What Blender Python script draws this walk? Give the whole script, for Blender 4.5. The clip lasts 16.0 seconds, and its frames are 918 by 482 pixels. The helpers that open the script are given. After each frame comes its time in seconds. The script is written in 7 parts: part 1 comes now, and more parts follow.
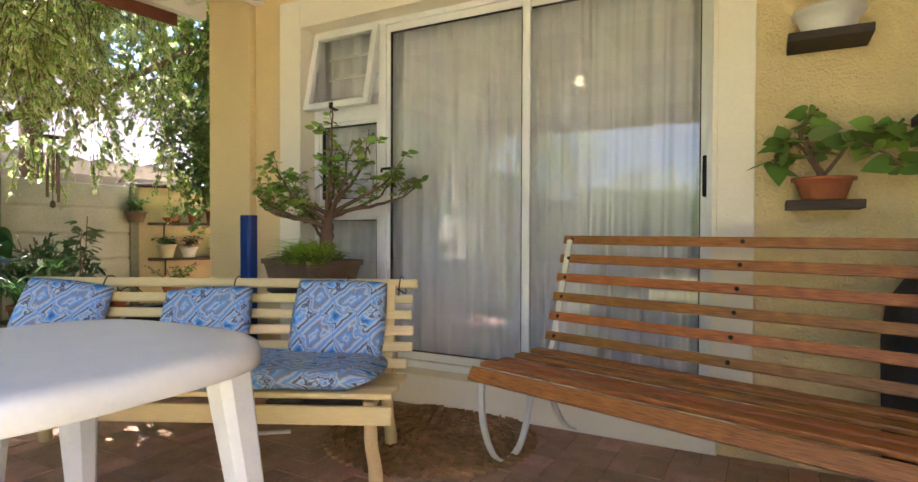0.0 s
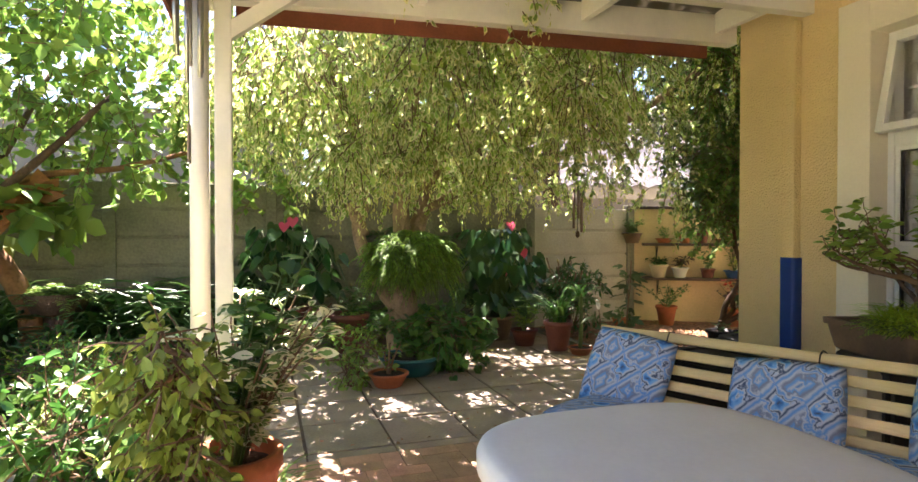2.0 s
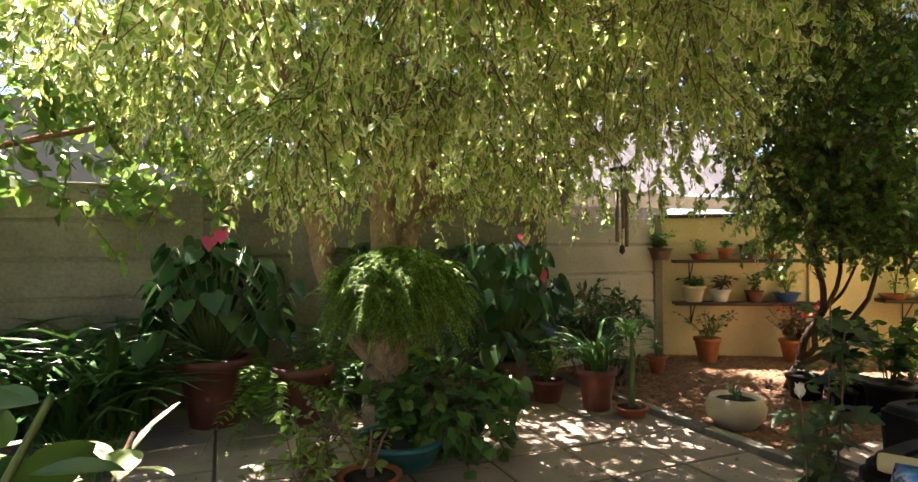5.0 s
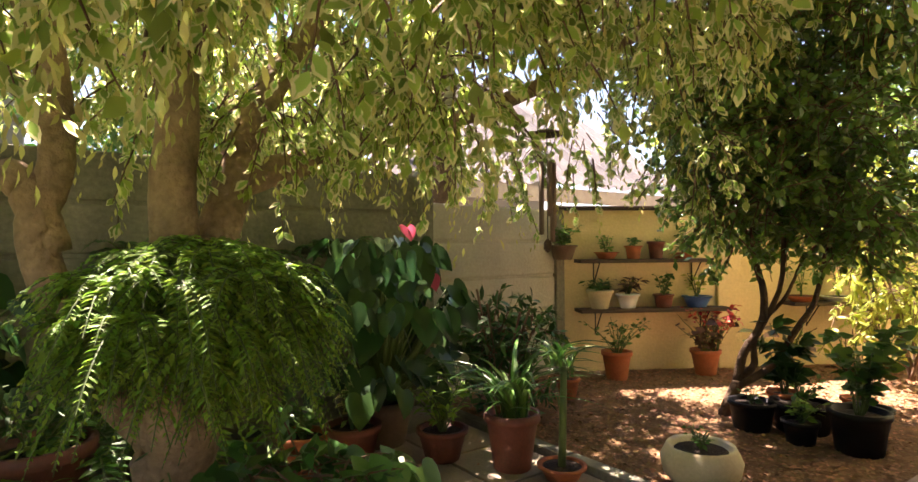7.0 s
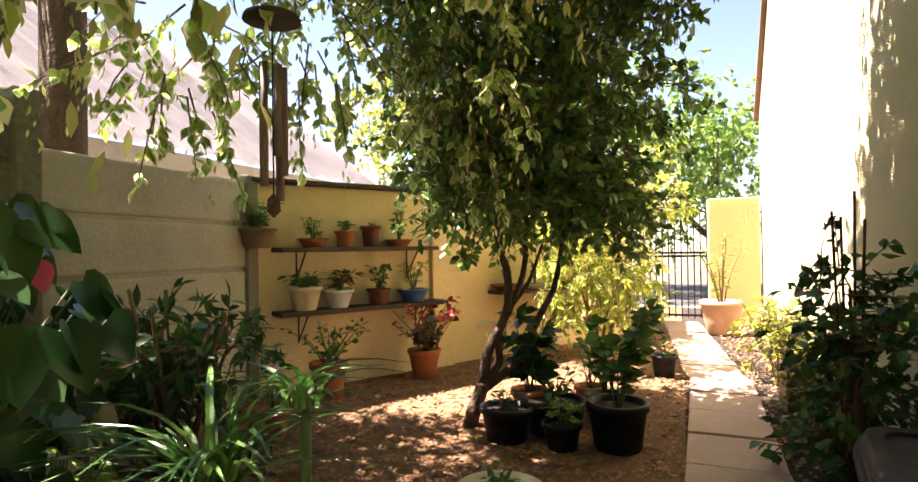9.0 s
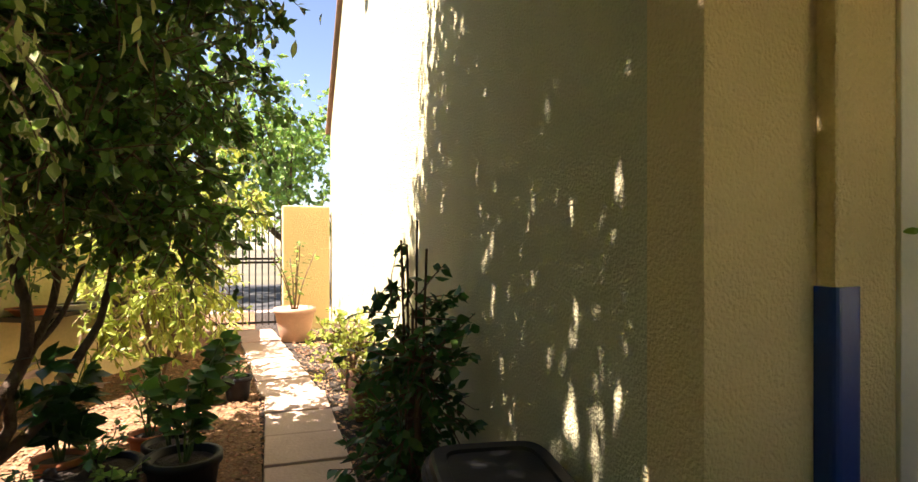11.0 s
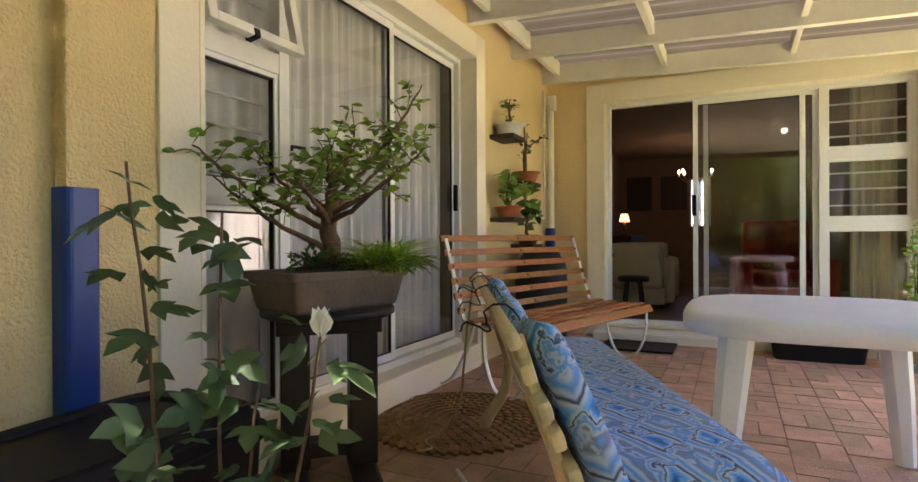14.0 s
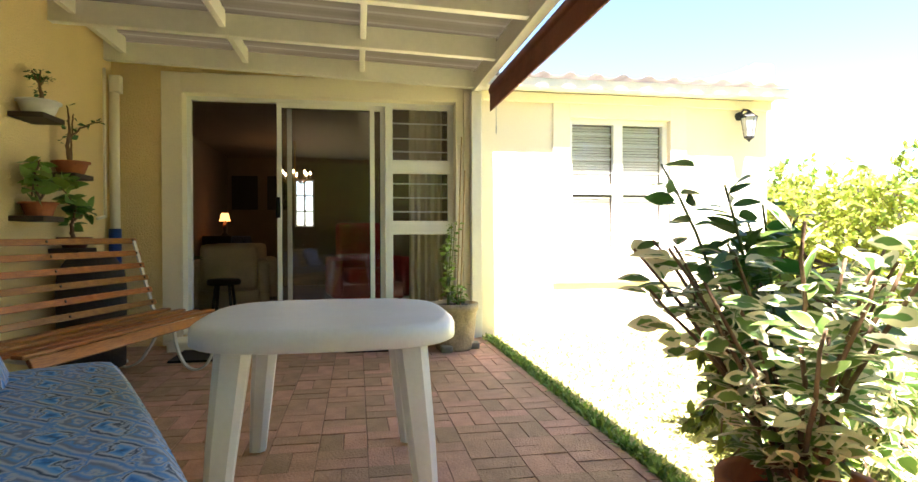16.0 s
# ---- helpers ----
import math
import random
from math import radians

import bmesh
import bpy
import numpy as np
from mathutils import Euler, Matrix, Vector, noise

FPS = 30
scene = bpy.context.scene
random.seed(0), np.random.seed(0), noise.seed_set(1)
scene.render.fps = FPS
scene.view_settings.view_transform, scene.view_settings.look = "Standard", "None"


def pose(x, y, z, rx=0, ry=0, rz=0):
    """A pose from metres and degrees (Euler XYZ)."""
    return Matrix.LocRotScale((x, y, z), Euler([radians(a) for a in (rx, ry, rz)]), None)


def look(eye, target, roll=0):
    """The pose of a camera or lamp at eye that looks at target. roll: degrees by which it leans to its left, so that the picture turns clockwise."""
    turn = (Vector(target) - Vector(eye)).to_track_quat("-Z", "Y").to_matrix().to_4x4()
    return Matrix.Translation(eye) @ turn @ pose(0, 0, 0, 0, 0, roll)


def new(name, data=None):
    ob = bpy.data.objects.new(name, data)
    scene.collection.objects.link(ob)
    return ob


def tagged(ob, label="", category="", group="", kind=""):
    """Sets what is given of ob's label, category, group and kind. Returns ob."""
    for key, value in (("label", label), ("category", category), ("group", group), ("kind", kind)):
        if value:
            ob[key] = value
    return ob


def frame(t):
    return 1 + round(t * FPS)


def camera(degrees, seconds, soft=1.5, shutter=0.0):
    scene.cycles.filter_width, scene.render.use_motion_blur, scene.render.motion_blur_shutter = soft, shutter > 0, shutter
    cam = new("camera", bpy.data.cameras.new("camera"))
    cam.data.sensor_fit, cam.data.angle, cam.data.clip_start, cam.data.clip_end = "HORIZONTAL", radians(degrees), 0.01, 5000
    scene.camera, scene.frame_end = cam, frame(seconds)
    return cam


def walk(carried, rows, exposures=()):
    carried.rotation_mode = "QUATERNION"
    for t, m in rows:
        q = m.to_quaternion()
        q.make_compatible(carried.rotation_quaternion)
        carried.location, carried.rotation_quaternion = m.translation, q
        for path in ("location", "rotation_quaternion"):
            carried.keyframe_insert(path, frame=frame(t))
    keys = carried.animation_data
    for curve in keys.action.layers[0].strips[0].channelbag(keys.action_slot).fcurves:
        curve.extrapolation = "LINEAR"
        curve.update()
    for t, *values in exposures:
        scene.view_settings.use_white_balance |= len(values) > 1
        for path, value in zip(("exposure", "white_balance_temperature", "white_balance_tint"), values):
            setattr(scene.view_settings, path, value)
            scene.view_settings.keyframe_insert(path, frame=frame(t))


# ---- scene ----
# the camera and its walk
cam = camera(77.2, 16.0)
PATH = [
    (0, (0.143, -0.058, 0.986), (-0.806, 1.703, 0.955), 0.2),
    (0.5, (0.062, -0.117, 1.018), (-1.243, 1.399, 0.989), 0.2),
    (1, (-0.039, -0.141, 1.094), (-1.631, 1.068, 1.067), 0.0),
    (1.5, (-0.199, -0.169, 1.193), (-1.976, 0.749, 1.16), -0.3),
    (2, (-0.351, -0.259, 1.239), (-2.247, 0.377, 1.212), -0.0),
    (2.5, (-0.49, -0.298, 1.273), (-2.442, 0.138, 1.246), -0.2),
    (3, (-0.692, -0.26, 1.304), (-2.647, 0.162, 1.286), -0.3),
    (3.2, (-0.849, -0.264, 1.368), (-2.801, 0.171, 1.334), -0.2),
    (5.3, (-2.267, 0.055, 1.236), (-4.087, 0.884, 1.265), -0.5),
    (5.5, (-2.404, 0.106, 1.235), (-4.206, 0.974, 1.257), -0.4),
    (6, (-2.744, 0.256, 1.216), (-4.496, 1.221, 1.24), -0.2),
    (6.5, (-3.087, 0.388, 1.219), (-4.78, 1.452, 1.241), -0.2),
    (7, (-3.386, 0.555, 1.222), (-4.999, 1.737, 1.245), -0.4),
    (7.5, (-3.657, 0.761, 1.242), (-5.144, 2.098, 1.261), -0.5),
    (8, (-3.884, 0.959, 1.206), (-5.168, 2.492, 1.221), -0.7),
    (8.2, (-4.015, 1.018, 1.149), (-5.186, 2.639, 1.171), -0.8),
    (10.3, (-4.62, 1.633, 1.062), (-4.496, 3.629, 1.06), -0.1),
    (10.5, (-4.592, 1.649, 1.105), (-4.308, 3.629, 1.106), -0.1),
    (11, (-4.451, 1.59, 1.217), (-3.772, 3.471, 1.216), -0.0),
    (11.5, (-4.272, 1.464, 1.2), (-3.225, 3.168, 1.209), 0.2),
    (12, (-4.221, 1.299, 1.122), (-2.824, 2.73, 1.123), -0.3),
    (12.5, (-4.168, 1.204, 1.048), (-2.616, 2.465, 1.053), -0.5),
    (13, (-4.118, 1.133, 1.017), (-2.493, 2.3, 1.015), -0.3),
    (13.5, (-4.049, 1.073, 0.986), (-2.345, 2.119, 0.983), -0.2),
    (14, (-3.982, 1.002, 0.942), (-2.177, 1.864, 0.937), -0.3),
    (14.5, (-3.914, 0.929, 0.89), (-2.01, 1.538, 0.886), -0.4),
    (15, (-3.869, 0.816, 0.87), (-1.894, 1.134, 0.864), -0.3),
    (15.5, (-3.795, 0.695, 0.91), (-1.795, 0.693, 0.898), -0.3),
    (16, (-3.794, 0.602, 0.981), (-1.825, 0.253, 0.962), -0.2),
]
EXPOSURES = [(0, 3.82, 6000, 28), (1.0, 3.45, 6200, 28), (2, 3.35, 6500, 27), (3, 3.1, 6700, 28), (5.5, 2.98, 6650, 26), (7, 3.12, 7300, 31), (8, 3.15, 7200, 33), (10.3, 2.66, 6800, 20), (11.5, 2.48, 7200, 25), (12, 2.45, 7600, 30), (12.5, 2.5, 7000, 33), (13, 3.2, 6400, 33),
             (13.5, 3.65, 6100, 34), (14.5, 4.02, 6050, 34), (15.5, 3.75, 6300, 24), (16, 3.42, 6400, 17)]
walk(cam, [(t, look(eye, target, roll)) for t, eye, target, roll in PATH], EXPOSURES)

# world, sun
SUN_EL, SUN_AZ = 63.0, 271.0
world = bpy.data.worlds.new("sky")
scene.world = world
world.use_nodes = True
wn = world.node_tree
sky = wn.nodes.new("ShaderNodeTexSky")
sky.sky_type, sky.sun_disc = "NISHITA", False
sky.altitude, sky.air_density, sky.dust_density, sky.ozone_density = 400, 1.0, 0.2, 1.3
sky.sun_elevation, sky.sun_rotation = radians(SUN_EL), radians(SUN_AZ)
wn.links.new(sky.outputs[0], wn.nodes["Background"].inputs[0])
wn.nodes["Background"].inputs[1].default_value = 0.044
sun_data = bpy.data.lights.new("sun", "SUN")
sun_data.energy, sun_data.angle, sun_data.color = 4.8, radians(0.5), (1.0, 0.94, 0.84)
sun = new("sun", sun_data)
SUN_DIR = Vector((math.sin(radians(SUN_AZ)) * math.cos(radians(SUN_EL)), math.cos(radians(SUN_AZ)) * math.cos(radians(SUN_EL)), math.sin(radians(SUN_EL))))
sun.matrix_world = look(tuple(SUN_DIR * 30), (0, 0, 0))


# ---- materials ----
def mat(name, color, rough=0.7, metal=0.0, vary=0.15, scale=6.0, fine=60.0, bump=0.15, island=0.0, objrand=0.0, color2=None, spec=0.5, trans=0.0):
    """A plain surface with variation at two scales, fine relief, and random shifts per object or island."""
    m = bpy.data.materials.new(name)
    m.use_nodes = True
    n, l = m.node_tree.nodes, m.node_tree.links
    b = n["Principled BSDF"]
    b.inputs["Roughness"].default_value, b.inputs["Metallic"].default_value = rough, metal
    b.inputs["Specular IOR Level"].default_value = spec
    tc = n.new("ShaderNodeTexCoord")
    n1, n2 = n.new("ShaderNodeTexNoise"), n.new("ShaderNodeTexNoise")
    n1.inputs["Scale"].default_value, n1.inputs["Detail"].default_value = scale, 4
    n2.inputs["Scale"].default_value, n2.inputs["Detail"].default_value = fine, 3
    l.new(tc.outputs["Object"], n1.inputs["Vector"])
    l.new(tc.outputs["Object"], n2.inputs["Vector"])
    mix = n.new("ShaderNodeMix")
    mix.data_type = "RGBA"
    c2 = color2 or tuple(max(0.0, c * (1 - 2.2 * vary)) for c in color)
    mix.inputs[6].default_value, mix.inputs[7].default_value = (*color, 1), (*c2, 1)
    add = n.new("ShaderNodeMath")
    add.operation = "MULTIPLY_ADD"
    l.new(n2.outputs[0], add.inputs[0])
    add.inputs[1].default_value = 0.6
    l.new(n1.outputs[0], add.inputs[2])
    ramp = n.new("ShaderNodeMapRange")
    ramp.inputs[1].default_value, ramp.inputs[2].default_value = 0.55, 1.1
    l.new(add.outputs[0], ramp.inputs[0])
    l.new(ramp.outputs[0], mix.inputs[0])
    out = mix.outputs[2]
    if island or objrand:
        hsv = n.new("ShaderNodeHueSaturation")
        src = n.new("ShaderNodeNewGeometry").outputs["Random Per Island"] if island else n.new("ShaderNodeObjectInfo").outputs["Random"]
        mr = n.new("ShaderNodeMapRange")
        amt = island or objrand
        mr.inputs[3].default_value, mr.inputs[4].default_value = 1 - amt, 1 + amt
        l.new(src, mr.inputs[0])
        l.new(mr.outputs[0], hsv.inputs["Value"])
        mr2 = n.new("ShaderNodeMapRange")
        mr2.inputs[3].default_value, mr2.inputs[4].default_value = 0.5 + amt * 0.06, 0.5 - amt * 0.06
        l.new(src, mr2.inputs[0])
        l.new(mr2.outputs[0], hsv.inputs["Hue"])
        l.new(out, hsv.inputs["Color"])
        out = hsv.outputs[0]
    l.new(out, b.inputs["Base Color"])
    if bump:
        bp = n.new("ShaderNodeBump")
        bp.inputs["Strength"].default_value, bp.inputs["Distance"].default_value = bump, 0.02
        l.new(n2.outputs[0], bp.inputs["Height"])
        l.new(bp.outputs[0], b.inputs["Normal"])
    if trans:
        tr = n.new("ShaderNodeBsdfTranslucent")
        l.new(out, tr.inputs[0])
        ms = n.new("ShaderNodeMixShader")
        ms.inputs[0].default_value = trans
        l.new(b.outputs[0], ms.inputs[1])
        l.new(tr.outputs[0], ms.inputs[2])
        l.new(ms.outputs[0], n["Material Output"].inputs[0])
    return m


def wood_mat(name, c1, c2, axis=0, rough=0.45, stretch=14.0):
    """Wood with grain along one axis of the piece."""
    m = mat(name, c1, rough, vary=0.1, objrand=0.18, bump=0.0)
    n, l = m.node_tree.nodes, m.node_tree.links
    tc = n.new("ShaderNodeTexCoord")
    mp = n.new("ShaderNodeMapping")
    sc = [stretch * 5, stretch * 5, stretch * 5]
    sc[axis] = stretch * 0.25
    mp.inputs["Scale"].default_value = sc
    no = n.new("ShaderNodeTexNoise")
    no.inputs["Detail"].default_value = 5
    l.new(tc.outputs["Object"], mp.inputs[0])
    l.new(mp.outputs[0], no.inputs["Vector"])
    mx = [x for x in n if x.bl_idname == "ShaderNodeMix"][0]
    mr = n.new("ShaderNodeMapRange")
    mr.inputs[1].default_value, mr.inputs[2].default_value = 0.35, 0.68
    l.new(no.outputs[0], mr.inputs[0])
    l.new(mr.outputs[0], mx.inputs[0])
    mx.inputs[6].default_value, mx.inputs[7].default_value = (*c1, 1), (*c2, 1)
    bp = n.new("ShaderNodeBump")
    bp.inputs["Strength"].default_value, bp.inputs["Distance"].default_value = 0.2, 0.01
    l.new(no.outputs[0], bp.inputs["Height"])
    l.new(bp.outputs[0], n["Principled BSDF"].inputs["Normal"])
    return m


def leaf_mat(name, color, edge=None, rough=0.45, vary=0.35, trans=0.3, width=0.55, spread=0.25):
    """Leaves: a random shade per leaf, light through the blade, and a pale margin where they are variegated."""
    m = bpy.data.materials.new(name)
    m.use_nodes = True
    n, l = m.node_tree.nodes, m.node_tree.links
    b = n["Principled BSDF"]
    b.inputs["Roughness"].default_value = rough
    geo = n.new("ShaderNodeNewGeometry")
    hsv = n.new("ShaderNodeHueSaturation")
    mr = n.new("ShaderNodeMapRange")
    mr.inputs[3].default_value, mr.inputs[4].default_value = 1 - vary, 1 + vary
    l.new(geo.outputs["Random Per Island"], mr.inputs[0])
    l.new(mr.outputs[0], hsv.inputs["Value"])
    wn_ = n.new("ShaderNodeTexWhiteNoise")
    wn_.noise_dimensions = "1D"
    l.new(geo.outputs["Random Per Island"], wn_.inputs["W"])
    mh = n.new("ShaderNodeMapRange")
    mh.inputs[3].default_value, mh.inputs[4].default_value = 0.475, 0.525
    l.new(wn_.outputs[0], mh.inputs[0])
    l.new(mh.outputs[0], hsv.inputs["Hue"])
    hsv.inputs["Color"].default_value = (*color, 1)
    out = hsv.outputs[0]
    if edge:
        uv = n.new("ShaderNodeUVMap")
        sp = n.new("ShaderNodeSeparateXYZ")
        l.new(uv.outputs[0], sp.inputs[0])
        no = n.new("ShaderNodeTexNoise")
        no.inputs["Scale"].default_value = 3.0
        tc = n.new("ShaderNodeTexCoord")
        no.inputs["Scale"].default_value = 45
        l.new(tc.outputs["Object"], no.inputs["Vector"])
        ab = n.new("ShaderNodeMath")
        ab.operation = "ABSOLUTE"
        l.new(sp.outputs[0], ab.inputs[0])
        ad = n.new("ShaderNodeMath")
        ad.operation = "MULTIPLY_ADD"
        l.new(no.outputs[0], ad.inputs[0])
        ad.inputs[1].default_value = 0.9
        l.new(ab.outputs[0], ad.inputs[2])
        ad2 = n.new("ShaderNodeMath")
        ad2.operation = "MULTIPLY_ADD"
        l.new(wn_.outputs[0], ad2.inputs[0])
        ad2.inputs[1].default_value = spread * 2
        l.new(ad.outputs[0], ad2.inputs[2])
        st = n.new("ShaderNodeMapRange")
        st.inputs[1].default_value, st.inputs[2].default_value = width + 0.45 + spread, width + 0.55 + spread
        l.new(ad2.outputs[0], st.inputs[0])
        mx = n.new("ShaderNodeMix")
        mx.data_type = "RGBA"
        l.new(st.outputs[0], mx.inputs[0])
        l.new(out, mx.inputs[6])
        mx.inputs[7].default_value = (*edge, 1)
        out = mx.outputs[2]
    l.new(out, b.inputs["Base Color"])
    tr = n.new("ShaderNodeBsdfTranslucent")
    l.new(out, tr.inputs[0])
    ms = n.new("ShaderNodeMixShader")
    ms.inputs[0].default_value = trans
    l.new(b.outputs[0], ms.inputs[1])
    l.new(tr.outputs[0], ms.inputs[2])
    l.new(ms.outputs[0], n["Material Output"].inputs[0])
    return m


def glass_mat(name, rough=0.0, tint=(1, 1, 1)):
    m = bpy.data.materials.new(name)
    m.use_nodes = True
    b = m.node_tree.nodes["Principled BSDF"]
    b.inputs["Base Color"].default_value = (*tint, 1)
    b.inputs["Roughness"].default_value = rough
    b.inputs["Transmission Weight"].default_value = 1.0
    b.inputs["IOR"].default_value = 1.45
    return m


def glow_mat(name, color, strength):
    m = bpy.data.materials.new(name)
    m.use_nodes = True
    b = m.node_tree.nodes["Principled BSDF"]
    b.inputs["Base Color"].default_value = (*color, 1)
    b.inputs["Emission Color"].default_value = (*color, 1)
    b.inputs["Emission Strength"].default_value = strength
    return m


def cloth_mat(name, size, dims):
    """A blue ikat print: ragged diamonds on a wavy ground; dims names the two axes that carry it."""
    m = bpy.data.materials.new(name)
    m.use_nodes = True
    n, l = m.node_tree.nodes, m.node_tree.links
    b = n["Principled BSDF"]
    b.inputs["Roughness"].default_value = 0.9
    b.inputs["Specular IOR Level"].default_value = 0.2
    tc = n.new("ShaderNodeTexCoord")
    no = n.new("ShaderNodeTexNoise")
    no.inputs["Scale"].default_value, no.inputs["Detail"].default_value = 15, 7
    l.new(tc.outputs["Object"], no.inputs["Vector"])
    sp = n.new("ShaderNodeSeparateXYZ")
    l.new(tc.outputs["Object"], sp.inputs[0])

    def math2(op, a, bb=None, v=0.0):
        x = n.new("ShaderNodeMath")
        x.operation = op
        l.new(a, x.inputs[0])
        if bb is None:
            x.inputs[1].default_value = v
        else:
            l.new(bb, x.inputs[1])
        return x.outputs[0]

    axes = []
    for k, ax in enumerate(dims):
        u = math2("MULTIPLY", sp.outputs[ax], None, 1 / size[k])
        jit = math2("MULTIPLY", no.outputs[0], None, 1.1 if k == 0 else 0.8)
        u = math2("ADD", u, jit)
        fr = math2("FRACT", u)
        axes.append(math2("ABSOLUTE", math2("SUBTRACT", fr, None, 0.5)))
    d = math2("ADD", axes[0], axes[1])
    ring = n.new("ShaderNodeValToRGB")
    ring.color_ramp.interpolation = "EASE"
    els = ring.color_ramp.elements
    els[0].position, els[0].color = 0.0, (0.06, 0.10, 0.22, 1)
    els[1].position, els[1].color = 1.0, (0.10, 0.23, 0.55, 1)
    for p, c in ((0.10, (0.06, 0.22, 0.62, 1)), (0.20, (0.16, 0.40, 0.78, 1)), (0.29, (0.48, 0.54, 0.68, 1)), (0.36, (0.05, 0.08, 0.17, 1)),
                 (0.43, (0.40, 0.48, 0.66, 1)), (0.52, (0.12, 0.30, 0.68, 1)), (0.62, (0.44, 0.51, 0.66, 1)), (0.72, (0.20, 0.24, 0.38, 1)), (0.82, (0.14, 0.33, 0.70, 1)), (0.92, (0.44, 0.50, 0.64, 1))):
        e = els.new(p)
        e.color = c
    l.new(d, ring.inputs[0])
    l.new(ring.outputs[0], b.inputs["Base Color"])
    bp = n.new("ShaderNodeBump")
    bp.inputs["Strength"].default_value, bp.inputs["Distance"].default_value = 0.25, 0.01
    n3 = n.new("ShaderNodeTexNoise")
    n3.inputs["Scale"].default_value = 30
    l.new(tc.outputs["Object"], n3.inputs["Vector"])
    l.new(n3.outputs[0], bp.inputs["Height"])
    l.new(bp.outputs[0], b.inputs["Normal"])
    return m


YELLOW = mat("yellow_plaster", (0.84, 0.65, 0.33), 0.88, vary=0.06, scale=1.5, fine=85, bump=0.8)
PALE = mat("pale_plaster", (0.85, 0.77, 0.62), 0.85, vary=0.04, scale=1.5, fine=110, bump=0.10)
CREAM = mat("cream_plaster", (0.86, 0.79, 0.65), 0.8, vary=0.04, scale=2, fine=60, bump=0.1)
GARDEN_YELLOW = mat("garden_wall_plaster", (0.80, 0.62, 0.34), 0.9, vary=0.10, scale=1.7, fine=40, bump=0.3)
WHITE = mat("white_paint", (0.80, 0.77, 0.70), 0.5, vary=0.05, scale=3, fine=30, bump=0.06)
ALU = mat("white_aluminium", (0.80, 0.80, 0.79), 0.35, vary=0.03, bump=0.0)
BLACK = mat("black_plastic", (0.009, 0.009, 0.010), 0.55, vary=0.2, bump=0.05, spec=0.22)
RUBBER = mat("dark_gasket", (0.02, 0.02, 0.02), 0.6, bump=0)
GLASS = glass_mat("window_glass")
CONCRETE = mat("grey_precast_concrete", (0.27, 0.26, 0.19), 0.9, vary=0.26, scale=2.2, fine=35, bump=0.4, objrand=0.06)
SLAB = mat("paving_slab", (0.36, 0.29, 0.215), 0.9, vary=0.14, scale=4, fine=55, bump=0.3, objrand=0.10)
BRICK = mat("clay_paver", (0.53, 0.32, 0.205), 0.85, vary=0.16, scale=9, fine=80, bump=0.4, objrand=0.22)
BRICK_I = mat("clay_paver_rest", (0.53, 0.32, 0.205), 0.85, vary=0.16, scale=9, fine=80, bump=0.4, island=0.22)
SAND = mat("joint_sand", (0.13, 0.09, 0.06), 1.0, vary=0.2, scale=12, bump=0.4)
SOIL = mat("dark_soil", (0.055, 0.038, 0.026), 1.0, vary=0.3, scale=14, fine=70, bump=1.0)
MULCH = mat("bark_mulch", (0.29, 0.155, 0.075), 1.0, vary=0.3, scale=7, fine=60, bump=1.0)
CHIP = mat("bark_chip", (0.37, 0.205, 0.10), 0.9, vary=0.2, island=0.45, bump=0.2)
GRASS_G = mat("lawn_ground", (0.50, 0.46, 0.20), 1.0, vary=0.25, scale=9, fine=60, bump=0.8)
BLADE = leaf_mat("grass_blade", (0.48, 0.50, 0.16), None, 0.6, 0.4, 0.3)
TERRA = mat("terracotta", (0.42, 0.13, 0.05), 0.8, vary=0.16, scale=9, fine=50, bump=0.15)
DARKTERRA = mat("dark_terracotta", (0.16, 0.05, 0.03), 0.6, vary=0.2, scale=7, bump=0.1)
CREAMPOT = mat("cream_glazed_pot", (0.66, 0.56, 0.36), 0.45, vary=0.12, scale=5, bump=0.08)
WHITEPOT = mat("white_pot", (0.72, 0.70, 0.66), 0.4, vary=0.06, bump=0.03)
TEALPOT = mat("teal_glazed_pot", (0.03, 0.17, 0.20), 0.3, vary=0.15, bump=0.05)
BLUEPOT = mat("blue_glazed_pot", (0.05, 0.13, 0.33), 0.3, vary=0.15, bump=0.05)
BROWNPOT = mat("brown_bonsai_pot", (0.19, 0.125, 0.08), 0.6, vary=0.18, scale=7, bump=0.12)
STONEPOT = mat("weathered_stone_pot", (0.45, 0.37, 0.25), 0.95, vary=0.25, scale=8, bump=0.5)
BLUETUBE = mat("blue_plastic", (0.006, 0.045, 0.26), 0.40, vary=0.12, scale=4, bump=0.03)
SLATWOOD = wood_mat("varnished_slat_wood", (0.43, 0.165, 0.032), (0.16, 0.05, 0.011), 0, 0.4)
CREAMWOOD = wood_mat("cream_painted_wood", (0.78, 0.62, 0.34), (0.70, 0.53, 0.27), 0, 0.55)
DARKWOOD = wood_mat("dark_shelf_wood", (0.06, 0.038, 0.026), (0.03, 0.02, 0.014), 0, 0.7)
STANDWOOD = wood_mat("black_stand_wood", (0.022, 0.016, 0.014), (0.012, 0.009, 0.008), 2, 0.5)
WHITEMETAL = mat("white_painted_iron", (0.72, 0.70, 0.64), 0.45, vary=0.08, bump=0.03)
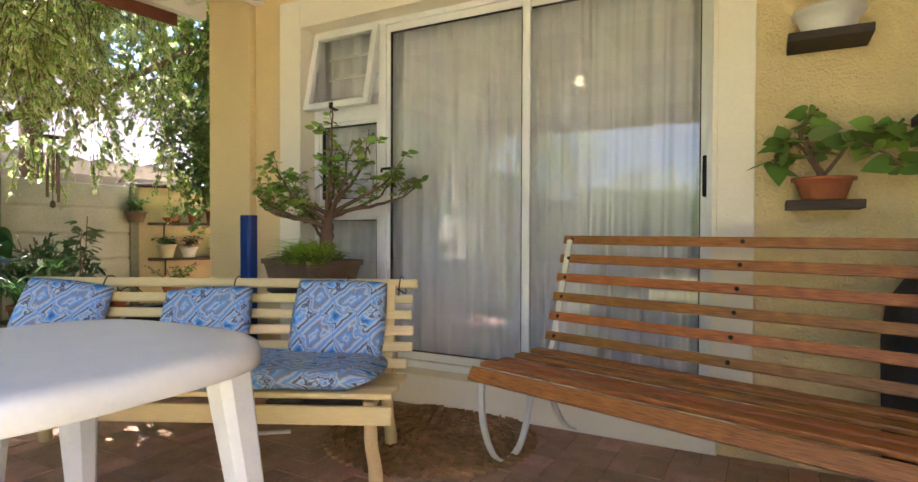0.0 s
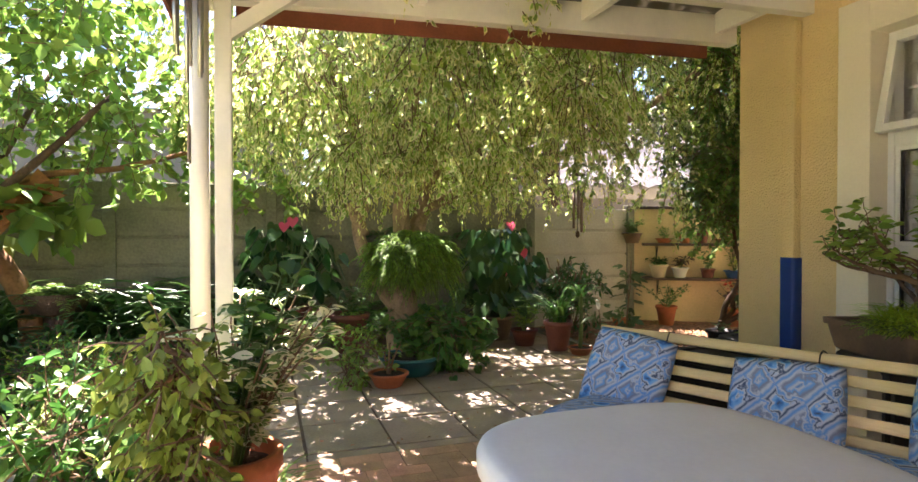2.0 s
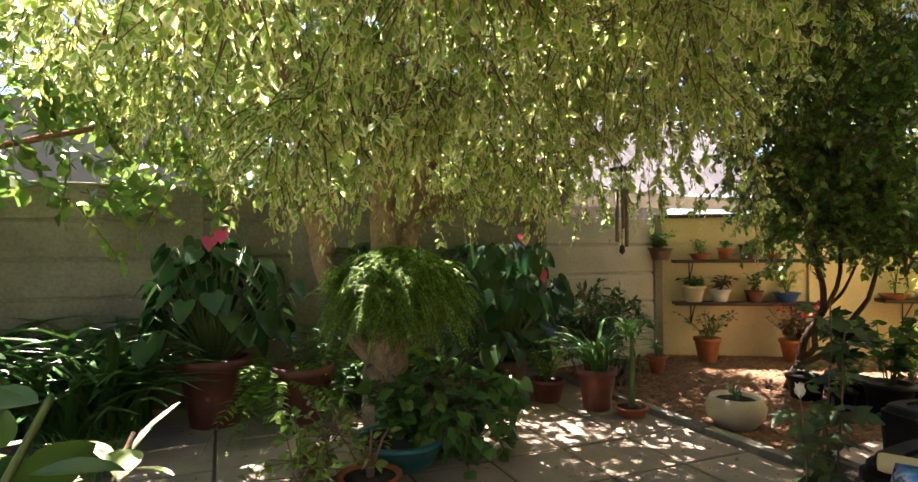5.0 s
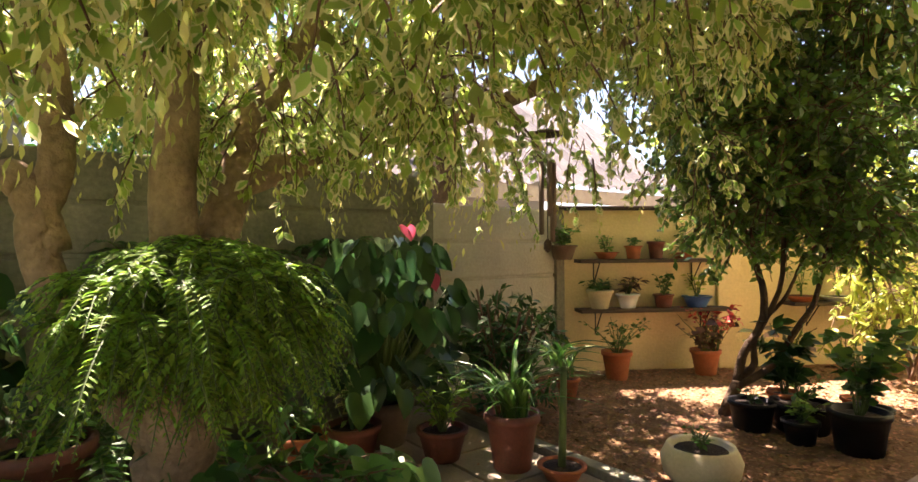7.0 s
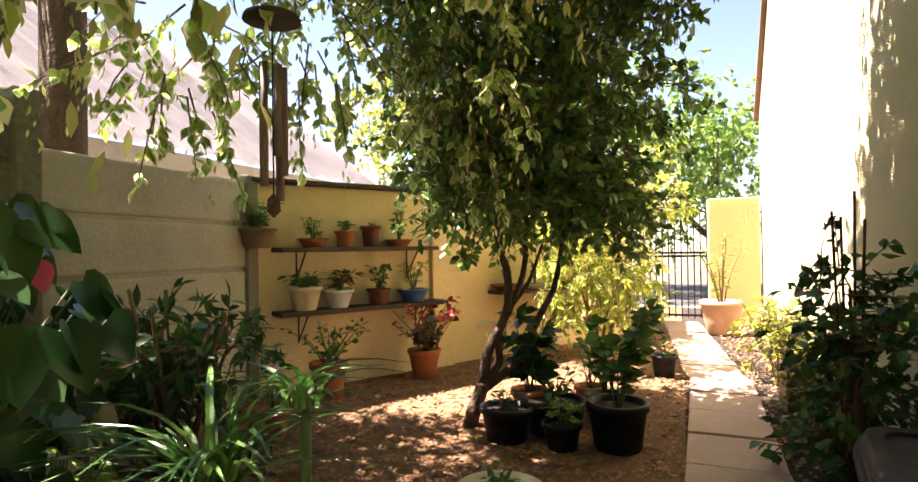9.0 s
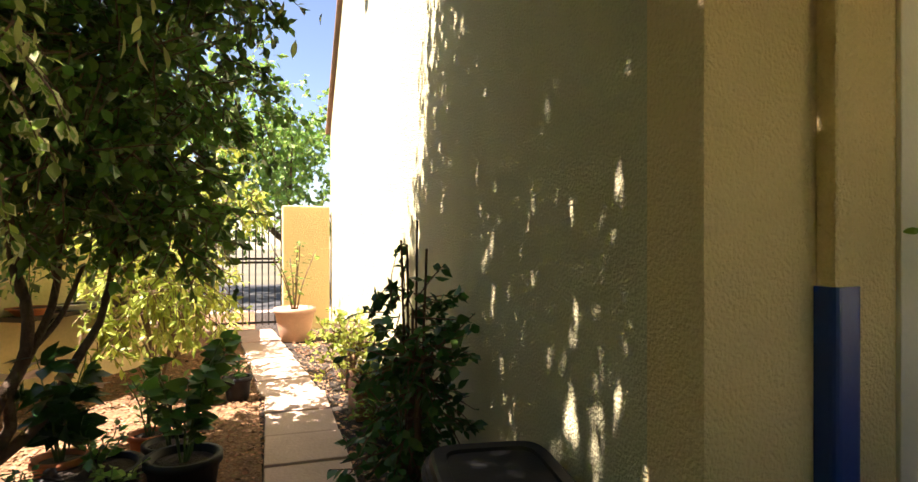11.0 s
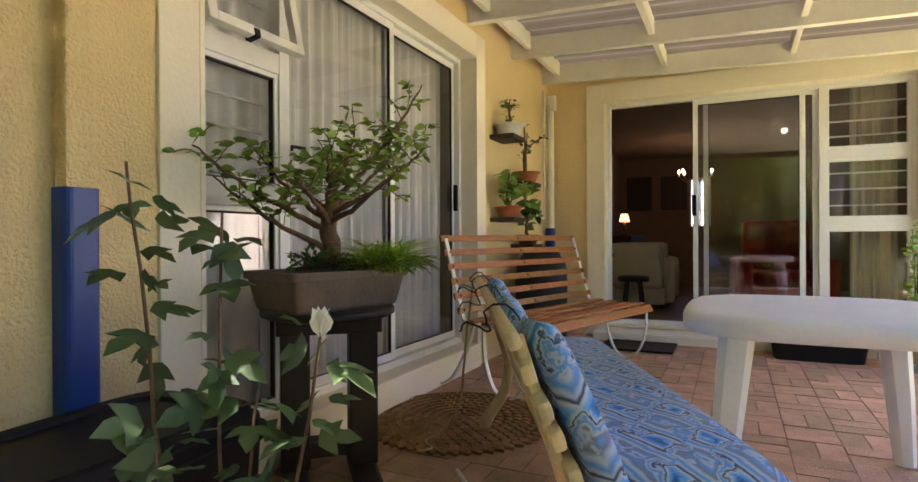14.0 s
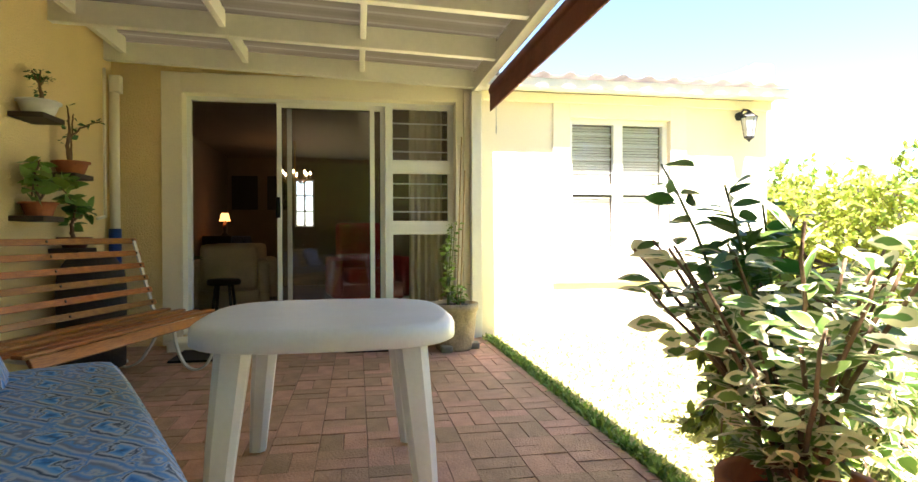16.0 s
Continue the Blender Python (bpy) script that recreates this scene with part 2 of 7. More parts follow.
DARKMETAL = mat("dark_iron", (0.02, 0.02, 0.022), 0.5, metal=0.5, bump=0.05)
RESIN = mat("white_resin", (0.80, 0.83, 0.92), 0.42, vary=0.04, scale=5, bump=0.04)
CURTAIN = mat("sheer_curtain", (0.92, 0.92, 0.93), 0.9, vary=0.03, bump=0.05, trans=0.12)
DRAPE = mat("beige_drape", (0.55, 0.48, 0.34), 0.9, vary=0.08, bump=0.05)
# Sheet colour is darkened to carry the shade under the patio roof.
ROOFSHEET = mat("shade_toned_roof_sheet", (0.14, 0.125, 0.09), 0.6, vary=0.08, scale=2, bump=0.05)
CANVAS = mat("brown_canvas_blind", (0.21, 0.062, 0.028), 0.9, vary=0.18, scale=6, bump=0.2)
MATFIBRE = mat("plaited_fibre", (0.40, 0.23, 0.095), 0.95, vary=0.25, scale=18, fine=90, bump=0.6, island=0.2)
BARK = mat("grey_brown_bark", (0.40, 0.28, 0.17), 0.95, vary=0.25, scale=7, fine=38, bump=0.9)
BARK2 = mat("dark_bark", (0.14, 0.085, 0.05), 0.95, vary=0.25, scale=9, fine=45, bump=0.8)
BRANCH = mat("twig_bark", (0.20, 0.12, 0.07), 0.9, vary=0.2, bump=0.3)
STEMG = mat("green_stem", (0.10, 0.16, 0.04), 0.6, vary=0.15, bump=0.05)
L_VAR = leaf_mat("variegated_tree_leaf", (0.31, 0.47, 0.10), (0.84, 0.83, 0.46), 0.5, 0.35, 0.58, 0.66, 0.35)
L_SEED = leaf_mat("hanging_seed_keys", (0.60, 0.60, 0.20), None, 0.6, 0.3, 0.4)
L_DARK = leaf_mat("dark_glossy_leaf", (0.045, 0.125, 0.022), None, 0.46, 0.4, 0.18)
L_TREE = leaf_mat("mid_glossy_tree_leaf", (0.13, 0.25, 0.045), None, 0.36, 0.4, 0.24)
L_HIB = leaf_mat("dull_lobed_leaf", (0.085, 0.145, 0.055), None, 0.5, 0.4, 0.3)
L_FERN = leaf_mat("fern_leaf", (0.20, 0.36, 0.045), None, 0.55, 0.35, 0.4)
L_MID = leaf_mat("mid_green_leaf", (0.07, 0.18, 0.03), None, 0.42, 0.4, 0.25)
L_LIGHT = leaf_mat("light_green_leaf", (0.20, 0.33, 0.06), None, 0.45, 0.35, 0.35)
L_VSHRUB = leaf_mat("variegated_shrub_leaf", (0.13, 0.25, 0.045), (0.60, 0.62, 0.24), 0.45, 0.35, 0.35, 0.68, 0.4)
L_VWHITE = leaf_mat("white_margined_leaf", (0.11, 0.22, 0.05), (0.74, 0.72, 0.50), 0.45, 0.3, 0.35, 0.54, 0.45)
SAND2 = mat("brick_joint_sand", (0.27, 0.16, 0.105), 1.0, vary=0.2, scale=12, bump=0.3)
L_HEART = leaf_mat("heart_leaf", (0.022, 0.074, 0.016), None, 0.3, 0.35, 0.18)
L_LIME = leaf_mat("lime_leaf", (0.36, 0.42, 0.07), None, 0.5, 0.3, 0.4)
L_RED = leaf_mat("red_bracts", (0.55, 0.05, 0.05), None, 0.5, 0.25, 0.3)
L_PINK = leaf_mat("pink_spathe", (0.75, 0.10, 0.13), None, 0.3, 0.12, 0.25)
L_WHITE = leaf_mat("white_flower", (0.80, 0.78, 0.70), None, 0.5, 0.1, 0.3)
L_YLEAF = leaf_mat("yellow_green_leaf", (0.24, 0.32, 0.06), None, 0.45, 0.4, 0.35)
L_BRONZE = leaf_mat("bronze_leaf", (0.10, 0.055, 0.04), None, 0.4, 0.35, 0.2)
L_DRY = leaf_mat("dry_palm_fibre", (0.13, 0.085, 0.055), None, 0.9, 0.3, 0.15)
TILE_ROOF = mat("clay_roof_tile", (0.26, 0.15, 0.10), 0.85, vary=0.15, scale=3, bump=0.2, island=0.15)
CARROOF = mat("old_grey_roof", (0.27, 0.255, 0.26), 0.9, vary=0.2, scale=1.2, bump=0.2)
GREYROOF = mat("grey_fibre_roof", (0.40, 0.37, 0.34), 0.9, vary=0.15, scale=1.2, bump=0.2)
NEIGHBOUR = mat("neighbour_plaster", (0.27, 0.25, 0.22), 0.9, vary=0.06, scale=1.5, bump=0.1)
ASPHALT = mat("asphalt", (0.06, 0.06, 0.06), 0.95, vary=0.15, scale=9, bump=0.3)
# Room plaster and tile are coloured dark, standing in for the dim interior.
ROOMWALL = mat("dimmed_room_plaster", (0.20, 0.155, 0.11), 0.9, vary=0.05, bump=0.05)
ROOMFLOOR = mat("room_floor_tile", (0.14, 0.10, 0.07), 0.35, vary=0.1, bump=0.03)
REDSOFA = mat("red_upholstery", (0.48, 0.02, 0.025), 0.85, vary=0.12, bump=0.1)
CREAMSOFA = mat("cream_upholstery", (0.66, 0.56, 0.40), 0.9, vary=0.08, bump=0.1)
CUSHION_BACK = cloth_mat("ikat_cushion_print", (0.17, 0.19), (0, 2))
CUSHION_SEAT = cloth_mat("ikat_seat_print", (0.21, 0.13), (0, 1))


# ---- building helpers ----
def link_mesh(name, bm, material, smooth=False):
    me = bpy.data.meshes.new(name)
    bm.to_mesh(me)
    bm.free()
    if material:
        me.materials.append(material)
    if smooth:
        me.shade_smooth()
    return me


def part(name, bm, material, parent=None, label="", smooth=False):
    ob = new(name, link_mesh(name, bm, material, smooth))
    if parent is not None:
        ob.parent = parent
    if label:
        ob["label"] = label
    return ob


def thing(name, label, category, at=(0, 0, 0), rz=0.0, group=""):
    """An Empty at the base of a thing, that its parts hang from."""
    ob = new(name)
    ob.empty_display_size = 0.1
    ob.matrix_world = pose(*at, 0, 0, rz)
    return tagged(ob, label, category, group)


def structure(name, bm, material, label="", category="", smooth=False):
    ob = part(name, bm, material, None, "", smooth)
    return tagged(ob, label, category or name.split("_")[0], "", "structure")


def box(bm, x0, x1, y0, y1, z0, z1, bevel=0.0, m=None):
    vs = [bm.verts.new(p) for p in ((x0, y0, z0), (x1, y0, z0), (x1, y1, z0), (x0, y1, z0), (x0, y0, z1), (x1, y0, z1), (x1, y1, z1), (x0, y1, z1))]
    fs = [bm.faces.new([vs[i] for i in f]) for f in ((3, 2, 1, 0), (4, 5, 6, 7), (0, 1, 5, 4), (1, 2, 6, 5), (2, 3, 7, 6), (3, 0, 4, 7))]
    if bevel:
        es = list({e for f in fs for e in f.edges})
        r = bmesh.ops.bevel(bm, geom=es, offset=bevel, segments=2, affect="EDGES", profile=0.6)
        vs = list({v for f in r["faces"] for v in f.verts} | {v for v in vs if v.is_valid})
    if m is not None:
        bmesh.ops.transform(bm, matrix=m, verts=[v for v in vs if v.is_valid])
    return vs


def cube(x0, x1, y0, y1, z0, z1, bevel=0.0):
    bm = bmesh.new()
    box(bm, x0, x1, y0, y1, z0, z1, bevel)
    return bm


def tube(bm, pts, radii, seg=8, cap=True):
    """A bent round bar through points, with a radius at each."""
    pts = [Vector(p) for p in pts]
    if not hasattr(radii, "__len__"):
        radii = [radii] * len(pts)
    rings, up = [], None
    for i, p in enumerate(pts):
        d = (pts[min(i + 1, len(pts) - 1)] - pts[max(i - 1, 0)]).normalized()
        if up is None:
            up = d.orthogonal().normalized()
        up = (up - d * up.dot(d)).normalized()
        side = d.cross(up)
        rings.append([bm.verts.new(p + (up * math.cos(a) + side * math.sin(a)) * radii[i]) for a in (2 * math.pi * k / seg for k in range(seg))])
    for a, b in zip(rings, rings[1:]):
        for k in range(seg):
            bm.faces.new((a[k], a[(k + 1) % seg], b[(k + 1) % seg], b[k]))
    if cap:
        bm.faces.new(rings[0][::-1])
        bm.faces.new(rings[-1])
    return bm


def lathe(profile, seg=24):
    """A turned body: (radius, height) pairs from the inside bottom round to the outside."""
    bm = bmesh.new()
    rings = [[bm.verts.new((r * math.cos(2 * math.pi * k / seg), r * math.sin(2 * math.pi * k / seg), z)) for k in range(seg)] for r, z in profile]
    for a, b in zip(rings, rings[1:]):
        for k in range(seg):
            bm.faces.new((a[k], a[(k + 1) % seg], b[(k + 1) % seg], b[k]))
    bm.faces.new(rings[0][::-1])
    bm.faces.new(rings[-1])
    bmesh.ops.recalc_face_normals(bm, faces=bm.faces)
    return bm


def wavy(pts, n=6, amp=0.03, seed=0):
    """A smooth, slightly crooked line through a few points."""
    rng = random.Random(seed)
    out = []
    P = [Vector(p) for p in pts]
    for i in range(len(P) - 1):
        a, b, c, d = P[max(i - 1, 0)], P[i], P[i + 1], P[min(i + 2, len(P) - 1)]
        for k in range(n):
            t = k / n
            q = 0.5 * (2 * b + (c - a) * t + (2 * a - 5 * b + 4 * c - d) * t * t + (3 * b - a - 3 * c + d) * t ** 3)
            out.append(q + Vector((rng.uniform(-amp, amp), rng.uniform(-amp, amp), rng.uniform(-amp, amp))) * (1 if 0 < i + k else 0))
    out.append(P[-1])
    return out


def taper(n, r0, r1):
    return [r0 + (r1 - r0) * i / max(1, n - 1) for i in range(n)]


LEAF_OVAL = [(0, 0, 0), (0.26, 0.32, 0.05), (0.30, 0.55, 0.06), (0, 1, -0.08), (-0.30, 0.55, 0.06), (-0.26, 0.32, 0.05), (0, 0.45, 0)]
LEAF_FINE = [(0, 0, 0), (0.12, 0.10, 0.03), (0.22, 0.25, 0.05), (0.26, 0.42, 0.06), (0.235, 0.60, 0.04), (0.15, 0.80, 0.0), (0.06, 0.93, -0.05), (0, 1, -0.09), (-0.06, 0.93, -0.05), (-0.15, 0.80, 0.0), (-0.235, 0.60, 0.04), (-0.26, 0.42, 0.06), (-0.22, 0.25, 0.05), (-0.12, 0.10, 0.03), (0, 0.5, 0)]
LEAF_LONG = [(0, 0, 0), (0.13, 0.30, 0.03), (0.15, 0.6, 0.02), (0, 1, -0.12), (-0.15, 0.6, 0.02), (-0.13, 0.30, 0.03), (0, 0.5, 0)]
LEAF_HEART = [(0, 0, 0), (0.20, -0.13, 0.04), (0.38, -0.06, 0.05), (0.46, 0.16, 0.05), (0.40, 0.42, 0.03), (0.22, 0.74, -0.03), (0, 1, -0.12), (-0.22, 0.74, -0.03), (-0.40, 0.42, 0.03), (-0.46, 0.16, 0.05), (-0.38, -0.06, 0.05), (-0.20, -0.13, 0.04), (0, 0.35, -0.02)]
LEAF_LOBE = [(0, 0, 0), (0.22, 0.02, 0.03), (0.34, 0.18, 0.04), (0.50, 0.50, -0.03), (0.19, 0.44, 0.04), (0.20, 0.70, 0.0), (0, 1, -0.14), (-0.20, 0.70, 0.0), (-0.19, 0.44, 0.04), (-0.50, 0.50, -0.03), (-0.34, 0.18, 0.04), (-0.22, 0.02, 0.03), (0, 0.38, -0.01)]


def leaf_mesh(name, pos, way, size, shape, material, rng, flat=0.5):
    """One mesh of many folded leaves: each at a place, pointing a way, with a size."""
    pos, way, size = np.asarray(pos, float), np.asarray(way, float), np.asarray(size, float)
    n = len(pos)
    way = way / np.maximum(np.linalg.norm(way, axis=1, keepdims=True), 1e-6)
    up = rng.normal(size=(n, 3)) * flat + np.array((0, 0, 1.0))
    side = np.cross(way, up)
    side /= np.maximum(np.linalg.norm(side, axis=1, keepdims=True), 1e-6)
    nor = np.cross(side, way)
    t = np.array(shape)
    v = pos[:, None, :] + size[:, None, None] * (t[None, :, 0:1] * side[:, None, :] + t[None, :, 1:2] * way[:, None, :] + t[None, :, 2:3] * nor[:, None, :])
    c = len(shape) - 1
    tri = np.array([(k, (k + 1) % c, c) for k in range(c)])
    faces = (np.arange(n)[:, None, None] * (c + 1) + tri[None]).reshape(-1)
    me = bpy.data.meshes.new(name)
    me.vertices.add(n * (c + 1))
    me.vertices.foreach_set("co", v.reshape(-1))
    me.loops.add(len(faces))
    me.loops.foreach_set("vertex_index", faces.astype(np.int32))
    me.polygons.add(len(faces) // 3)
    me.polygons.foreach_set("loop_start", np.arange(0, len(faces), 3, dtype=np.int32))
    me.polygons.foreach_set("loop_total", np.full(len(faces) // 3, 3, dtype=np.int32))
    u = np.array([0.0] + [1.0] * (c - 1) + [0.0])
    uv = me.uv_layers.new(name="UVMap")
    uv.data.foreach_set("uv", np.stack((u[tri.reshape(-1)][None].repeat(n, 0).reshape(-1), np.zeros(len(faces))), 1).reshape(-1))
    me.update()
    me.validate()
    me.materials.append(material)
    return me


def leaf_part(name, parent, pos, way, size, shape, material, rng, flat=0.5, label=""):
    ob = new(name, leaf_mesh(name, pos, way, size, shape, material, rng, flat))
    ob.parent = parent
    if label:
        ob["label"] = label
    return ob


def unit(rng, n):
    v = rng.normal(size=(n, 3))
    return v / np.linalg.norm(v, axis=1, keepdims=True)


def pot(parent, r, h, material, soil=True, taper_=0.72, rim=0.012, label=""):
    """A flower pot with a rolled rim, wall thickness and soil."""
    rb = r * taper_
    prof = [(0.002, h * 0.86), (r * 0.86, h * 0.86), (r * 0.90, h), (r + rim, h), (r + rim, h * 0.86), (r * 0.985, h * 0.845), (rb + (r - rb) * 0.4, h * 0.4), (rb, 0.006), (rb * 0.96, 0.0), (0.002, 0.0)]
    p = part("pot", lathe(prof, 22), material, parent, label, True)
    if soil:
        part("soil", lathe([(0.001, h * 0.875), (r * 0.5, h * 0.885), (r * 0.87, h * 0.87), (r * 0.87, h * 0.85), (0.001, h * 0.85)], 14), SOIL, parent, "", True)
    return p


def stems(parent, base, n, height, spread, seed, material=STEMG, r=0.006, name="stem", lean=(0, 0)):
    """Upright stems; returns points along them for the leaves."""
    rng = random.Random(seed)
    pts = []
    for i in range(n):
        bm = bmesh.new()
        a, q = rng.uniform(0, 6.283), rng.uniform(0.3, 1.0)
        h = height * rng.uniform(0.75, 1.05)
        x, y = spread * q * math.cos(a) + lean[0] * h, spread * q * math.sin(a) + lean[1] * h
        line = wavy([(base[0] + x * 0.08, base[1] + y * 0.08, base[2]), (base[0] + x * 0.4, base[1] + y * 0.4, base[2] + h * 0.5), (base[0] + x, base[1] + y, base[2] + h)], 4, 0.006, seed + i)
        tube(bm, line, taper(len(line), r, r * 0.4), 5)
        pts.append(line)
        part(name, bm, material, parent, "", True)
    return pts


def leafy(parent, lines, per, size, shape, material, seed, droop=0.3, start=0.3, out=0.03, name="leaves", flat=0.6, label=""):
    """Leaves set along stems, pointing outwards and somewhat down."""
    rng = np.random.default_rng(seed)
    P, W, S = [], [], []
    for line in lines:
        L = np.array([tuple(p) for p in line])
        for _ in range(per):
            t = rng.uniform(start, 1.0) * (len(L) - 1)
            i = min(int(t), len(L) - 2)
            p = L[i] + (L[i + 1] - L[i]) * (t - i)
            d = rng.normal(size=3)
            d[2] = abs(d[2]) * 0.4 - droop
            d /= np.linalg.norm(d)
            P.append(p + d * out * rng.uniform(0, 1))
            W.append(d)
            S.append(size * rng.uniform(0.6, 1.25))
    return leaf_part(name, parent, P, W, S, shape, material, rng, flat, label)


def potted(name, label, at, r, h, potmat, n, height, spread, per, size, shape, lm, seed, group="potted plants", taper_=0.72, droop=0.3, rz=0, start=0.25, stemmat=None, stem_r=0.006):
    t = thing(name, label, "potted plant", at, rz, group)
    pot(t, r, h, potmat, True, taper_)
    lines = stems(t, (0, 0, h * 0.86), n, height, spread, seed, stemmat or STEMG, stem_r)
    leafy(t, lines, per, size, shape, lm, seed, droop, start)
    return t


def strap_leaves(name, parent, base, n, length, width, material, seed, up=0.8, label="", spread=0.05):
    """Arching strap-like leaves from one crown, each a folded tapering blade."""
    rng = random.Random(seed)
    bm = bmesh.new()
    for i in range(n):
        a = rng.uniform(0, 6.283)
        L, w = length * rng.uniform(0.6, 1.1), width * rng.uniform(0.7, 1.2)
        u = up * rng.uniform(0.6, 1.3)
        o = Vector((base[0] + rng.uniform(-spread, spread), base[1] + rng.uniform(-spread, spread), base[2]))
        d = Vector((math.cos(a), math.sin(a), 0))
        s = Vector((-d.y, d.x, 0))
        rows = []
        for k in range(7):
            t = k / 6
            p = o + d * L * (0.12 * t + 0.75 * t * t) + Vector((0, 0, L * u * (t - 0.62 * t * t)))
            ww = w * (0.55 + 1.5 * t * (1 - t)) * (1 - t ** 4)
            rows.append((bm.verts.new(p - s * ww), bm.verts.new(p - Vector((0, 0, ww * 0.5))), bm.verts.new(p + s * ww)))
        for p, q in zip(rows, rows[1:]):
            bm.faces.new((p[0], p[1], q[1], q[0]))
            bm.faces.new((p[1], p[2], q[2], q[1]))
    return part(name, bm, material, parent, label)


def fronds(name, parent, base, n, length, material, seed, droop=1.0, leaflet=0.05, spread=0.1, label="", low=-0.2, per=26):
    """Fern fronds: arching midribs with rows of leaflets on both sides."""
    rng = np.random.default_rng(seed)
    P, W, S = [], [], []
    bm = bmesh.new()
    for i in range(n):
        a, e = rng.uniform(0, 6.283), rng.uniform(low, 0.9)
        L = length * rng.uniform(0.6, 1.1)
        d = np.array((math.cos(a) * math.cos(e), math.sin(a) * math.cos(e), math.sin(e)))
        o = np.array(base) + np.array((math.cos(a), math.sin(a), 0)) * spread * rng.uniform(0, 1)
        line = [o + d * L * t - np.array((0, 0, droop * L * t * t)) for t in np.linspace(0, 1, 7)]
        tube(bm, [tuple(p) for p in line], taper(7, 0.004, 0.0015), 4)
        side = np.array((-math.sin(a), math.cos(a), 0))
        for k in range(per):
            t = 0.12 + 0.88 * k / per
            p = o + d * L * t - np.array((0, 0, droop * L * t * t))
            tan = d - np.array((0, 0, 2 * droop * t))
            for sg in (-1, 1):
                P.append(p)
                W.append(side * sg + tan * 0.35 + rng.normal(size=3) * 0.12)
                S.append(leaflet * (0.35 + 1.5 * math.sin(math.pi * min(1, t * 0.9 + 0.1))) * rng.uniform(0.8, 1.2))
    rib = part(name, bm, STEMG, parent, label)
    leaf_part("foliage", rib, P, W, S, LEAF_LONG, material, rng, 0.25)
    return rib


# ---- ground ----
structure("ground", cube(-90, 90, -90, 90, -0.4, -0.06), mat("distant_ground", (0.14, 0.125, 0.08), 1.0, vary=0.2, scale=0.4, bump=0.2), "dry sandy ground round the house", "ground")
structure("patio_bed", cube(-3.55, 1.75, -0.52, 2.73, -0.06, -0.005), SAND2, "sand joints under the brick patio", "floor")
structure("paving_bed", cube(-7.05, -3.55, -1.2, 3.0, -0.06, -0.012), SAND, "dark joints under the paving slabs", "pavement")
bm = cube(-7.6, -4.4, 3.05, 12.0, -0.06, 0.0)
structure("mulch_bed", bm, MULCH, "brown bark mulch bed below the garden wall", "ground")
structure("side_soil", cube(-4.6, -3.39, 3.05, 12.0, -0.07, -0.012), SOIL, "bare soil strip along the house wall", "ground")
structure("planting_bed", cube(-7.05, -2.6, -6.0, -1.2, -0.06, -0.004), SOIL, "shaded planting bed of dark soil", "ground")
structure("lawn", cube(-2.6, 9.0, -9.0, -0.56, -0.06, -0.012), GRASS_G, "sunlit dry lawn", "lawn")
kerb = thing("kerb", "grey concrete kerb edging between paving and mulch", "kerb", (0, 0, 0))
kerb["kind"] = "structure"
for i in range(4):
    part("kerb_stone", cube(-7.0 + i * 0.66, -7.0 + i * 0.66 + 0.645, 2.97, 3.06, -0.05, 0.035, 0.008), CONCRETE, kerb)


# ---- house ----
WALL_TOP = 2.75


def wall_panel(name, label, material, pieces):
    """A wall of solid blocks left round its openings."""
    bm = bmesh.new()
    for p in pieces:
        box(bm, *p)
    return structure(name, bm, material, label, "wall")


UL, UR, UT, UB = -2.52, -0.07, 2.30, 0.17           # curtain-side window and door unit
wall_panel("wall_north", "yellow textured plaster house wall beside the sliding door", YELLOW, [
    (-3.39, UL, 2.73, 2.95, -0.05, 2.9), (UR, 1.75, 2.73, 2.95, -0.05, 2.9), (UL, UR, 2.73, 2.95, UT, 2.9), (UL, UR, 2.73, 2.95, -0.05, UB)])
bm = bmesh.new()
for p in ((-2.69, UL, 2.715, 2.75, UB - 0.02, UT + 0.17), (UR, 0.088, 2.715, 2.75, UB - 0.02, UT + 0.17), (UL, UR, 2.715, 2.75, UT, UT + 0.17)):
    box(bm, *p, 0.006)
structure("trim_north", bm, CREAM, "cream plaster band round the sliding door", "trim")
structure("sill_north", cube(UL - 0.02, UR + 0.02, 2.70, 2.858, 0.0, UB + 0.005, 0.01), CREAM, "cream plaster sill under the sliding door", "sill")

bm = bmesh.new()
for p in ((UL - 0.01, UL + 0.012, 2.712, 2.848, UB + 0.004, UT), (UR - 0.012, UR + 0.01, 2.712, 2.848, UB + 0.004, UT), (UL, UR, 2.713, 2.848, UT - 0.012, UT + 0.01)):
    box(bm, *p, 0.003)
structure("reveal_north", bm, CREAM, "cream plastered reveal of the sliding door", "reveal")

DL, DR, DT, DB = -0.36, 2.155, 2.29, 0.10           # living-room unit, along y
bm_pieces = [(1.75, 1.97, 2.155, 2.95, -0.05, 2.9), (1.75, 1.97, -0.55, DL, -0.05, 2.9), (1.75, 1.97, DL, DR, DT, 2.9), (1.75, 1.97, DL, DR, -0.05, DB)]
W0, W1, WZ0, WZ1 = -2.62, -1.52, 0.80, 2.17           # window in the sunlit wing
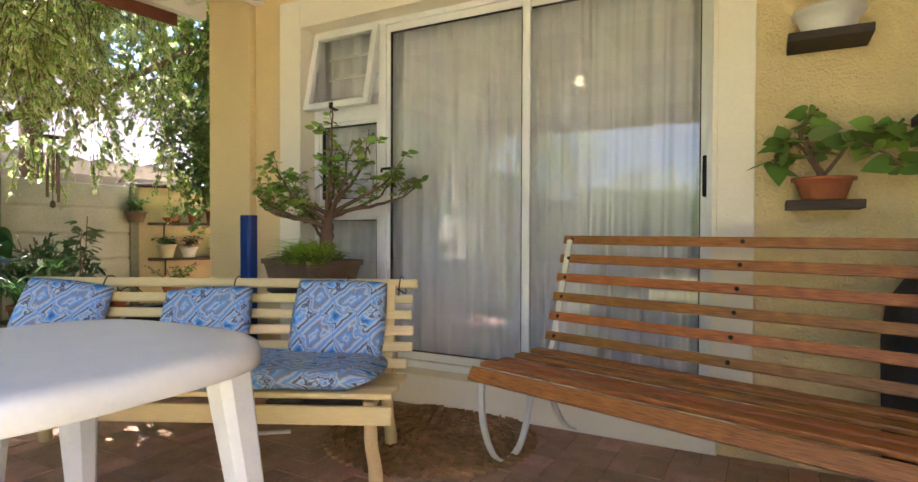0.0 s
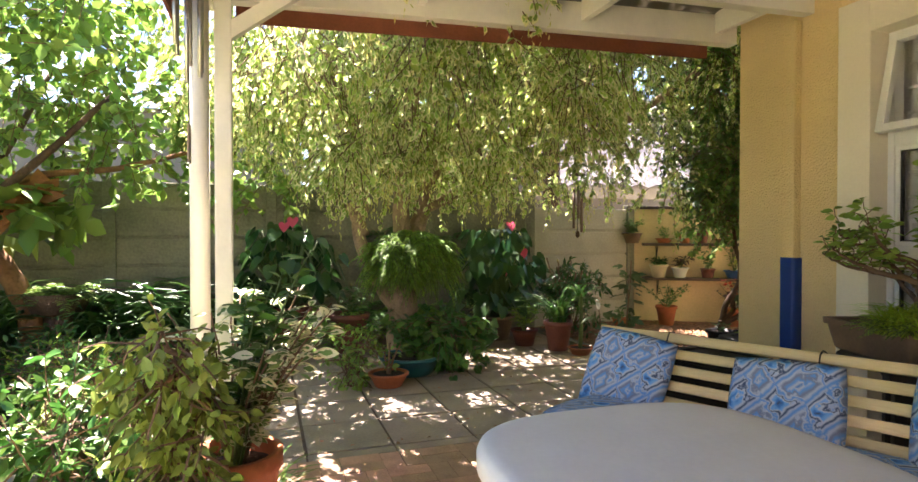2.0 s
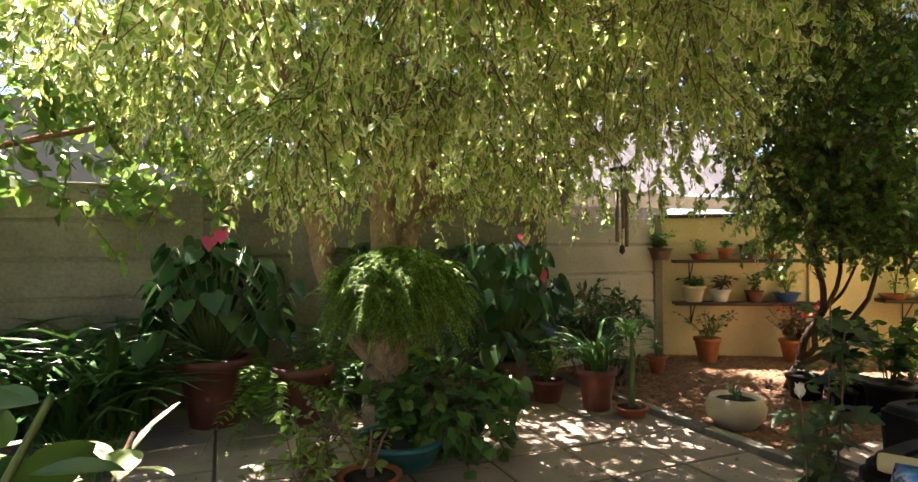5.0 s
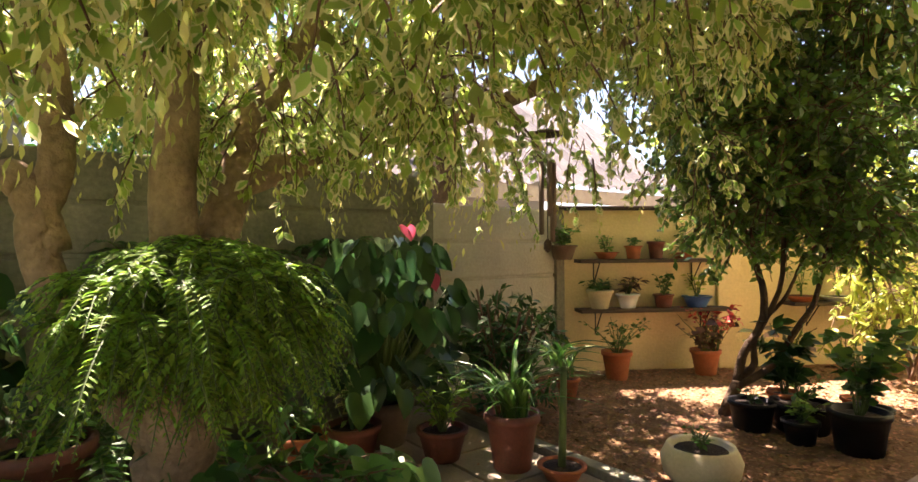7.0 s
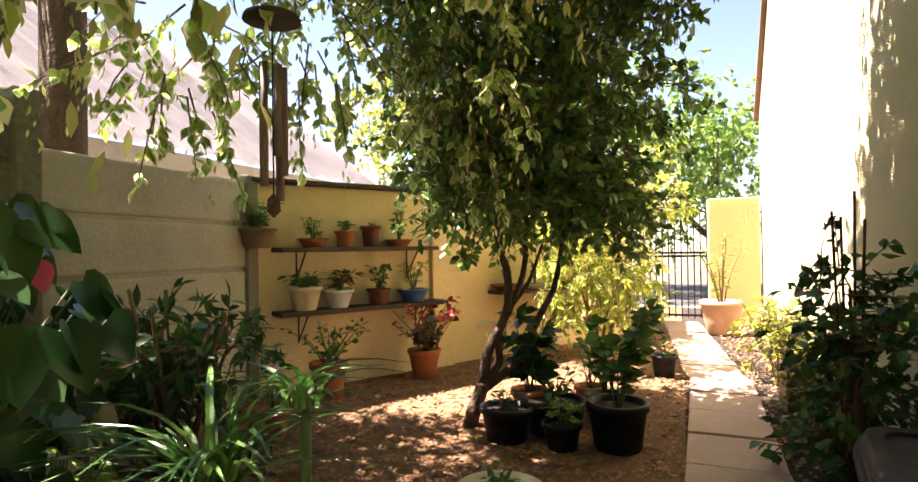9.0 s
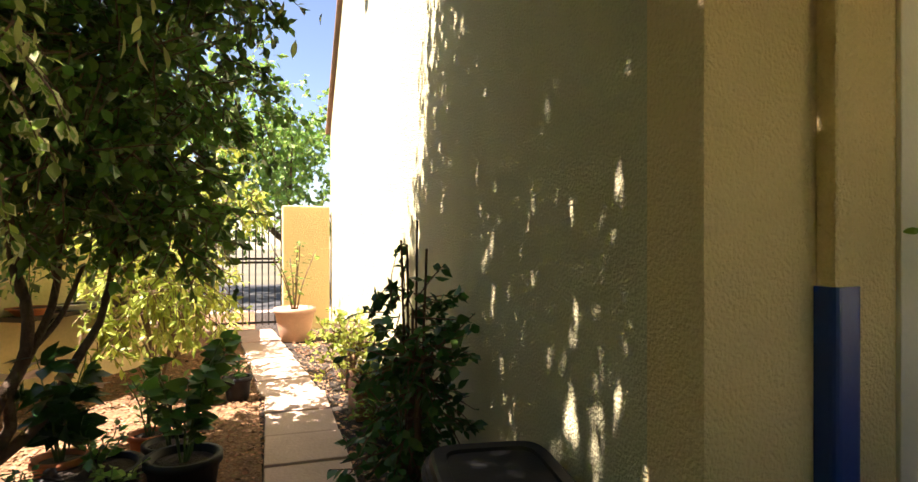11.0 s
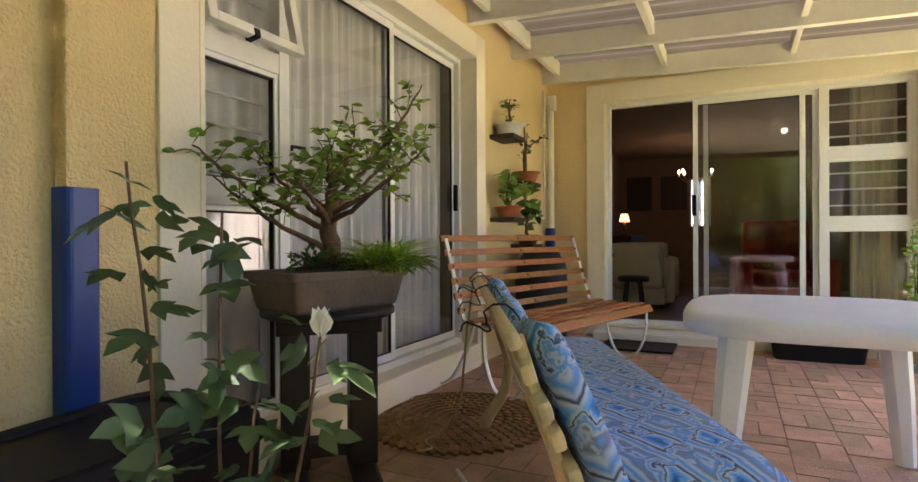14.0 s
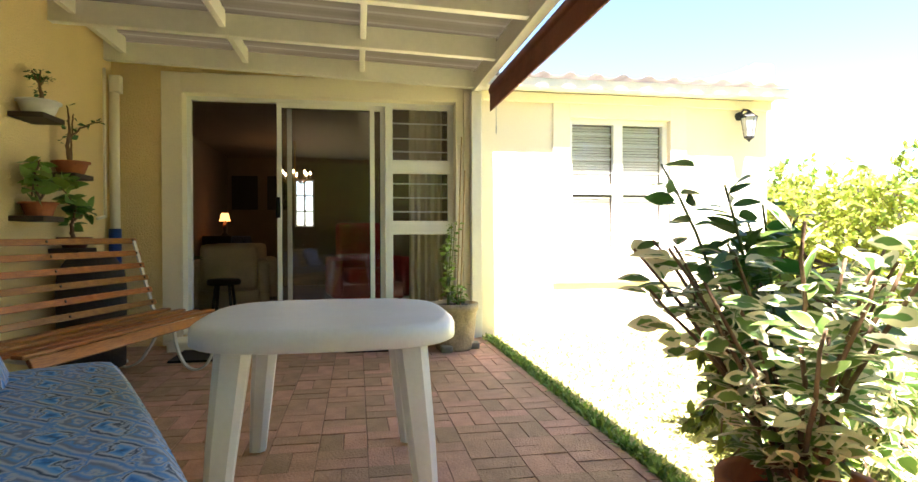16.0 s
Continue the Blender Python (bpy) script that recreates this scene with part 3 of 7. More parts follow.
bm_wing = [(1.75, 1.97, W1, -0.55, -0.05, 2.45), (1.75, 1.97, -3.76, W0, -0.05, 2.45), (1.75, 1.97, W0, W1, WZ1, 2.45), (1.75, 1.97, W0, W1, -0.05, WZ0)]
wall_panel("wall_east", "yellow plaster house wall with the living-room door", YELLOW, bm_pieces)
wall_panel("wall_wing", "pale cream plaster wall of the sunlit wing", PALE, bm_wing)
structure("wall_wing_south", cube(1.97, 7.0, -3.76, -3.56, -0.05, 2.45), PALE, "pale plaster end wall of the wing", "wall")
bm = bmesh.new()
for p in ((1.73, 1.77, DR, 2.32, 0.0, 2.46), (1.73, 1.77, -0.52, DL, 0.0, 2.46), (1.73, 1.77, DL, DR, DT, 2.46), (1.70, 1.77, -0.52, -0.42, 0, 2.46)):
    box(bm, *p, 0.006)
structure("trim_east", bm, CREAM, "cream plaster band round the living-room door", "trim")
bm = bmesh.new()
for p in ((1.727, 1.873, DL - 0.01, DL + 0.012, DB + 0.004, DT), (1.727, 1.873, DR - 0.012, DR + 0.01, DB + 0.004, DT), (1.728, 1.873, DL, DR, DT - 0.012, DT + 0.01), (1.728, 1.873, DL, DR, DB - 0.01, DB + 0.005)):
    box(bm, *p, 0.003)
structure("reveal_east", bm, CREAM, "cream plastered reveal of the living-room door", "reveal")
bm = bmesh.new()
for p in ((1.725, 1.77, W0 - 0.18, W0, WZ0 - 0.2, WZ1 + 0.17), (1.725, 1.77, W1, W1 + 0.18, WZ0 - 0.2, WZ1 + 0.17), (1.725, 1.77, W0, W1, WZ1, WZ1 + 0.17), (1.71, 1.77, W0 - 0.18, W1 + 0.18, WZ0 - 0.30, WZ0 - 0.14),
          (1.70, 1.77, -3.78, -0.52, 2.31, 2.40)):
    box(bm, *p, 0.006)
structure("trim_wing", bm, CREAM, "cream plaster band round the wing window", "trim")
structure("step_east", cube(1.42, 1.75, 0.0, 2.2, -0.05, DB - 0.02, 0.02), CREAM, "low plastered step below the living-room door", "step")

# gable side of the house
bm = bmesh.new()
prof = [(2.95, -0.05), (9.92, -0.05), (9.92, 2.80), (7.6, 5.6), (2.95, 5.6)]
a = [bm.verts.new((-3.39, y, z)) for y, z in prof]
b = [bm.verts.new((-3.17, y, z)) for y, z in prof]
bm.faces.new(a)
bm.faces.new(b[::-1])
for i in range(5):
    j = (i + 1) % 5
    bm.faces.new((a[j], a[i], b[i], b[j]))
bmesh.ops.recalc_face_normals(bm, faces=bm.faces)
box(bm, -3.39, -3.17, 2.73, 2.95, 2.9, 5.6)
structure("wall_west", bm, mat("pale_side_plaster", (0.68, 0.62, 0.38), 0.9, vary=0.08, scale=2.5, fine=85, bump=0.9), "tall rough pale yellow gable wall of the house", "wall")
bm = bmesh.new()
d = Vector((0, 7.6 - 9.92, 5.6 - 2.80)).normalized()
nn = Vector((0, d.z, -d.y))
for k in range(14):
    p = Vector((-3.45, 9.99, 2.74)) + d * (0.26 * k)
    q = p + d * 0.262
    w = [p, q, q + nn * 0.045, p + nn * 0.06]
    f0 = [bm.verts.new(v) for v in w]
    f1 = [bm.verts.new(v + Vector((0.35, 0, 0))) for v in w]
    bm.faces.new(f0)
    bm.faces.new(f1[::-1])
    for i in range(4):
        bm.faces.new((f0[(i + 1) % 4], f0[i], f1[i], f1[(i + 1) % 4]))
bmesh.ops.recalc_face_normals(bm, faces=bm.faces)
structure("roof_verge", bm, TILE_ROOF, "brown roof tiles along the gable edge", "roof")
structure("roof_house", cube(-3.17, 7.0, 2.95, 10.0, 2.9, 3.0), GREYROOF, "roof slab of the house", "roof")
structure("wall_parapet_north", cube(-3.17, 1.97, 2.75, 2.95, 2.9, 3.6), YELLOW, "plain upper house wall over the patio roof", "wall")

# patio roof: corrugated sheet on white beams
bm = bmesh.new()
nx = 150
for k in range(nx + 1):
    x = -3.55 + 5.3 * k / nx
    z = 0.012 * math.cos(k * 2 * math.pi / 6)
    bm.verts.new((x, -0.72, 2.545 + z))
    bm.verts.new((x, 2.735, 2.70 + z))
bm.verts.ensure_lookup_table()
for k in range(nx):
    bm.faces.new((bm.verts[2 * k], bm.verts[2 * k + 2], bm.verts[2 * k + 3], bm.verts[2 * k + 1]))
r = bmesh.ops.solidify(bm, geom=bm.faces[:], thickness=0.004)
structure("roof_patio", bm, ROOFSHEET, "corrugated patio roof sheet, coloured dark for its shaded underside", "roof")


def under(y):
    """Underside of the roof beams, which rise towards the house."""
    return 2.39 + 0.034 * (y + 0.5)


def roof_beam(x0, x1, label):
    bm = bmesh.new()
    vs = box(bm, x0, x1, -0.5, 2.73, 0, 0.165, 0.004)
    for v in vs:
        if v.is_valid:
            v.co.z += under(v.co.y)
    return structure("roof_beam", bm, WHITE, label, "beam")


for x in (1.62, 0.72, -0.18, -1.08, -1.98, -2.88):
    roof_beam(x - 0.035, x + 0.035, "white painted timber roof beam")
roof_beam(-3.50, -3.42, "white painted edge beam on the garden side")
structure("roof_beam", cube(-3.52, 1.68, -0.58, -0.50, 2.36, 2.53, 0.004), WHITE, "white painted edge beam over the lawn side", "beam")
BX = (-3.42, -2.915, -2.845, -2.015, -1.945, -1.115, -1.045, -0.215, -0.145, 0.685, 0.755, 1.585)
for y in (0.55, 1.57, 2.57):
    for a, b in zip(BX[::2], BX[1::2]):
        structure("roof_noggin", cube(a, b, y - 0.022, y + 0.022, under(y) + 0.06, 2.545 + 0.045 * (y + 0.7), 0.003), WHITE, "white painted noggin between the roof beams", "batten")
structure("post_corner", cube(-3.055, -2.985, -0.465, -0.395, -0.02, 2.36, 0.008), WHITE, "white painted timber corner post", "post")
bm = bmesh.new()
w0 = [bm.verts.new((-3.50, y, z)) for y, z in ((-0.5, 2.553), (2.73, 2.663), (2.73, 2.69), (-0.5, 2.557))]
w1 = [bm.verts.new(v.co + Vector((0.07, 0, 0))) for v in w0]
bm.faces.new(w0)
bm.faces.new(w1[::-1])
for i in range(4):
    bm.faces.new((w0[(i + 1) % 4], w0[i], w1[i], w1[(i + 1) % 4]))
bmesh.ops.recalc_face_normals(bm, faces=bm.faces)
structure("roof_filler", bm, WHITE, "white wedge board closing the roof edge above the beam", "board")
bm = bmesh.new()
tube(bm, [(-3.32, -0.555, 0), (-3.32, -0.555, 2.36)], 0.045, 12)
structure("post_pipe", bm, CREAM, "cream painted round downpipe post", "post", True)
bm = bmesh.new()
f = [bm.verts.new(p) for p in ((-3.04, -0.42, 2.05), (-3.04, -0.42, 2.13), (-3.04, -0.10, 2.37), (-3.04, 0.0, 2.37))]
f2 = [bm.verts.new(v.co + Vector((0.05, 0, 0))) for v in f]
bm.faces.new(f)
bm.faces.new(f2[::-1])
for i in range(4):
    bm.faces.new((f[(i + 1) % 4], f[i], f2[i], f2[(i + 1) % 4]))
bmesh.ops.recalc_face_normals(bm, faces=bm.faces)
structure("post_brace", bm, WHITE, "white knee brace on the corner post", "brace")
structure("post_end", cube(1.60, 1.70, -0.58, -0.48, -0.02, 2.36, 0.006), WHITE, "white painted post beside the living-room door", "post")


def roll_blind(name, p0, p1, r, drop, label):
    """A canvas blind rolled up under a beam, with a hanging flap and cord."""
    t = thing(name, label, "blind", p0)
    v = Vector(p1) - Vector(p0)
    bm = bmesh.new()
    tube(bm, [(0, 0, 0), v], r, 12)
    part("roll", bm, CANVAS, t, "", True)
    bm = bmesh.new()
    n = Vector((v.y, -v.x, 0)).normalized() * 0.012
    q = [Vector((0, 0, 0.05)), v + Vector((0, 0, 0.05)), v + Vector((0, 0, -drop)), Vector((0, 0, -drop))]
    a = [bm.verts.new(p + n * 2) for p in q]
    b = [bm.verts.new(p + n * 3) for p in q]
    bm.faces.new(a)
    bm.faces.new(b[::-1])
    for i in range(4):
        bm.faces.new((a[(i + 1) % 4], a[i], b[i], b[(i + 1) % 4]))
    bmesh.ops.recalc_face_normals(bm, faces=bm.faces)
    part("flap", bm, CANVAS, t)
    bm = bmesh.new()
    tube(bm, [(0.02, -0.03, 0), (0.02, -0.03, -0.30)], 0.003, 5)
    tube(bm, [(0.02, -0.03, -0.30), (0.035, -0.03, -0.36), (0.02, -0.03, -0.40), (0.005, -0.03, -0.36), (0.02, -0.03, -0.30)], 0.003, 5)
    part("cord", bm, mat("grey_cord", (0.3, 0.3, 0.3), 0.8, bump=0), t)
    return t


roll_blind("roller_blind", (1.45, -0.66, 2.33), (-3.2, -0.66, 2.33), 0.05, 0.19, "rolled-up brown canvas blind under the lawn-side beam")
roll_blind("roller_blind", (-3.53, -0.40, 2.36), (-3.53, 2.55, 2.46), 0.035, 0.05, "rolled-up brown canvas blind under the garden-side beam")


def ring(bm, x0, x1, z0, z1, y0, y1, w, bevel=0.003):
    """A rectangular frame in the x-z plane."""
    box(bm, x0, x0 + w, y0, y1, z0, z1, bevel)
    box(bm, x1 - w, x1, y0, y1, z0, z1, bevel)
    box(bm, x0 + w, x1 - w, y0, y1, z1 - w, z1, bevel)
    box(bm, x0 + w, x1 - w, y0, y1, z0, z0 + w, bevel)


def pane(parent, x0, x1, z0, z1, y, m=None):
    p = part("pane", cube(x0, x1, y, y + 0.005, z0, z1), GLASS, parent)
    p.visible_shadow = False
    return p


def bars(parent, x0, x1, zs, y):
    for z in zs:
        bm = bmesh.new()
        box(bm, x0, x1, y, y + 0.012, z - 0.007, z + 0.007, 0.002)
        part("burglar_bar", bm, ALU, parent)


def curtain(name, x0, x1, y, z0, z1, material, label, folds=9, seed=1, amp=0.05):
    """A hanging curtain with uneven folds."""
    rng = random.Random(seed)
    n = int((x1 - x0) * 90)
    ph = [rng.uniform(0, 6.28) for _ in range(4)]
    bm = bmesh.new()
    rows = []
    for j in range(9):
        z = z1 + (z0 - z1) * j / 8
        row = []
        for i in range(n + 1):
            s = i / n
            d = math.sin(folds * 6.28 * s + ph[0] + 0.6 * math.sin(3 * s * 6.28 + ph[1])) * amp * (0.55 + 0.45 * j / 8) + 0.3 * amp * math.sin(2.3 * folds * 6.28 * s + ph[2] + j * 0.2)
            row.append(bm.verts.new((x0 + (x1 - x0) * s, y + d, z)))
        rows.append(row)
    for a, b in zip(rows, rows[1:]):
        for i in range(n):
            bm.faces.new((a[i], a[i + 1], b[i + 1], b[i]))
    c = part(name, bm, material, None, "", True)
    return tagged(c, label, "curtain")


def slider(name, label, x0, x1, z0, z1, matrix, door0, door1, open_leaf, window_left, handle_x):
    """A white aluminium unit: two sliding leaves and a column of burglar-barred window panes."""
    t = thing(name, label, "sliding door")
    t.matrix_world = matrix
    t["kind"] = "structure"
    bm = bmesh.new()
    ring(bm, x0, x1, z0, z1, 0.0, 0.07, 0.045)
    part("frame", bm, ALU, t)
    mid = (door0 + door1) / 2
    spans = ((door0, mid + 0.03, 0.012), (mid - 0.03, door1, 0.042))
    if open_leaf:
        spans = ((mid - 0.12, door1 - 0.10, 0.012), (mid - 0.03, door1, 0.042))
    for k, (a, b, y) in enumerate(spans):
        leaf = part("door_leaf", cube(a, a + 0.045, y, y + 0.028, z0 + 0.05, z1 - 0.045, 0.003), ALU, t)
        bm = bmesh.new()
        ring(bm, a, b, z0 + 0.05, z1 - 0.045, y + 0.001, y + 0.027, 0.045)
        part("leaf_frame", bm, ALU, leaf)
        bm = bmesh.new()
        ring(bm, a + 0.043, b - 0.043, z0 + 0.093, z1 - 0.088, y + 0.004, y + 0.022, 0.008, 0.0)
        part("gasket", bm, RUBBER, leaf)
        pane(leaf, a + 0.05, b - 0.05, z0 + 0.10, z1 - 0.095, y + 0.011)
        if (k == 0) == (handle_x < mid) or open_leaf and k == 0:
            hb = bmesh.new()
            box(hb, handle_x - 0.02, handle_x + 0.02, y - 0.03, y + 0.0, 1.155, 1.35, 0.008)
            part("handle", hb, BLACK, leaf)
    return t


# curtain-side unit: window column and two sliding leaves
unit = slider("door_1", "white aluminium sliding door with closed sheer curtains behind", UL, UR, UB, UT, pose(0, 2.845, 0), -1.955, UR - 0.03, False, True, -0.115)
part("mullion", cube(-1.99, -1.935, 0.0, 0.07, UB + 0.045, UT - 0.045, 0.003), ALU, unit)
for z in (1.13, 1.735):
    part("transom", cube(UL + 0.045, -1.99, 0.002, 0.068, z - 0.045, z + 0.045, 0.003), ALU, unit)
for z0, z1 in ((UB + 0.045, 1.085), (1.175, 1.69)):
    bm = bmesh.new()
    ring(bm, UL + 0.045, -1.99, z0, z1, 0.01, 0.05, 0.022)
    part("window_frame", bm, ALU, unit)
    bm = bmesh.new()
    ring(bm, UL + 0.066, -2.011, z0 + 0.021, z1 - 0.021, 0.016, 0.04, 0.008, 0.0)
    part("gasket", bm, RUBBER, unit)
    pane(unit, UL + 0.067, -2.012, z0 + 0.022, z1 - 0.022, 0.03)
bars(unit, UL + 0.05, -2.0, (1.30, 1.43, 1.56), 0.09)
bars(unit, UL + 0.05, -2.0, (1.87, 2.0, 2.13), 0.09)
# top-hung sash, pushed open
bm = bmesh.new()
ring(bm, UL + 0.035, -1.975, -0.52, 0.0, -0.025, 0.015, 0.04)
sash_mesh = part("sash_frame", bm, ALU, unit)
sash_mesh.matrix_local = pose(0, -0.002, 2.262, -12, 0, 0)
pane(sash_mesh, UL + 0.07, -2.01, -0.485, -0.035, -0.008)
bm = bmesh.new()
box(bm, -2.27, -2.24, -0.03, 0.03, -0.525, -0.49, 0.004)
part("catch", bm, DARKMETAL, sash_mesh)
bm = bmesh.new()
tube(bm, [(-1.945, -0.03, 1.35), (-1.945, -0.03, 1.37), (-1.86, -0.03, 1.372)], 0.008, 6)
part("latch", bm, DARKMETAL, unit)
curtain("sheer_curtain", -1.97, -0.93, 3.00, 0.20, 2.32, CURTAIN, "white sheer curtain hanging behind the closed glass door", 9, 2, 0.035)
curtain("sheer_curtain", -0.97, -0.08, 3.03, 0.20, 2.32, CURTAIN, "white sheer curtain hanging behind the sliding glass door", 7, 5, 0.035)
curtain("sheer_curtain", -2.72, -1.96, 2.99, 0.20, 2.32, CURTAIN, "white sheer curtain hanging behind the barred window", 4, 7, 0.03)

# living-room unit: open leaf, fixed leaf, barred windows
M_E = pose(1.87, 0, 0, 0, 0, -90)
unit2 = slider("door_2", "white aluminium sliding door standing half open", -DR, -DL, DB, DT, M_E, -DR + 0.03, -0.33, True, False, -1.337)
part("mullion", cube(-0.33, -0.275, 0.0, 0.07, DB + 0.045, DT - 0.045, 0.003), ALU, unit2)
for z in (1.06, 1.66):
    part("transom", cube(-0.275, -DL - 0.045, 0.002, 0.068, z - 0.045, z + 0.045, 0.003), ALU, unit2)
for z0, z1 in ((DB + 0.045, 1.015), (1.105, 1.615), (1.705, DT - 0.045)):
    bm = bmesh.new()
    ring(bm, -0.275, -DL - 0.045, z0, z1, 0.01, 0.05, 0.022)
    part("window_frame", bm, ALU, unit2)
    pane(unit2, -0.253, -DL - 0.067, z0 + 0.022, z1 - 0.022, 0.03)
bars(unit2, -0.27, -DL - 0.05, (1.22, 1.36, 1.5), 0.09)
bars(unit2, -0.27, -DL - 0.05, (1.82, 1.95, 2.1), 0.09)

# wing window
win = thing("window_1", "white aluminium window with closed venetian blinds", "window")
win.matrix_world = pose(1.80, 0, 0, 0, 0, -90)
win["kind"] = "structure"
bm = bmesh.new()
ring(bm, -W1, -W0, WZ0, WZ1, 0, 0.06, 0.05)
box(bm, -(W0 + W1) / 2 - 0.05, -(W0 + W1) / 2 + 0.05, 0.001, 0.059, WZ0 + 0.05, WZ1 - 0.05, 0.003)
box(bm, -W1 + 0.05, -W0 - 0.05, 0.002, 0.058, 1.40, 1.50, 0.003)
part("window_frame", bm, ALU, win)
BLINDS = mat("blind_slat_paint", (0.80, 0.78, 0.72), 0.6, vary=0.05, bump=0)
for a, b in ((-W1 + 0.05, 2.02), (2.12, -W0 - 0.05)):
    for z0, z1 in ((0.85, 1.40), (1.50, WZ1 - 0.05)):
        pane(win, a, b, z0, z1, 0.03)
        for k in range(int((z1 - z0) / 0.028)):
            bm = bmesh.new()
            box(bm, a, b, -0.012, 0.012, -0.001, 0.001)
            s = part("slat", bm, BLINDS, win)
            s.matrix_local = pose(0, 0.10, z0 + 0.014 + k * 0.028, 76, 0, 0)
    bars(win, a, b, (1.63, 1.77, 1.91, 2.03), 0.06)

# gutter and roof edge of the wing
bm = bmesh.new()
box(bm, 1.45, 1.58, -3.85, -0.60, 2.39, 2.48, 0.015)
structure("gutter_wing", bm, WHITE, "white gutter along the wing", "gutter")
bm = bmesh.new()
box(bm, 1.58, 1.99, -3.80, -0.56, 2.41, 2.45)
structure("soffit_wing", bm, WHITE, "white eaves board of the wing", "soffit")
bm = bmesh.new()
n = 96
top = []
for k in range(n + 1):
    y = -3.8 + 3.2 * k / n
    z = 0.028 * max(-0.3, math.cos(k * 2 * math.pi / 8))
    top.append((bm.verts.new((1.40, y, 2.50 + z)), bm.verts.new((4.4, y, 2.62 + z))))
for p, q in zip(top, top[1:]):
    bm.faces.new((p[0], p[1], q[1], q[0]))
bmesh.ops.solidify(bm, geom=bm.faces[:], thickness=0.008)
structure("roof_wing", bm, GREYROOF, "grey corrugated fibre-cement roof of the wing", "roof")
bm = bmesh.new()
pp = [(1.70, 2.40), (1.70, 2.80), (2.0, 2.80), (4.5, 3.1), (4.5, 2.40)]
a = [bm.verts.new((x, -3.80, z)) for x, z in pp]
b = [bm.verts.new((x, -3.56, z)) for x, z in pp]
bm.faces.new(a)
bm.faces.new(b[::-1])
for i in range(5):
    bm.faces.new((a[(i + 1) % 5], a[i], b[i], b[(i + 1) % 5]))
bmesh.ops.recalc_face_normals(bm, faces=bm.faces)
structure("wall_wing_parapet", bm, PALE, "pale plaster parapet at the end of the wing", "wall")

# downpipes and the blue sleeve
bm = bmesh.new()
box(bm, -3.012, -2.924, 2.672, 2.73, 1.0, 2.49, 0.010)
structure("downpipe_west", bm, YELLOW, "square downpipe painted yellow like the wall", "downpipe")
sl = thing("pipe_sleeve", "blue plastic sleeve round the foot of the downpipe", "pipe", (-2.967, 2.698, 0))
bm = bmesh.new()
prof = [(0.052, 0.031), (-0.052, 0.031)]
for cx, a0 in ((-0.030, 180), (0.030, 270)):
    for k in range(5):
        a_ = radians(a0 + 22.5 * k)
        prof.append((cx + 0.022 * math.cos(a_), -0.012 + 0.022 * math.sin(a_)))
lo = [bm.verts.new((x, y, 0.0)) for x, y in prof]
hi = [bm.verts.new((x, y, 1.095)) for x, y in prof]
bm.faces.new(lo[::-1])
bm.faces.new(hi)
for i in range(len(prof)):
    j = (i + 1) % len(prof)
    bm.faces.new((lo[i], lo[j], hi[j], hi[i]))
bmesh.ops.recalc_face_normals(bm, faces=bm.faces)
part("sleeve", bm, BLUETUBE, sl)
bm = bmesh.new()
tube(bm, [(1.62, 2.66, 1.0), (1.62, 2.66, 2.36)], 0.04, 12)
box(bm, 1.58, 1.66, 2.60, 2.69, 2.22, 2.37, 0.01)
structure("downpipe_corner", bm, CREAM, "cream downpipe in the corner of the patio", "downpipe", True)
bm = bmesh.new()
tube(bm, [(1.50, 2.69, 1.15), (1.50, 2.69, 2.40)], 0.013, 8)
tube(bm, [(1.50, 2.69, 1.15), (1.35, 2.69, 1.13)], 0.013, 8)
structure("water_pipe", bm, CREAM, "thin cream water pipe on the wall", "pipe", True)
sl2 = thing("pipe_sleeve", "short blue plastic sleeve on the corner downpipe", "pipe", (1.62, 2.66, 0.0))
bm = bmesh.new()
tube(bm, [(0, 0, 0), (0, 0, 1.05)], 0.05, 14)
part("sleeve", bm, BLUETUBE, sl2, "", True)


# ---- patio furniture ----
def slat(name, parent, length, w, th, m, material, bev=0.006):
    ob = part(name, cube(-length / 2, length / 2, -w / 2, w / 2, -th / 2, th / 2, bev), material, parent)
    ob.matrix_local = m
    return ob


# varnished slatted bench on bent iron legs
wb = thing("slatted_bench", "varnished wooden slat bench on white bent-iron legs", "bench", (0.02, 2.33, 0), -15.9)
L = 1.66
for k in range(6):
    s = k / 5
    y, z = -0.02 + 0.13 * s * 1.15, 0.50 + 0.45 * s
    sl_ = slat("back_slat", wb, L, 0.042, 0.018, pose(0, y, z, 74, 0, 0), SLATWOOD)
    for sx in (-0.78, 0, 0.78):
        bm = bmesh.new()
        tube(bm, [(sx, 0, 0.006), (sx, 0, 0.0125)], 0.009, 8)
        part("bolt", bm, DARKMETAL, sl_, "", True)
for k in range(4):
    y = -0.46 + k * 0.115
    slat("seat_slat", wb, L, 0.06, 0.02, pose(0, y, 0.425 + 0.006 * k + (0.012 if k == 0 else 0), 2, 0, 0), SLATWOOD)
slat("front_slat", wb, L + 0.02, 0.06, 0.022, pose(0, -0.535, 0.405, 60, 0, 0), SLATWOOD)
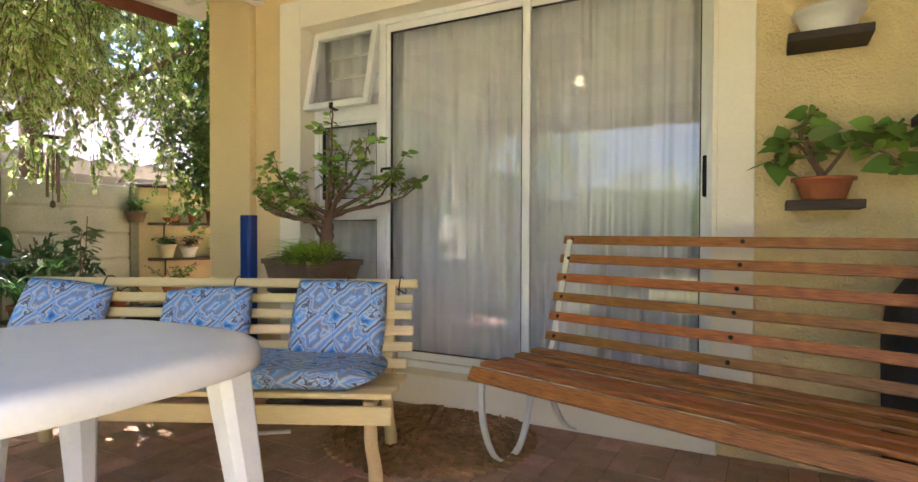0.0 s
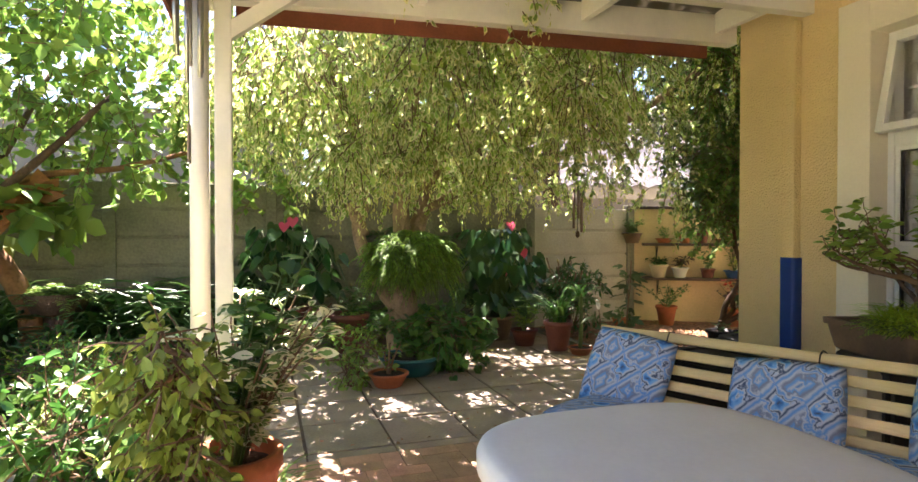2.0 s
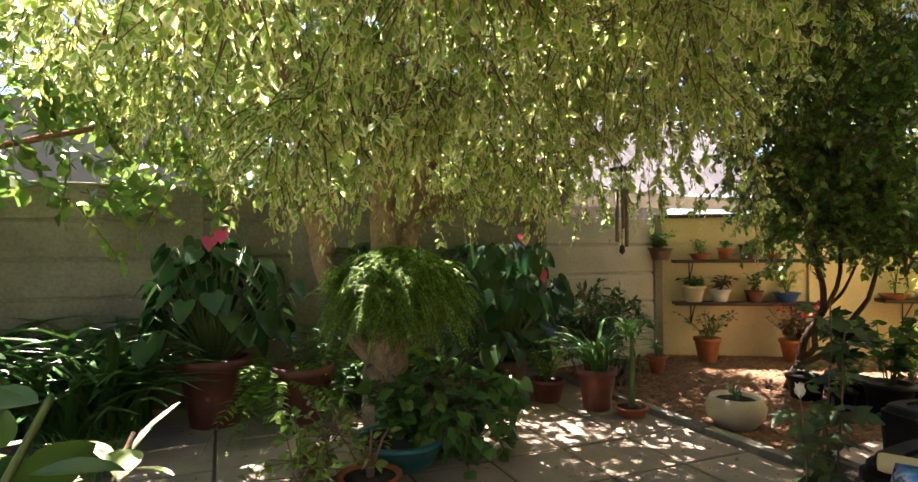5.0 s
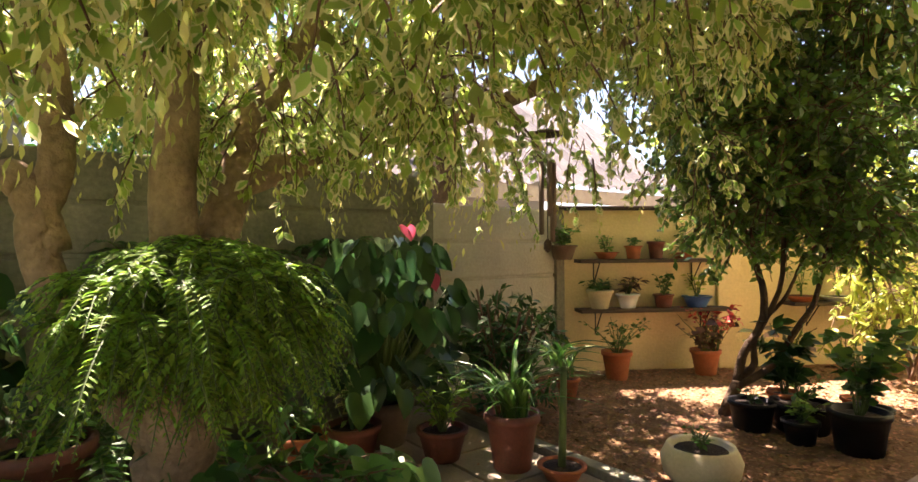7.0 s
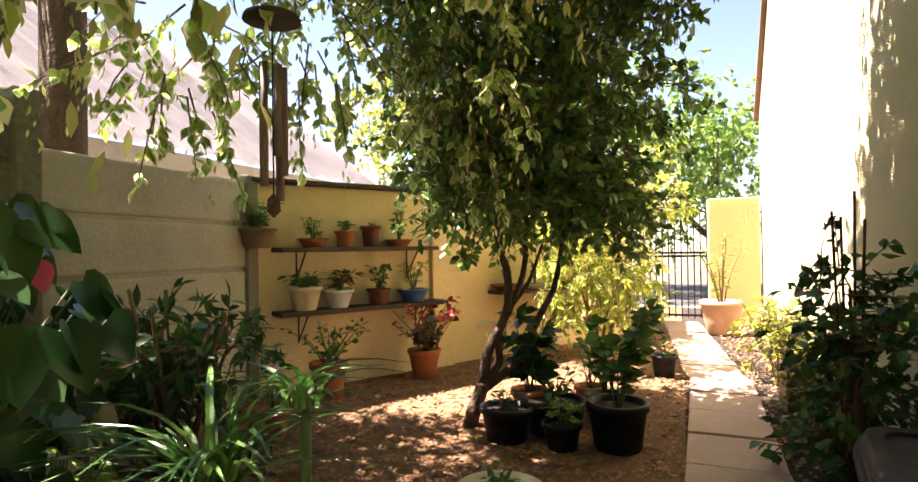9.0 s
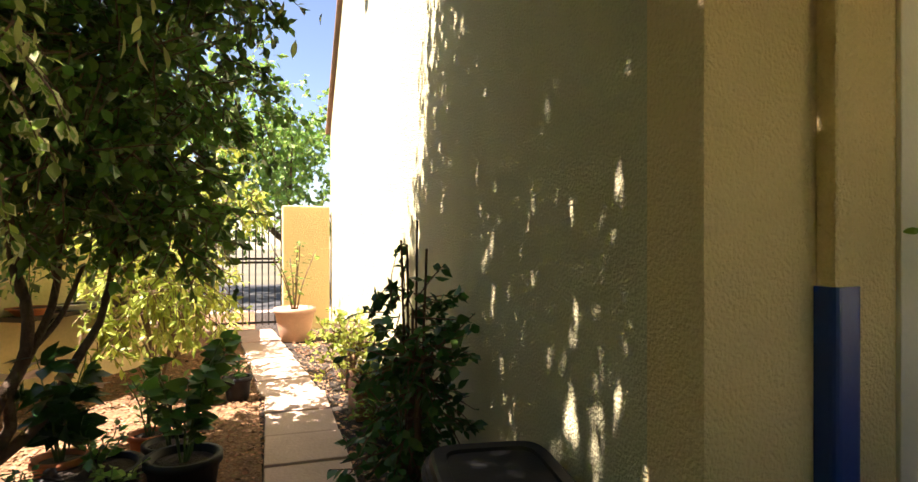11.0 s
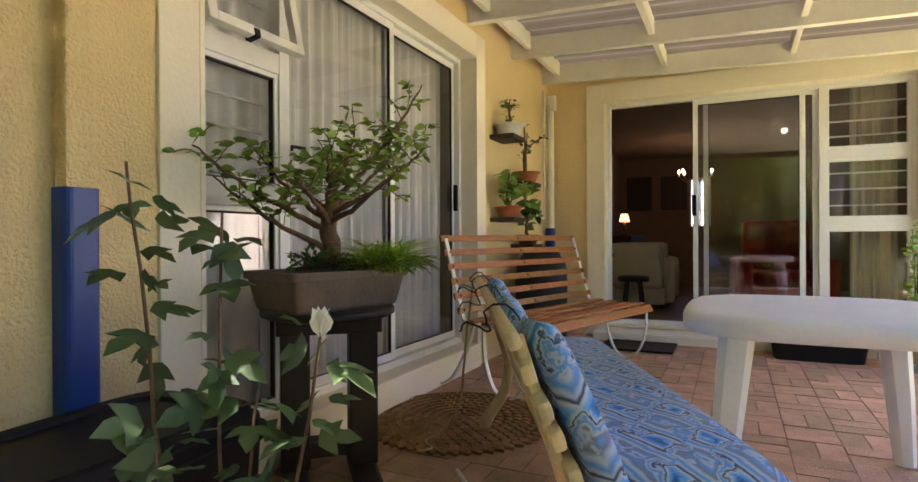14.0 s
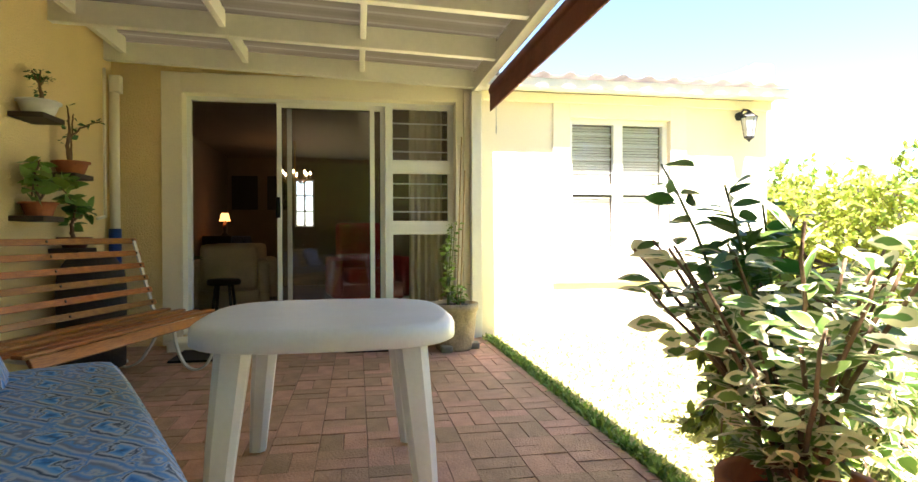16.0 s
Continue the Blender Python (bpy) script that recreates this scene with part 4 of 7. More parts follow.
for sx in (-0.79, 0.79):
    bm = bmesh.new()
    def strip(pts, w=0.028, th=0.006):
        P = [Vector(p) for p in pts]
        rows = []
        for i, p in enumerate(P):
            d = (P[min(i + 1, len(P) - 1)] - P[max(i - 1, 0)]).normalized()
            nrm = Vector((1, 0, 0)).cross(d) * th
            x = Vector((w / 2, 0, 0))
            rows.append([bm.verts.new(q) for q in (p - x - nrm, p + x - nrm, p + x + nrm, p - x + nrm)])
        for a, b in zip(rows, rows[1:]):
            for i in range(4):
                bm.faces.new((a[i], a[(i + 1) % 4], b[(i + 1) % 4], b[i]))
        bm.faces.new(rows[0][::-1])
        bm.faces.new(rows[-1])
    strip(wavy([(sx, -0.52, 0.42), (sx, -0.515, 0.22), (sx, -0.45, 0.06), (sx, -0.355, 0.006), (sx, -0.26, 0.06), (sx, -0.20, 0.22), (sx, -0.19, 0.425)], 5, 0))
    strip(wavy([(sx, -0.12, 0.425), (sx, -0.05, 0.25), (sx, 0.05, 0.09), (sx, 0.13, 0.03), (sx, 0.20, 0.015), (sx, 0.24, 0.045), (sx, 0.21, 0.075), (sx, 0.18, 0.05)], 5, 0))
    strip(wavy([(sx, -0.54, 0.40), (sx, -0.3, 0.418), (sx, -0.06, 0.43), (sx, 0.0, 0.55), (sx, 0.12, 0.95)], 5, 0))
    part("leg", bm, WHITEMETAL, wb)

# cream painted bench with blue cushions
cb = thing("garden_bench", "cream painted wooden slat bench with blue cushions", "bench", (-2.105, 1.735, 0), 25.9)
CL = 1.82
for k in range(6):
    s = k / 5
    slat("back_slat", cb, CL + 0.02 * (k % 2), 0.044, 0.03, pose(0.01 * (k % 3), -0.10 + 0.15 * s, 0.41 + 0.335 * s, 72, 0, 0), CREAMWOOD, 0.013)
for k in range(6):
    slat("seat_slat", cb, CL, 0.06, 0.022, pose(0, -0.50 + k * 0.075, 0.385 - 0.006 * k, 0, 0, 0), CREAMWOOD, 0.008)
slat("front_slat", cb, CL, 0.07, 0.022, pose(0, -0.525, 0.315, 88, 0, 0), CREAMWOOD, 0.008)
for sx in (-0.82, 0.82):
    bm = bmesh.new()
    box(bm, sx - 0.02, sx + 0.02, -0.51, -0.08, 0.33, 0.36, 0.004)
    part("rail", bm, CREAMWOOD, cb)
    for y0, y1, y2 in ((-0.47, -0.46, -0.36), (-0.10, -0.08, 0.02)):
        bm = bmesh.new()
        pts = wavy([(sx, y0, 0.36), (sx, y1, 0.2), (sx, y2 - 0.02, 0.07), (sx, y2, 0.0)], 3, 0)
        tube(bm, pts, taper(len(pts), 0.024, 0.03), 8)
        part("leg", bm, CREAMWOOD, cb, "", True)
    bm = bmesh.new()
    box(bm, sx - 0.02, sx + 0.02, -0.012, 0.012, -0.03, 0.40, 0.004, pose(0, -0.085, 0.36, -17, 0, 0))
    part("back_post", bm, CREAMWOOD, cb)


def pillow(name, parent, w, d, h, m, material, seed, label="", puff=0.5):
    """A soft stuffed cushion, fuller in the middle, with slack corners."""
    rng = random.Random(seed)
    bm = bmesh.new()
    nx, ny = 18, 14
    grid = {}
    for sgn in (-1, 1):
        for i in range(nx + 1):
            for j in range(ny + 1):
                u, v = i / nx * 2 - 1, j / ny * 2 - 1
                edge = (1 - u ** 4) ** 0.5 * (1 - v ** 4) ** 0.5
                z = sgn * h / 2 * (puff * edge ** 0.6 + (1 - puff) * edge ** 0.25 if edge > 0 else 0)
                z += 0.006 * noise.noise((u * 2.5 + seed, v * 2.5, sgn)) * (1 if edge > 0 else 0)
                k = 1 - 0.05 * (u * u * v * v)
                key = (i, j, sgn if 0 < i < nx and 0 < j < ny else 0)
                if key not in grid:
                    grid[key] = bm.verts.new((u * w / 2 * k, v * d / 2 * k, z))
    for sgn in (-1, 1):
        for i in range(nx):
            for j in range(ny):
                q = [grid[(a, b, sgn if 0 < a < nx and 0 < b < ny else 0)] for a, b in ((i, j), (i + 1, j), (i + 1, j + 1), (i, j + 1))]
                bm.faces.new(q if sgn > 0 else q[::-1])
    ob = part(name, bm, material, parent, label, True)
    ob.matrix_local = m
    return ob


CUSH_UP = cloth_mat("ikat_back_cushion", (0.155, 0.17), (0, 1))
MB = pose(-2.105, 1.735, 0, 0, 0, 25.9)
seat_pad = pillow("bench_cushion", None, 1.74, 0.47, 0.085, MB @ pose(-0.02, -0.31, 0.435), CUSHION_SEAT, 4, "", 0.25)
tagged(seat_pad, "long blue ikat-print cushion lying on the bench seat", "cushion", "bench cushions")
for k, (cx, tilt, cz) in enumerate(((-0.68, 6, 0.575), (0.0, -3, 0.55), (0.60, 1, 0.585))):
    c = pillow("back_cushion", None, 0.42, 0.40, 0.085, MB @ pose(cx, -0.085 - 0.35 * (0.585 - cz), cz, 66, tilt, 0), CUSH_UP, 10 + k)
    tagged(c, "blue ikat-print cushion leaning on the bench back", "cushion", "bench cushions")

# wire ties and loose cord on the bench back
tie = thing("wire_tie", "dark twisted wire ties and loose cord on the bench back", "wire")
for k, (x, s_) in enumerate(((-0.52, 1), (0.10, -1), (0.62, 1), (0.86, -1))):
    bm = bmesh.new()
    pts = [MB @ Vector(p) for p in ((x, -0.03, 0.70), (x, 0.03, 0.775), (x + 0.01, 0.085, 0.75), (x + 0.02, 0.07, 0.70), (x + 0.05 * s_, 0.13, 0.72), (x + 0.09 * s_, 0.15, 0.69))]
    tube(bm, wavy(pts, 4, 0.003, 70 + k), 0.003, 6)
    part("wire", bm, DARKMETAL, tie, "", True)
bm = bmesh.new()
tube(bm, wavy([MB @ Vector(p) for p in ((0.80, 0.075, 0.72), (0.83, 0.11, 0.45), (0.80, 0.14, 0.16), (0.74, 0.22, 0.03), (0.62, 0.30, 0.025), (0.50, 0.27, 0.03), (0.46, 0.33, 0.035))], 6, 0.002, 75), 0.006, 6)
part("cord", bm, mat("pale_cord", (0.45, 0.33, 0.16), 0.9), tie, "pale loose cord", True)

# moulded white table
tb = thing("patio_table", "white moulded plastic garden table with four splayed legs", "table", (-1.49, 0.71, 0.008))
bm = bmesh.new()
def superellipse(a, b, p, n=64):
    return [(a * math.copysign(abs(math.cos(t)) ** (2 / p), math.cos(t)), b * math.copysign(abs(math.sin(t)) ** (2 / p), math.sin(t))) for t in (2 * math.pi * k / n for k in range(n))]
rings = []
for sc, z in ((0.0, 0.678), (0.55, 0.679), (0.90, 0.680), (0.955, 0.677), (0.985, 0.667), (1.0, 0.65), (1.0, 0.612), (0.985, 0.608), (0.975, 0.612), (0.965, 0.64), (0.5, 0.65)):
    rings.append([bm.verts.new((x * sc, y * sc, z)) for x, y in superellipse(0.47, 0.47, 3.4)] if sc else None)
c0 = bm.verts.new((0, 0, 0.678))
for k in range(64):
    bm.faces.new((c0, rings[1][k], rings[1][(k + 1) % 64]))
for a, b in zip(rings[1:], rings[2:]):
    for k in range(64):
        bm.faces.new((a[k], b[k], b[(k + 1) % 64], a[(k + 1) % 64]))
bm.faces.new(rings[-1][::-1])
bmesh.ops.recalc_face_normals(bm, faces=bm.faces)
part("tabletop", bm, RESIN, tb, "", True)
for sx in (-1, 1):
    for sy in (-1, 1):
        bm = bmesh.new()
        rows = []
        for z, w, off in ((0.645, 0.056, 0.36), (0.3, 0.046, 0.395), (0.0, 0.034, 0.42)):
            o = Vector((sx * off, sy * (off - 0.08), z))
            rows.append([bm.verts.new(o + Vector((sx * a * w, sy * b * w, 0))) for a, b in ((0.5, 1), (1, 0.5), (1, -0.6), (0.6, -1), (-0.4, -1), (-1, -0.4), (-1, 0.6), (-0.6, 1))])
        for a, b in zip(rows, rows[1:]):
            for k in range(8):
                bm.faces.new((a[k], a[(k + 1) % 8], b[(k + 1) % 8], b[k]))
        bm.faces.new(rows[0])
        bm.faces.new(rows[-1])
        bmesh.ops.recalc_face_normals(bm, faces=bm.faces)
        part("leg", bm, RESIN, tb)

# round plaited mat
rug = thing("door_mat", "round plaited brown fibre mat on the bricks", "mat", (-1.28, 2.30, 0.0), 20)
bm = bmesh.new()
for r in range(10):
    R = 0.03 + r * 0.047
    nseg = max(8, int(R * 2 * math.pi / 0.05))
    for k in range(nseg):
        a = 2 * math.pi * (k + 0.5 * (r % 2)) / nseg
        m = pose(R * 1.06 * math.cos(a), R * math.sin(a), 0.012, 8, 10, math.degrees(a) + 60)
        box(bm, -0.027, 0.027, -0.019, 0.019, -0.008, 0.008, 0, m)
part("plait", bm, MATFIBRE, rug)["kind"] = "stuff"


# ---- garden walls ----
def block_wall(name, label, material, p0, p1, z0, z1, th, rows, posts, post_mat):
    """A precast wall: posts with stacked panels between them."""
    t = thing(name, label, "wall", (*p0, 0), math.degrees(math.atan2(p1[1] - p0[1], p1[0] - p0[0])))
    t["kind"] = "structure"
    L = math.dist(p0, p1)
    n = posts
    h = (z1 - z0) / rows
    for i in range(n):
        a, b = L * i / n, L * (i + 1) / n
        for r in range(rows):
            part("panel", cube(a + 0.05, b - 0.05, -th / 2, th / 2, z0 + r * h + 0.004, z0 + (r + 1) * h - 0.022, 0.016), material, t)
    part("core", cube(0.02, L - 0.02, -th * 0.16, th * 0.16, -0.05, z1 - 0.02), material, t)
    for i in range(n + 1):
        a = L * i / n
        part("post", cube(a - 0.06, a + 0.06, -th / 2 - 0.03, th / 2 + 0.03, -0.05, z1 + 0.03, 0.012), post_mat, t)
    return t


block_wall("wall_precast_south", "weathered grey precast concrete garden wall", CONCRETE, (-7.2, 3.0), (-7.2, -6.6), 0, 1.80, 0.06, 6, 6, CONCRETE)
block_wall("wall_precast_north", "pale precast concrete garden wall, lower stretch", mat("pale_precast", (0.52, 0.48, 0.38), 0.9, vary=0.12, scale=2.5, fine=40, bump=0.3), (-7.36, 4.64), (-7.2, 3.0), 0, 1.60, 0.06, 5, 1, CONCRETE)
YW = Vector((0.515, 0.857, 0)).normalized()                # run of the yellow garden wall
Y0 = Vector((-7.38, 4.68, 0))
YANG = math.degrees(math.atan2(YW.y, YW.x))
bm = bmesh.new()
box(bm, 0.0, 1.62, -0.02, 0.10, -0.05, 1.58, 0.01)
yw = structure("wall_garden", bm, GARDEN_YELLOW, "yellow plastered garden wall with plant shelves", "wall")
yw.matrix_world = pose(*Y0, 0, 0, YANG)
yw = structure("wall_garden_far", cube(1.86, 4.55, -0.0, 0.10, -0.05, 1.55, 0.01), GARDEN_YELLOW, "yellow plastered garden wall towards the gate", "wall")
yw.matrix_world = pose(*Y0, 0, 0, YANG)
yw = structure("pillar_garden", cube(1.62, 1.86, -0.06, 0.14, -0.05, 1.62, 0.012), GARDEN_YELLOW, "yellow plastered pillar in the garden wall", "pillar")
yw.matrix_world = pose(*Y0, 0, 0, YANG)
bm = bmesh.new()
box(bm, -0.02, 1.6, -0.10, 0.16, 1.585, 1.62, 0.01)
cp = structure("wall_coping", bm, DARKWOOD, "dark weathered board along the wall top", "coping")
cp.matrix_world = pose(*Y0, 0, 0, YANG)


def ylocal(u, v, z):
    """A place u along the yellow wall, v out from it towards the garden."""
    p = Y0 + YW * u + Vector((YW.y, -YW.x, 0)) * v
    return (p.x, p.y, z)


def shelf(u0, u1, z, label):
    t = thing("plant_shelf", label, "shelf", ylocal((u0 + u1) / 2, 0.13, z), YANG, "wall shelves")
    w = (u1 - u0) / 2
    part("board", cube(-w, w, -0.11, 0.11, -0.035, 0.0, 0.006), DARKWOOD, t)
    for x in (-w * 0.72, w * 0.72):
        bm = bmesh.new()
        tube(bm, [(x, -0.08, -0.03), (x, 0.10, -0.24)], 0.006, 6)
        tube(bm, [(x, 0.105, -0.01), (x, 0.105, -0.26)], 0.006, 6)
        part("bracket", bm, DARKMETAL, t)
    return t


shelf(0.16, 1.56, 1.10, "dark wooden shelf of potted plants on the yellow wall")
shelf(0.16, 1.66, 0.625, "dark wooden shelf of potted plants on the yellow wall")
shelf(2.3, 4.3, 0.66, "dark wooden shelf of small pots on the yellow wall")
k = 0
for u, z, r, h, pm, n, ht, sp, per, sz, shp, lm, lab in (
        (0.02, 1.10, 0.13, 0.14, BROWNPOT, 14, 0.22, 0.20, 9, 0.07, LEAF_LONG, L_MID, "bushy green plant in a brown bowl on the shelf end"),
        (0.45, 1.10, 0.11, 0.07, TERRA, 7, 0.17, 0.08, 8, 0.045, LEAF_OVAL, L_LIGHT, "small bonsai in a shallow terracotta dish"),
        (0.72, 1.10, 0.075, 0.13, TERRA, 8, 0.10, 0.06, 8, 0.04, LEAF_OVAL, L_MID, "small green plant in a terracotta pot"),
        (0.95, 1.10, 0.075, 0.17, DARKTERRA, 3, 0.05, 0.03, 4, 0.03, LEAF_OVAL, L_MID, "tall dark brown pot with a few leaves"),
        (1.22, 1.10, 0.11, 0.06, TERRA, 7, 0.28, 0.14, 10, 0.05, LEAF_OVAL, L_MID, "green bonsai in a shallow terracotta dish"),
        (0.38, 0.625, 0.12, 0.18, CREAMPOT, 12, 0.12, 0.15, 7, 0.08, LEAF_LONG, L_DARK, "dark leafy plant in a cream pot"),
        (0.66, 0.625, 0.105, 0.14, WHITEPOT, 9, 0.17, 0.13, 7, 0.09, LEAF_LONG, L_BRONZE, "bronze-leaved plant in a white pot"),
        (1.02, 0.625, 0.09, 0.13, DARKTERRA, 8, 0.22, 0.10, 8, 0.05, LEAF_OVAL, L_MID, "trailing green plant in a dark pot"),
        (1.36, 0.625, 0.13, 0.11, BLUEPOT, 7, 0.24, 0.13, 9, 0.055, LEAF_OVAL, L_LIME, "light green bonsai in a blue glazed pot"),
        (2.45, 0.66, 0.14, 0.06, TERRA, 4, 0.28, 0.08, 8, 0.05, LEAF_OVAL, L_LIGHT, "little tree in a shallow terracotta bowl"),
        (2.85, 0.66, 0.16, 0.05, WHITEPOT, 8, 0.30, 0.10, 6, 0.04, LEAF_OVAL, L_MID, "group of saplings in a flat white dish"),
        (3.25, 0.66, 0.08, 0.06, BROWNPOT, 5, 0.12, 0.06, 6, 0.04, LEAF_OVAL, L_LIME, "small green plant in a brown dish"),
        (3.65, 0.66, 0.09, 0.07, TERRA, 5, 0.12, 0.06, 6, 0.04, LEAF_OVAL, L_MID, "small green plant in a terracotta dish"),
        (4.05, 0.66, 0.09, 0.07, TERRA, 5, 0.15, 0.07, 6, 0.04, LEAF_OVAL, L_LIGHT, "small green plant in a terracotta dish")):
    k += 1
    potted("shelf_plant", lab, ylocal(u, 0.13, z), r, h, pm, n, ht, sp, per, sz, shp, lm, 100 + k, "shelf plants", 0.68 if r > 0.1 else 0.8)


# ---- trees ----
def tree(name, label, at, limbs, clumps, per, twig, leaf, shape, lm, seed, droop=0.6, bark=BARK, extra=None, flat=0.6):
    """A tree: tapered trunk and limbs, and a crown of leafy twigs round clump centres (x, y, z, radius, count)."""
    rng = np.random.default_rng(seed)
    t = thing(name, label, "tree", at)
    for i, (pts, r0, r1) in enumerate(limbs):
        bm = bmesh.new()
        line = wavy(pts, 6, r0 * 0.09, seed + i)
        tube(bm, line, taper(len(line), r0, r1), 12)
        part("trunk" if i == 0 else "limb", bm, bark, t, "", True)
    P, W, S = [], [], []
    bm = bmesh.new()
    for cx, cy, cz, rad, cnt in clumps:
        for _ in range(cnt):
            d = rng.normal(size=3)
            d /= np.linalg.norm(d)
            q = np.array((cx, cy, cz)) + d * rad * rng.uniform(0.35, 1.0) ** 0.6 * np.array((1, 1, 0.8))
            v = d * 0.6 + np.array((0, 0, -droop)) + rng.normal(size=3) * 0.25
            v /= np.linalg.norm(v)
            L = twig * rng.uniform(0.6, 1.3)
            e = q + v * L
            tube(bm, [tuple(q - v * 0.05), tuple((q + e) / 2 + d * 0.02), tuple(e)], (0.005, 0.0035, 0.002), 3, False)
            for k in range(per):
                s = rng.uniform(0.05, 1.05)
                w = v * 0.5 + rng.normal(size=3) * 0.6 + np.array((0, 0, -droop * 0.6))
                P.append(q + v * L * s)
                W.append(w)
                S.append(leaf * rng.uniform(0.55, 1.3))
    part("twig_mass", bm, BRANCH, t)["kind"] = "stuff"
    crown = leaf_part("crown", t, P, W, S, shape, lm, rng, flat)
    if extra:
        m2, share, sz = extra
        P2, W2, S2 = [], [], []
        idx = rng.choice(len(P), int(len(P) * share / 9), replace=False)
        for i in idx:
            for k in range(9):
                P2.append(P[i] + np.array((rng.normal() * 0.02, rng.normal() * 0.02, -0.025 * k)))
                W2.append(np.array((rng.normal() * 0.3, rng.normal() * 0.3, -1)))
                S2.append(sz * rng.uniform(0.7, 1.2))
        leaf_part("seed_mass", t, P2, W2, S2, LEAF_LONG, m2, rng, 1.0, "pale yellow-green hanging seed clusters")
    return t


T0 = (-5.68, 0.95, 0)
limbs1 = [([(0, 0, -0.05), (0.0, 0.0, 0.35), (0.03, 0.02, 0.62), (0.05, 0.03, 1.0)], 0.145, 0.12),
          ([(-0.02, -0.03, 0.50), (-0.02, -0.22, 0.80), (-0.03, -0.40, 1.25), (-0.05, -0.34, 1.6), (-0.10, -0.45, 2.3), (-0.2, -0.7, 3.0)], 0.068, 0.045),
          ([(-0.03, -0.36, 1.22), (-0.05, -0.42, 1.42), (-0.08, -0.47, 1.47)], 0.062, 0.055),
          ([(0.05, 0.02, 0.95), (0.02, 0.0, 1.5), (0.05, 0.05, 2.2), (0.2, 0.15, 3.2)], 0.092, 0.05),
          ([(0.04, 0.06, 0.95), (-0.1, 0.20, 1.35), (-0.25, 0.42, 1.9), (-0.3, 0.9, 2.6), (-0.2, 1.5, 3.3)], 0.095, 0.04),
          ([(-0.16, 0.28, 1.50), (-0.25, 0.85, 1.72), (-0.2, 1.5, 1.95), (0.1, 2.2, 2.3), (0.5, 3.0, 2.9)], 0.07, 0.03),
          ([(0.1, 0.1, 2.5), (0.7, 0.3, 3.0), (1.5, 0.6, 3.3)], 0.05, 0.02),
          ([(-0.05, -0.4, 2.0), (0.4, -0.9, 2.6), (0.9, -1.3, 2.9)], 0.05, 0.02)]
rngc = random.Random(7)
cl1 = []
for k in range(105):
    a, q = rngc.uniform(0, 6.283), math.sqrt(rngc.uniform(0.0, 1.0))
    x, y = 2.0 * q * math.cos(a) + 0.15, 2.1 * q * math.sin(a) + 0.35
    zt = 3.9 - 0.9 * q * q
    z = rngc.uniform(2.05 + 0.15 * (1 - q), zt)
    if y > 1.6 and z < 2.3:
        z += 0.5
    cl1.append((x, y, z, 0.36, 30))
for k in range(22):
    a = rngc.uniform(0, 6.283)
    cl1.append((0.55 + 0.75 * math.cos(a), 0.05 + 0.8 * math.sin(a), rngc.uniform(1.75, 2.1), 0.22, 16))
for x, y, z in ((-0.1, 2.3, 1.9), (0.1, 2.9, 2.3), (0.4, 3.3, 2.6), (-0.3, 3.6, 2.8), (0.9, 2.9, 2.8), (0.3, 2.2, 2.6), (-0.4, 1.9, 1.75), (1.0, 3.9, 3.0), (0.2, 4.2, 3.1), (-0.6, 2.9, 2.6), (0.35, 2.75, 1.75)):
    cl1.append((x, y, z, 0.30, 22))
# Extra high leaf clumps, added to keep sun off the bench and gable wall.
for k in range(16):
    cl1.append((rngc.uniform(1.1, 2.1), rngc.uniform(-0.4, 1.5), rngc.uniform(3.0, 4.0), 0.40, 40))
for k in range(9):
    cl1.append((rngc.uniform(1.6, 2.3), rngc.uniform(0.1, 1.3), rngc.uniform(3.1, 3.9), 0.36, 44))
for k in range(38):
    cl1.append((rngc.uniform(0.7, 2.0), rngc.uniform(1.5, 3.9), rngc.uniform(3.3, 4.6), 0.45, 46))
for k in range(16):
    cl1.append((rngc.uniform(-1.0, 0.6), rngc.uniform(1.0, 3.4), rngc.uniform(3.0, 4.2), 0.42, 34))
for x, y, z in ((1.6, 1.6, 3.3), (1.8, 2.2, 3.5), (1.4, 2.6, 3.7), (0.9, 2.4, 3.8), (1.9, 1.1, 3.2), (1.2, 1.9, 4.0), (1.7, 2.8, 3.9), (0.5, 3.0, 4.0), (1.0, 3.2, 3.9)):
    cl1.append((x, y, z, 0.42, 30))
# Unseen clumps above the view, added only to shade paving, mulch and walls.
for k in range(40):
    cl1.append((rngc.uniform(-3.0, 0.7), rngc.uniform(-1.0, 2.2), rngc.uniform(4.0, 4.9), 0.42, 44))
for k in range(30):
    cl1.append((rngc.uniform(-3.2, -1.1), rngc.uniform(2.0, 3.5), rngc.uniform(4.1, 5.0), 0.40, 40))
for k in range(28):
    cl1.append((rngc.uniform(-0.7, 1.3), rngc.uniform(1.2, 3.5), rngc.uniform(4.3, 5.2), 0.42, 46))
for k in range(7):
    cl1.append((rngc.uniform(0.6, 1.5), rngc.uniform(-0.3, 0.8), rngc.uniform(4.0, 4.6), 0.36, 44))
tree("variegated_tree", "variegated box-elder tree with a thick forked trunk", T0, limbs1, cl1, 16, 0.27, 0.058, LEAF_OVAL, L_VAR, 3, 0.9, BARK, (L_SEED, 0.40, 0.036))

T1 = (-5.63, 4.56, 0)


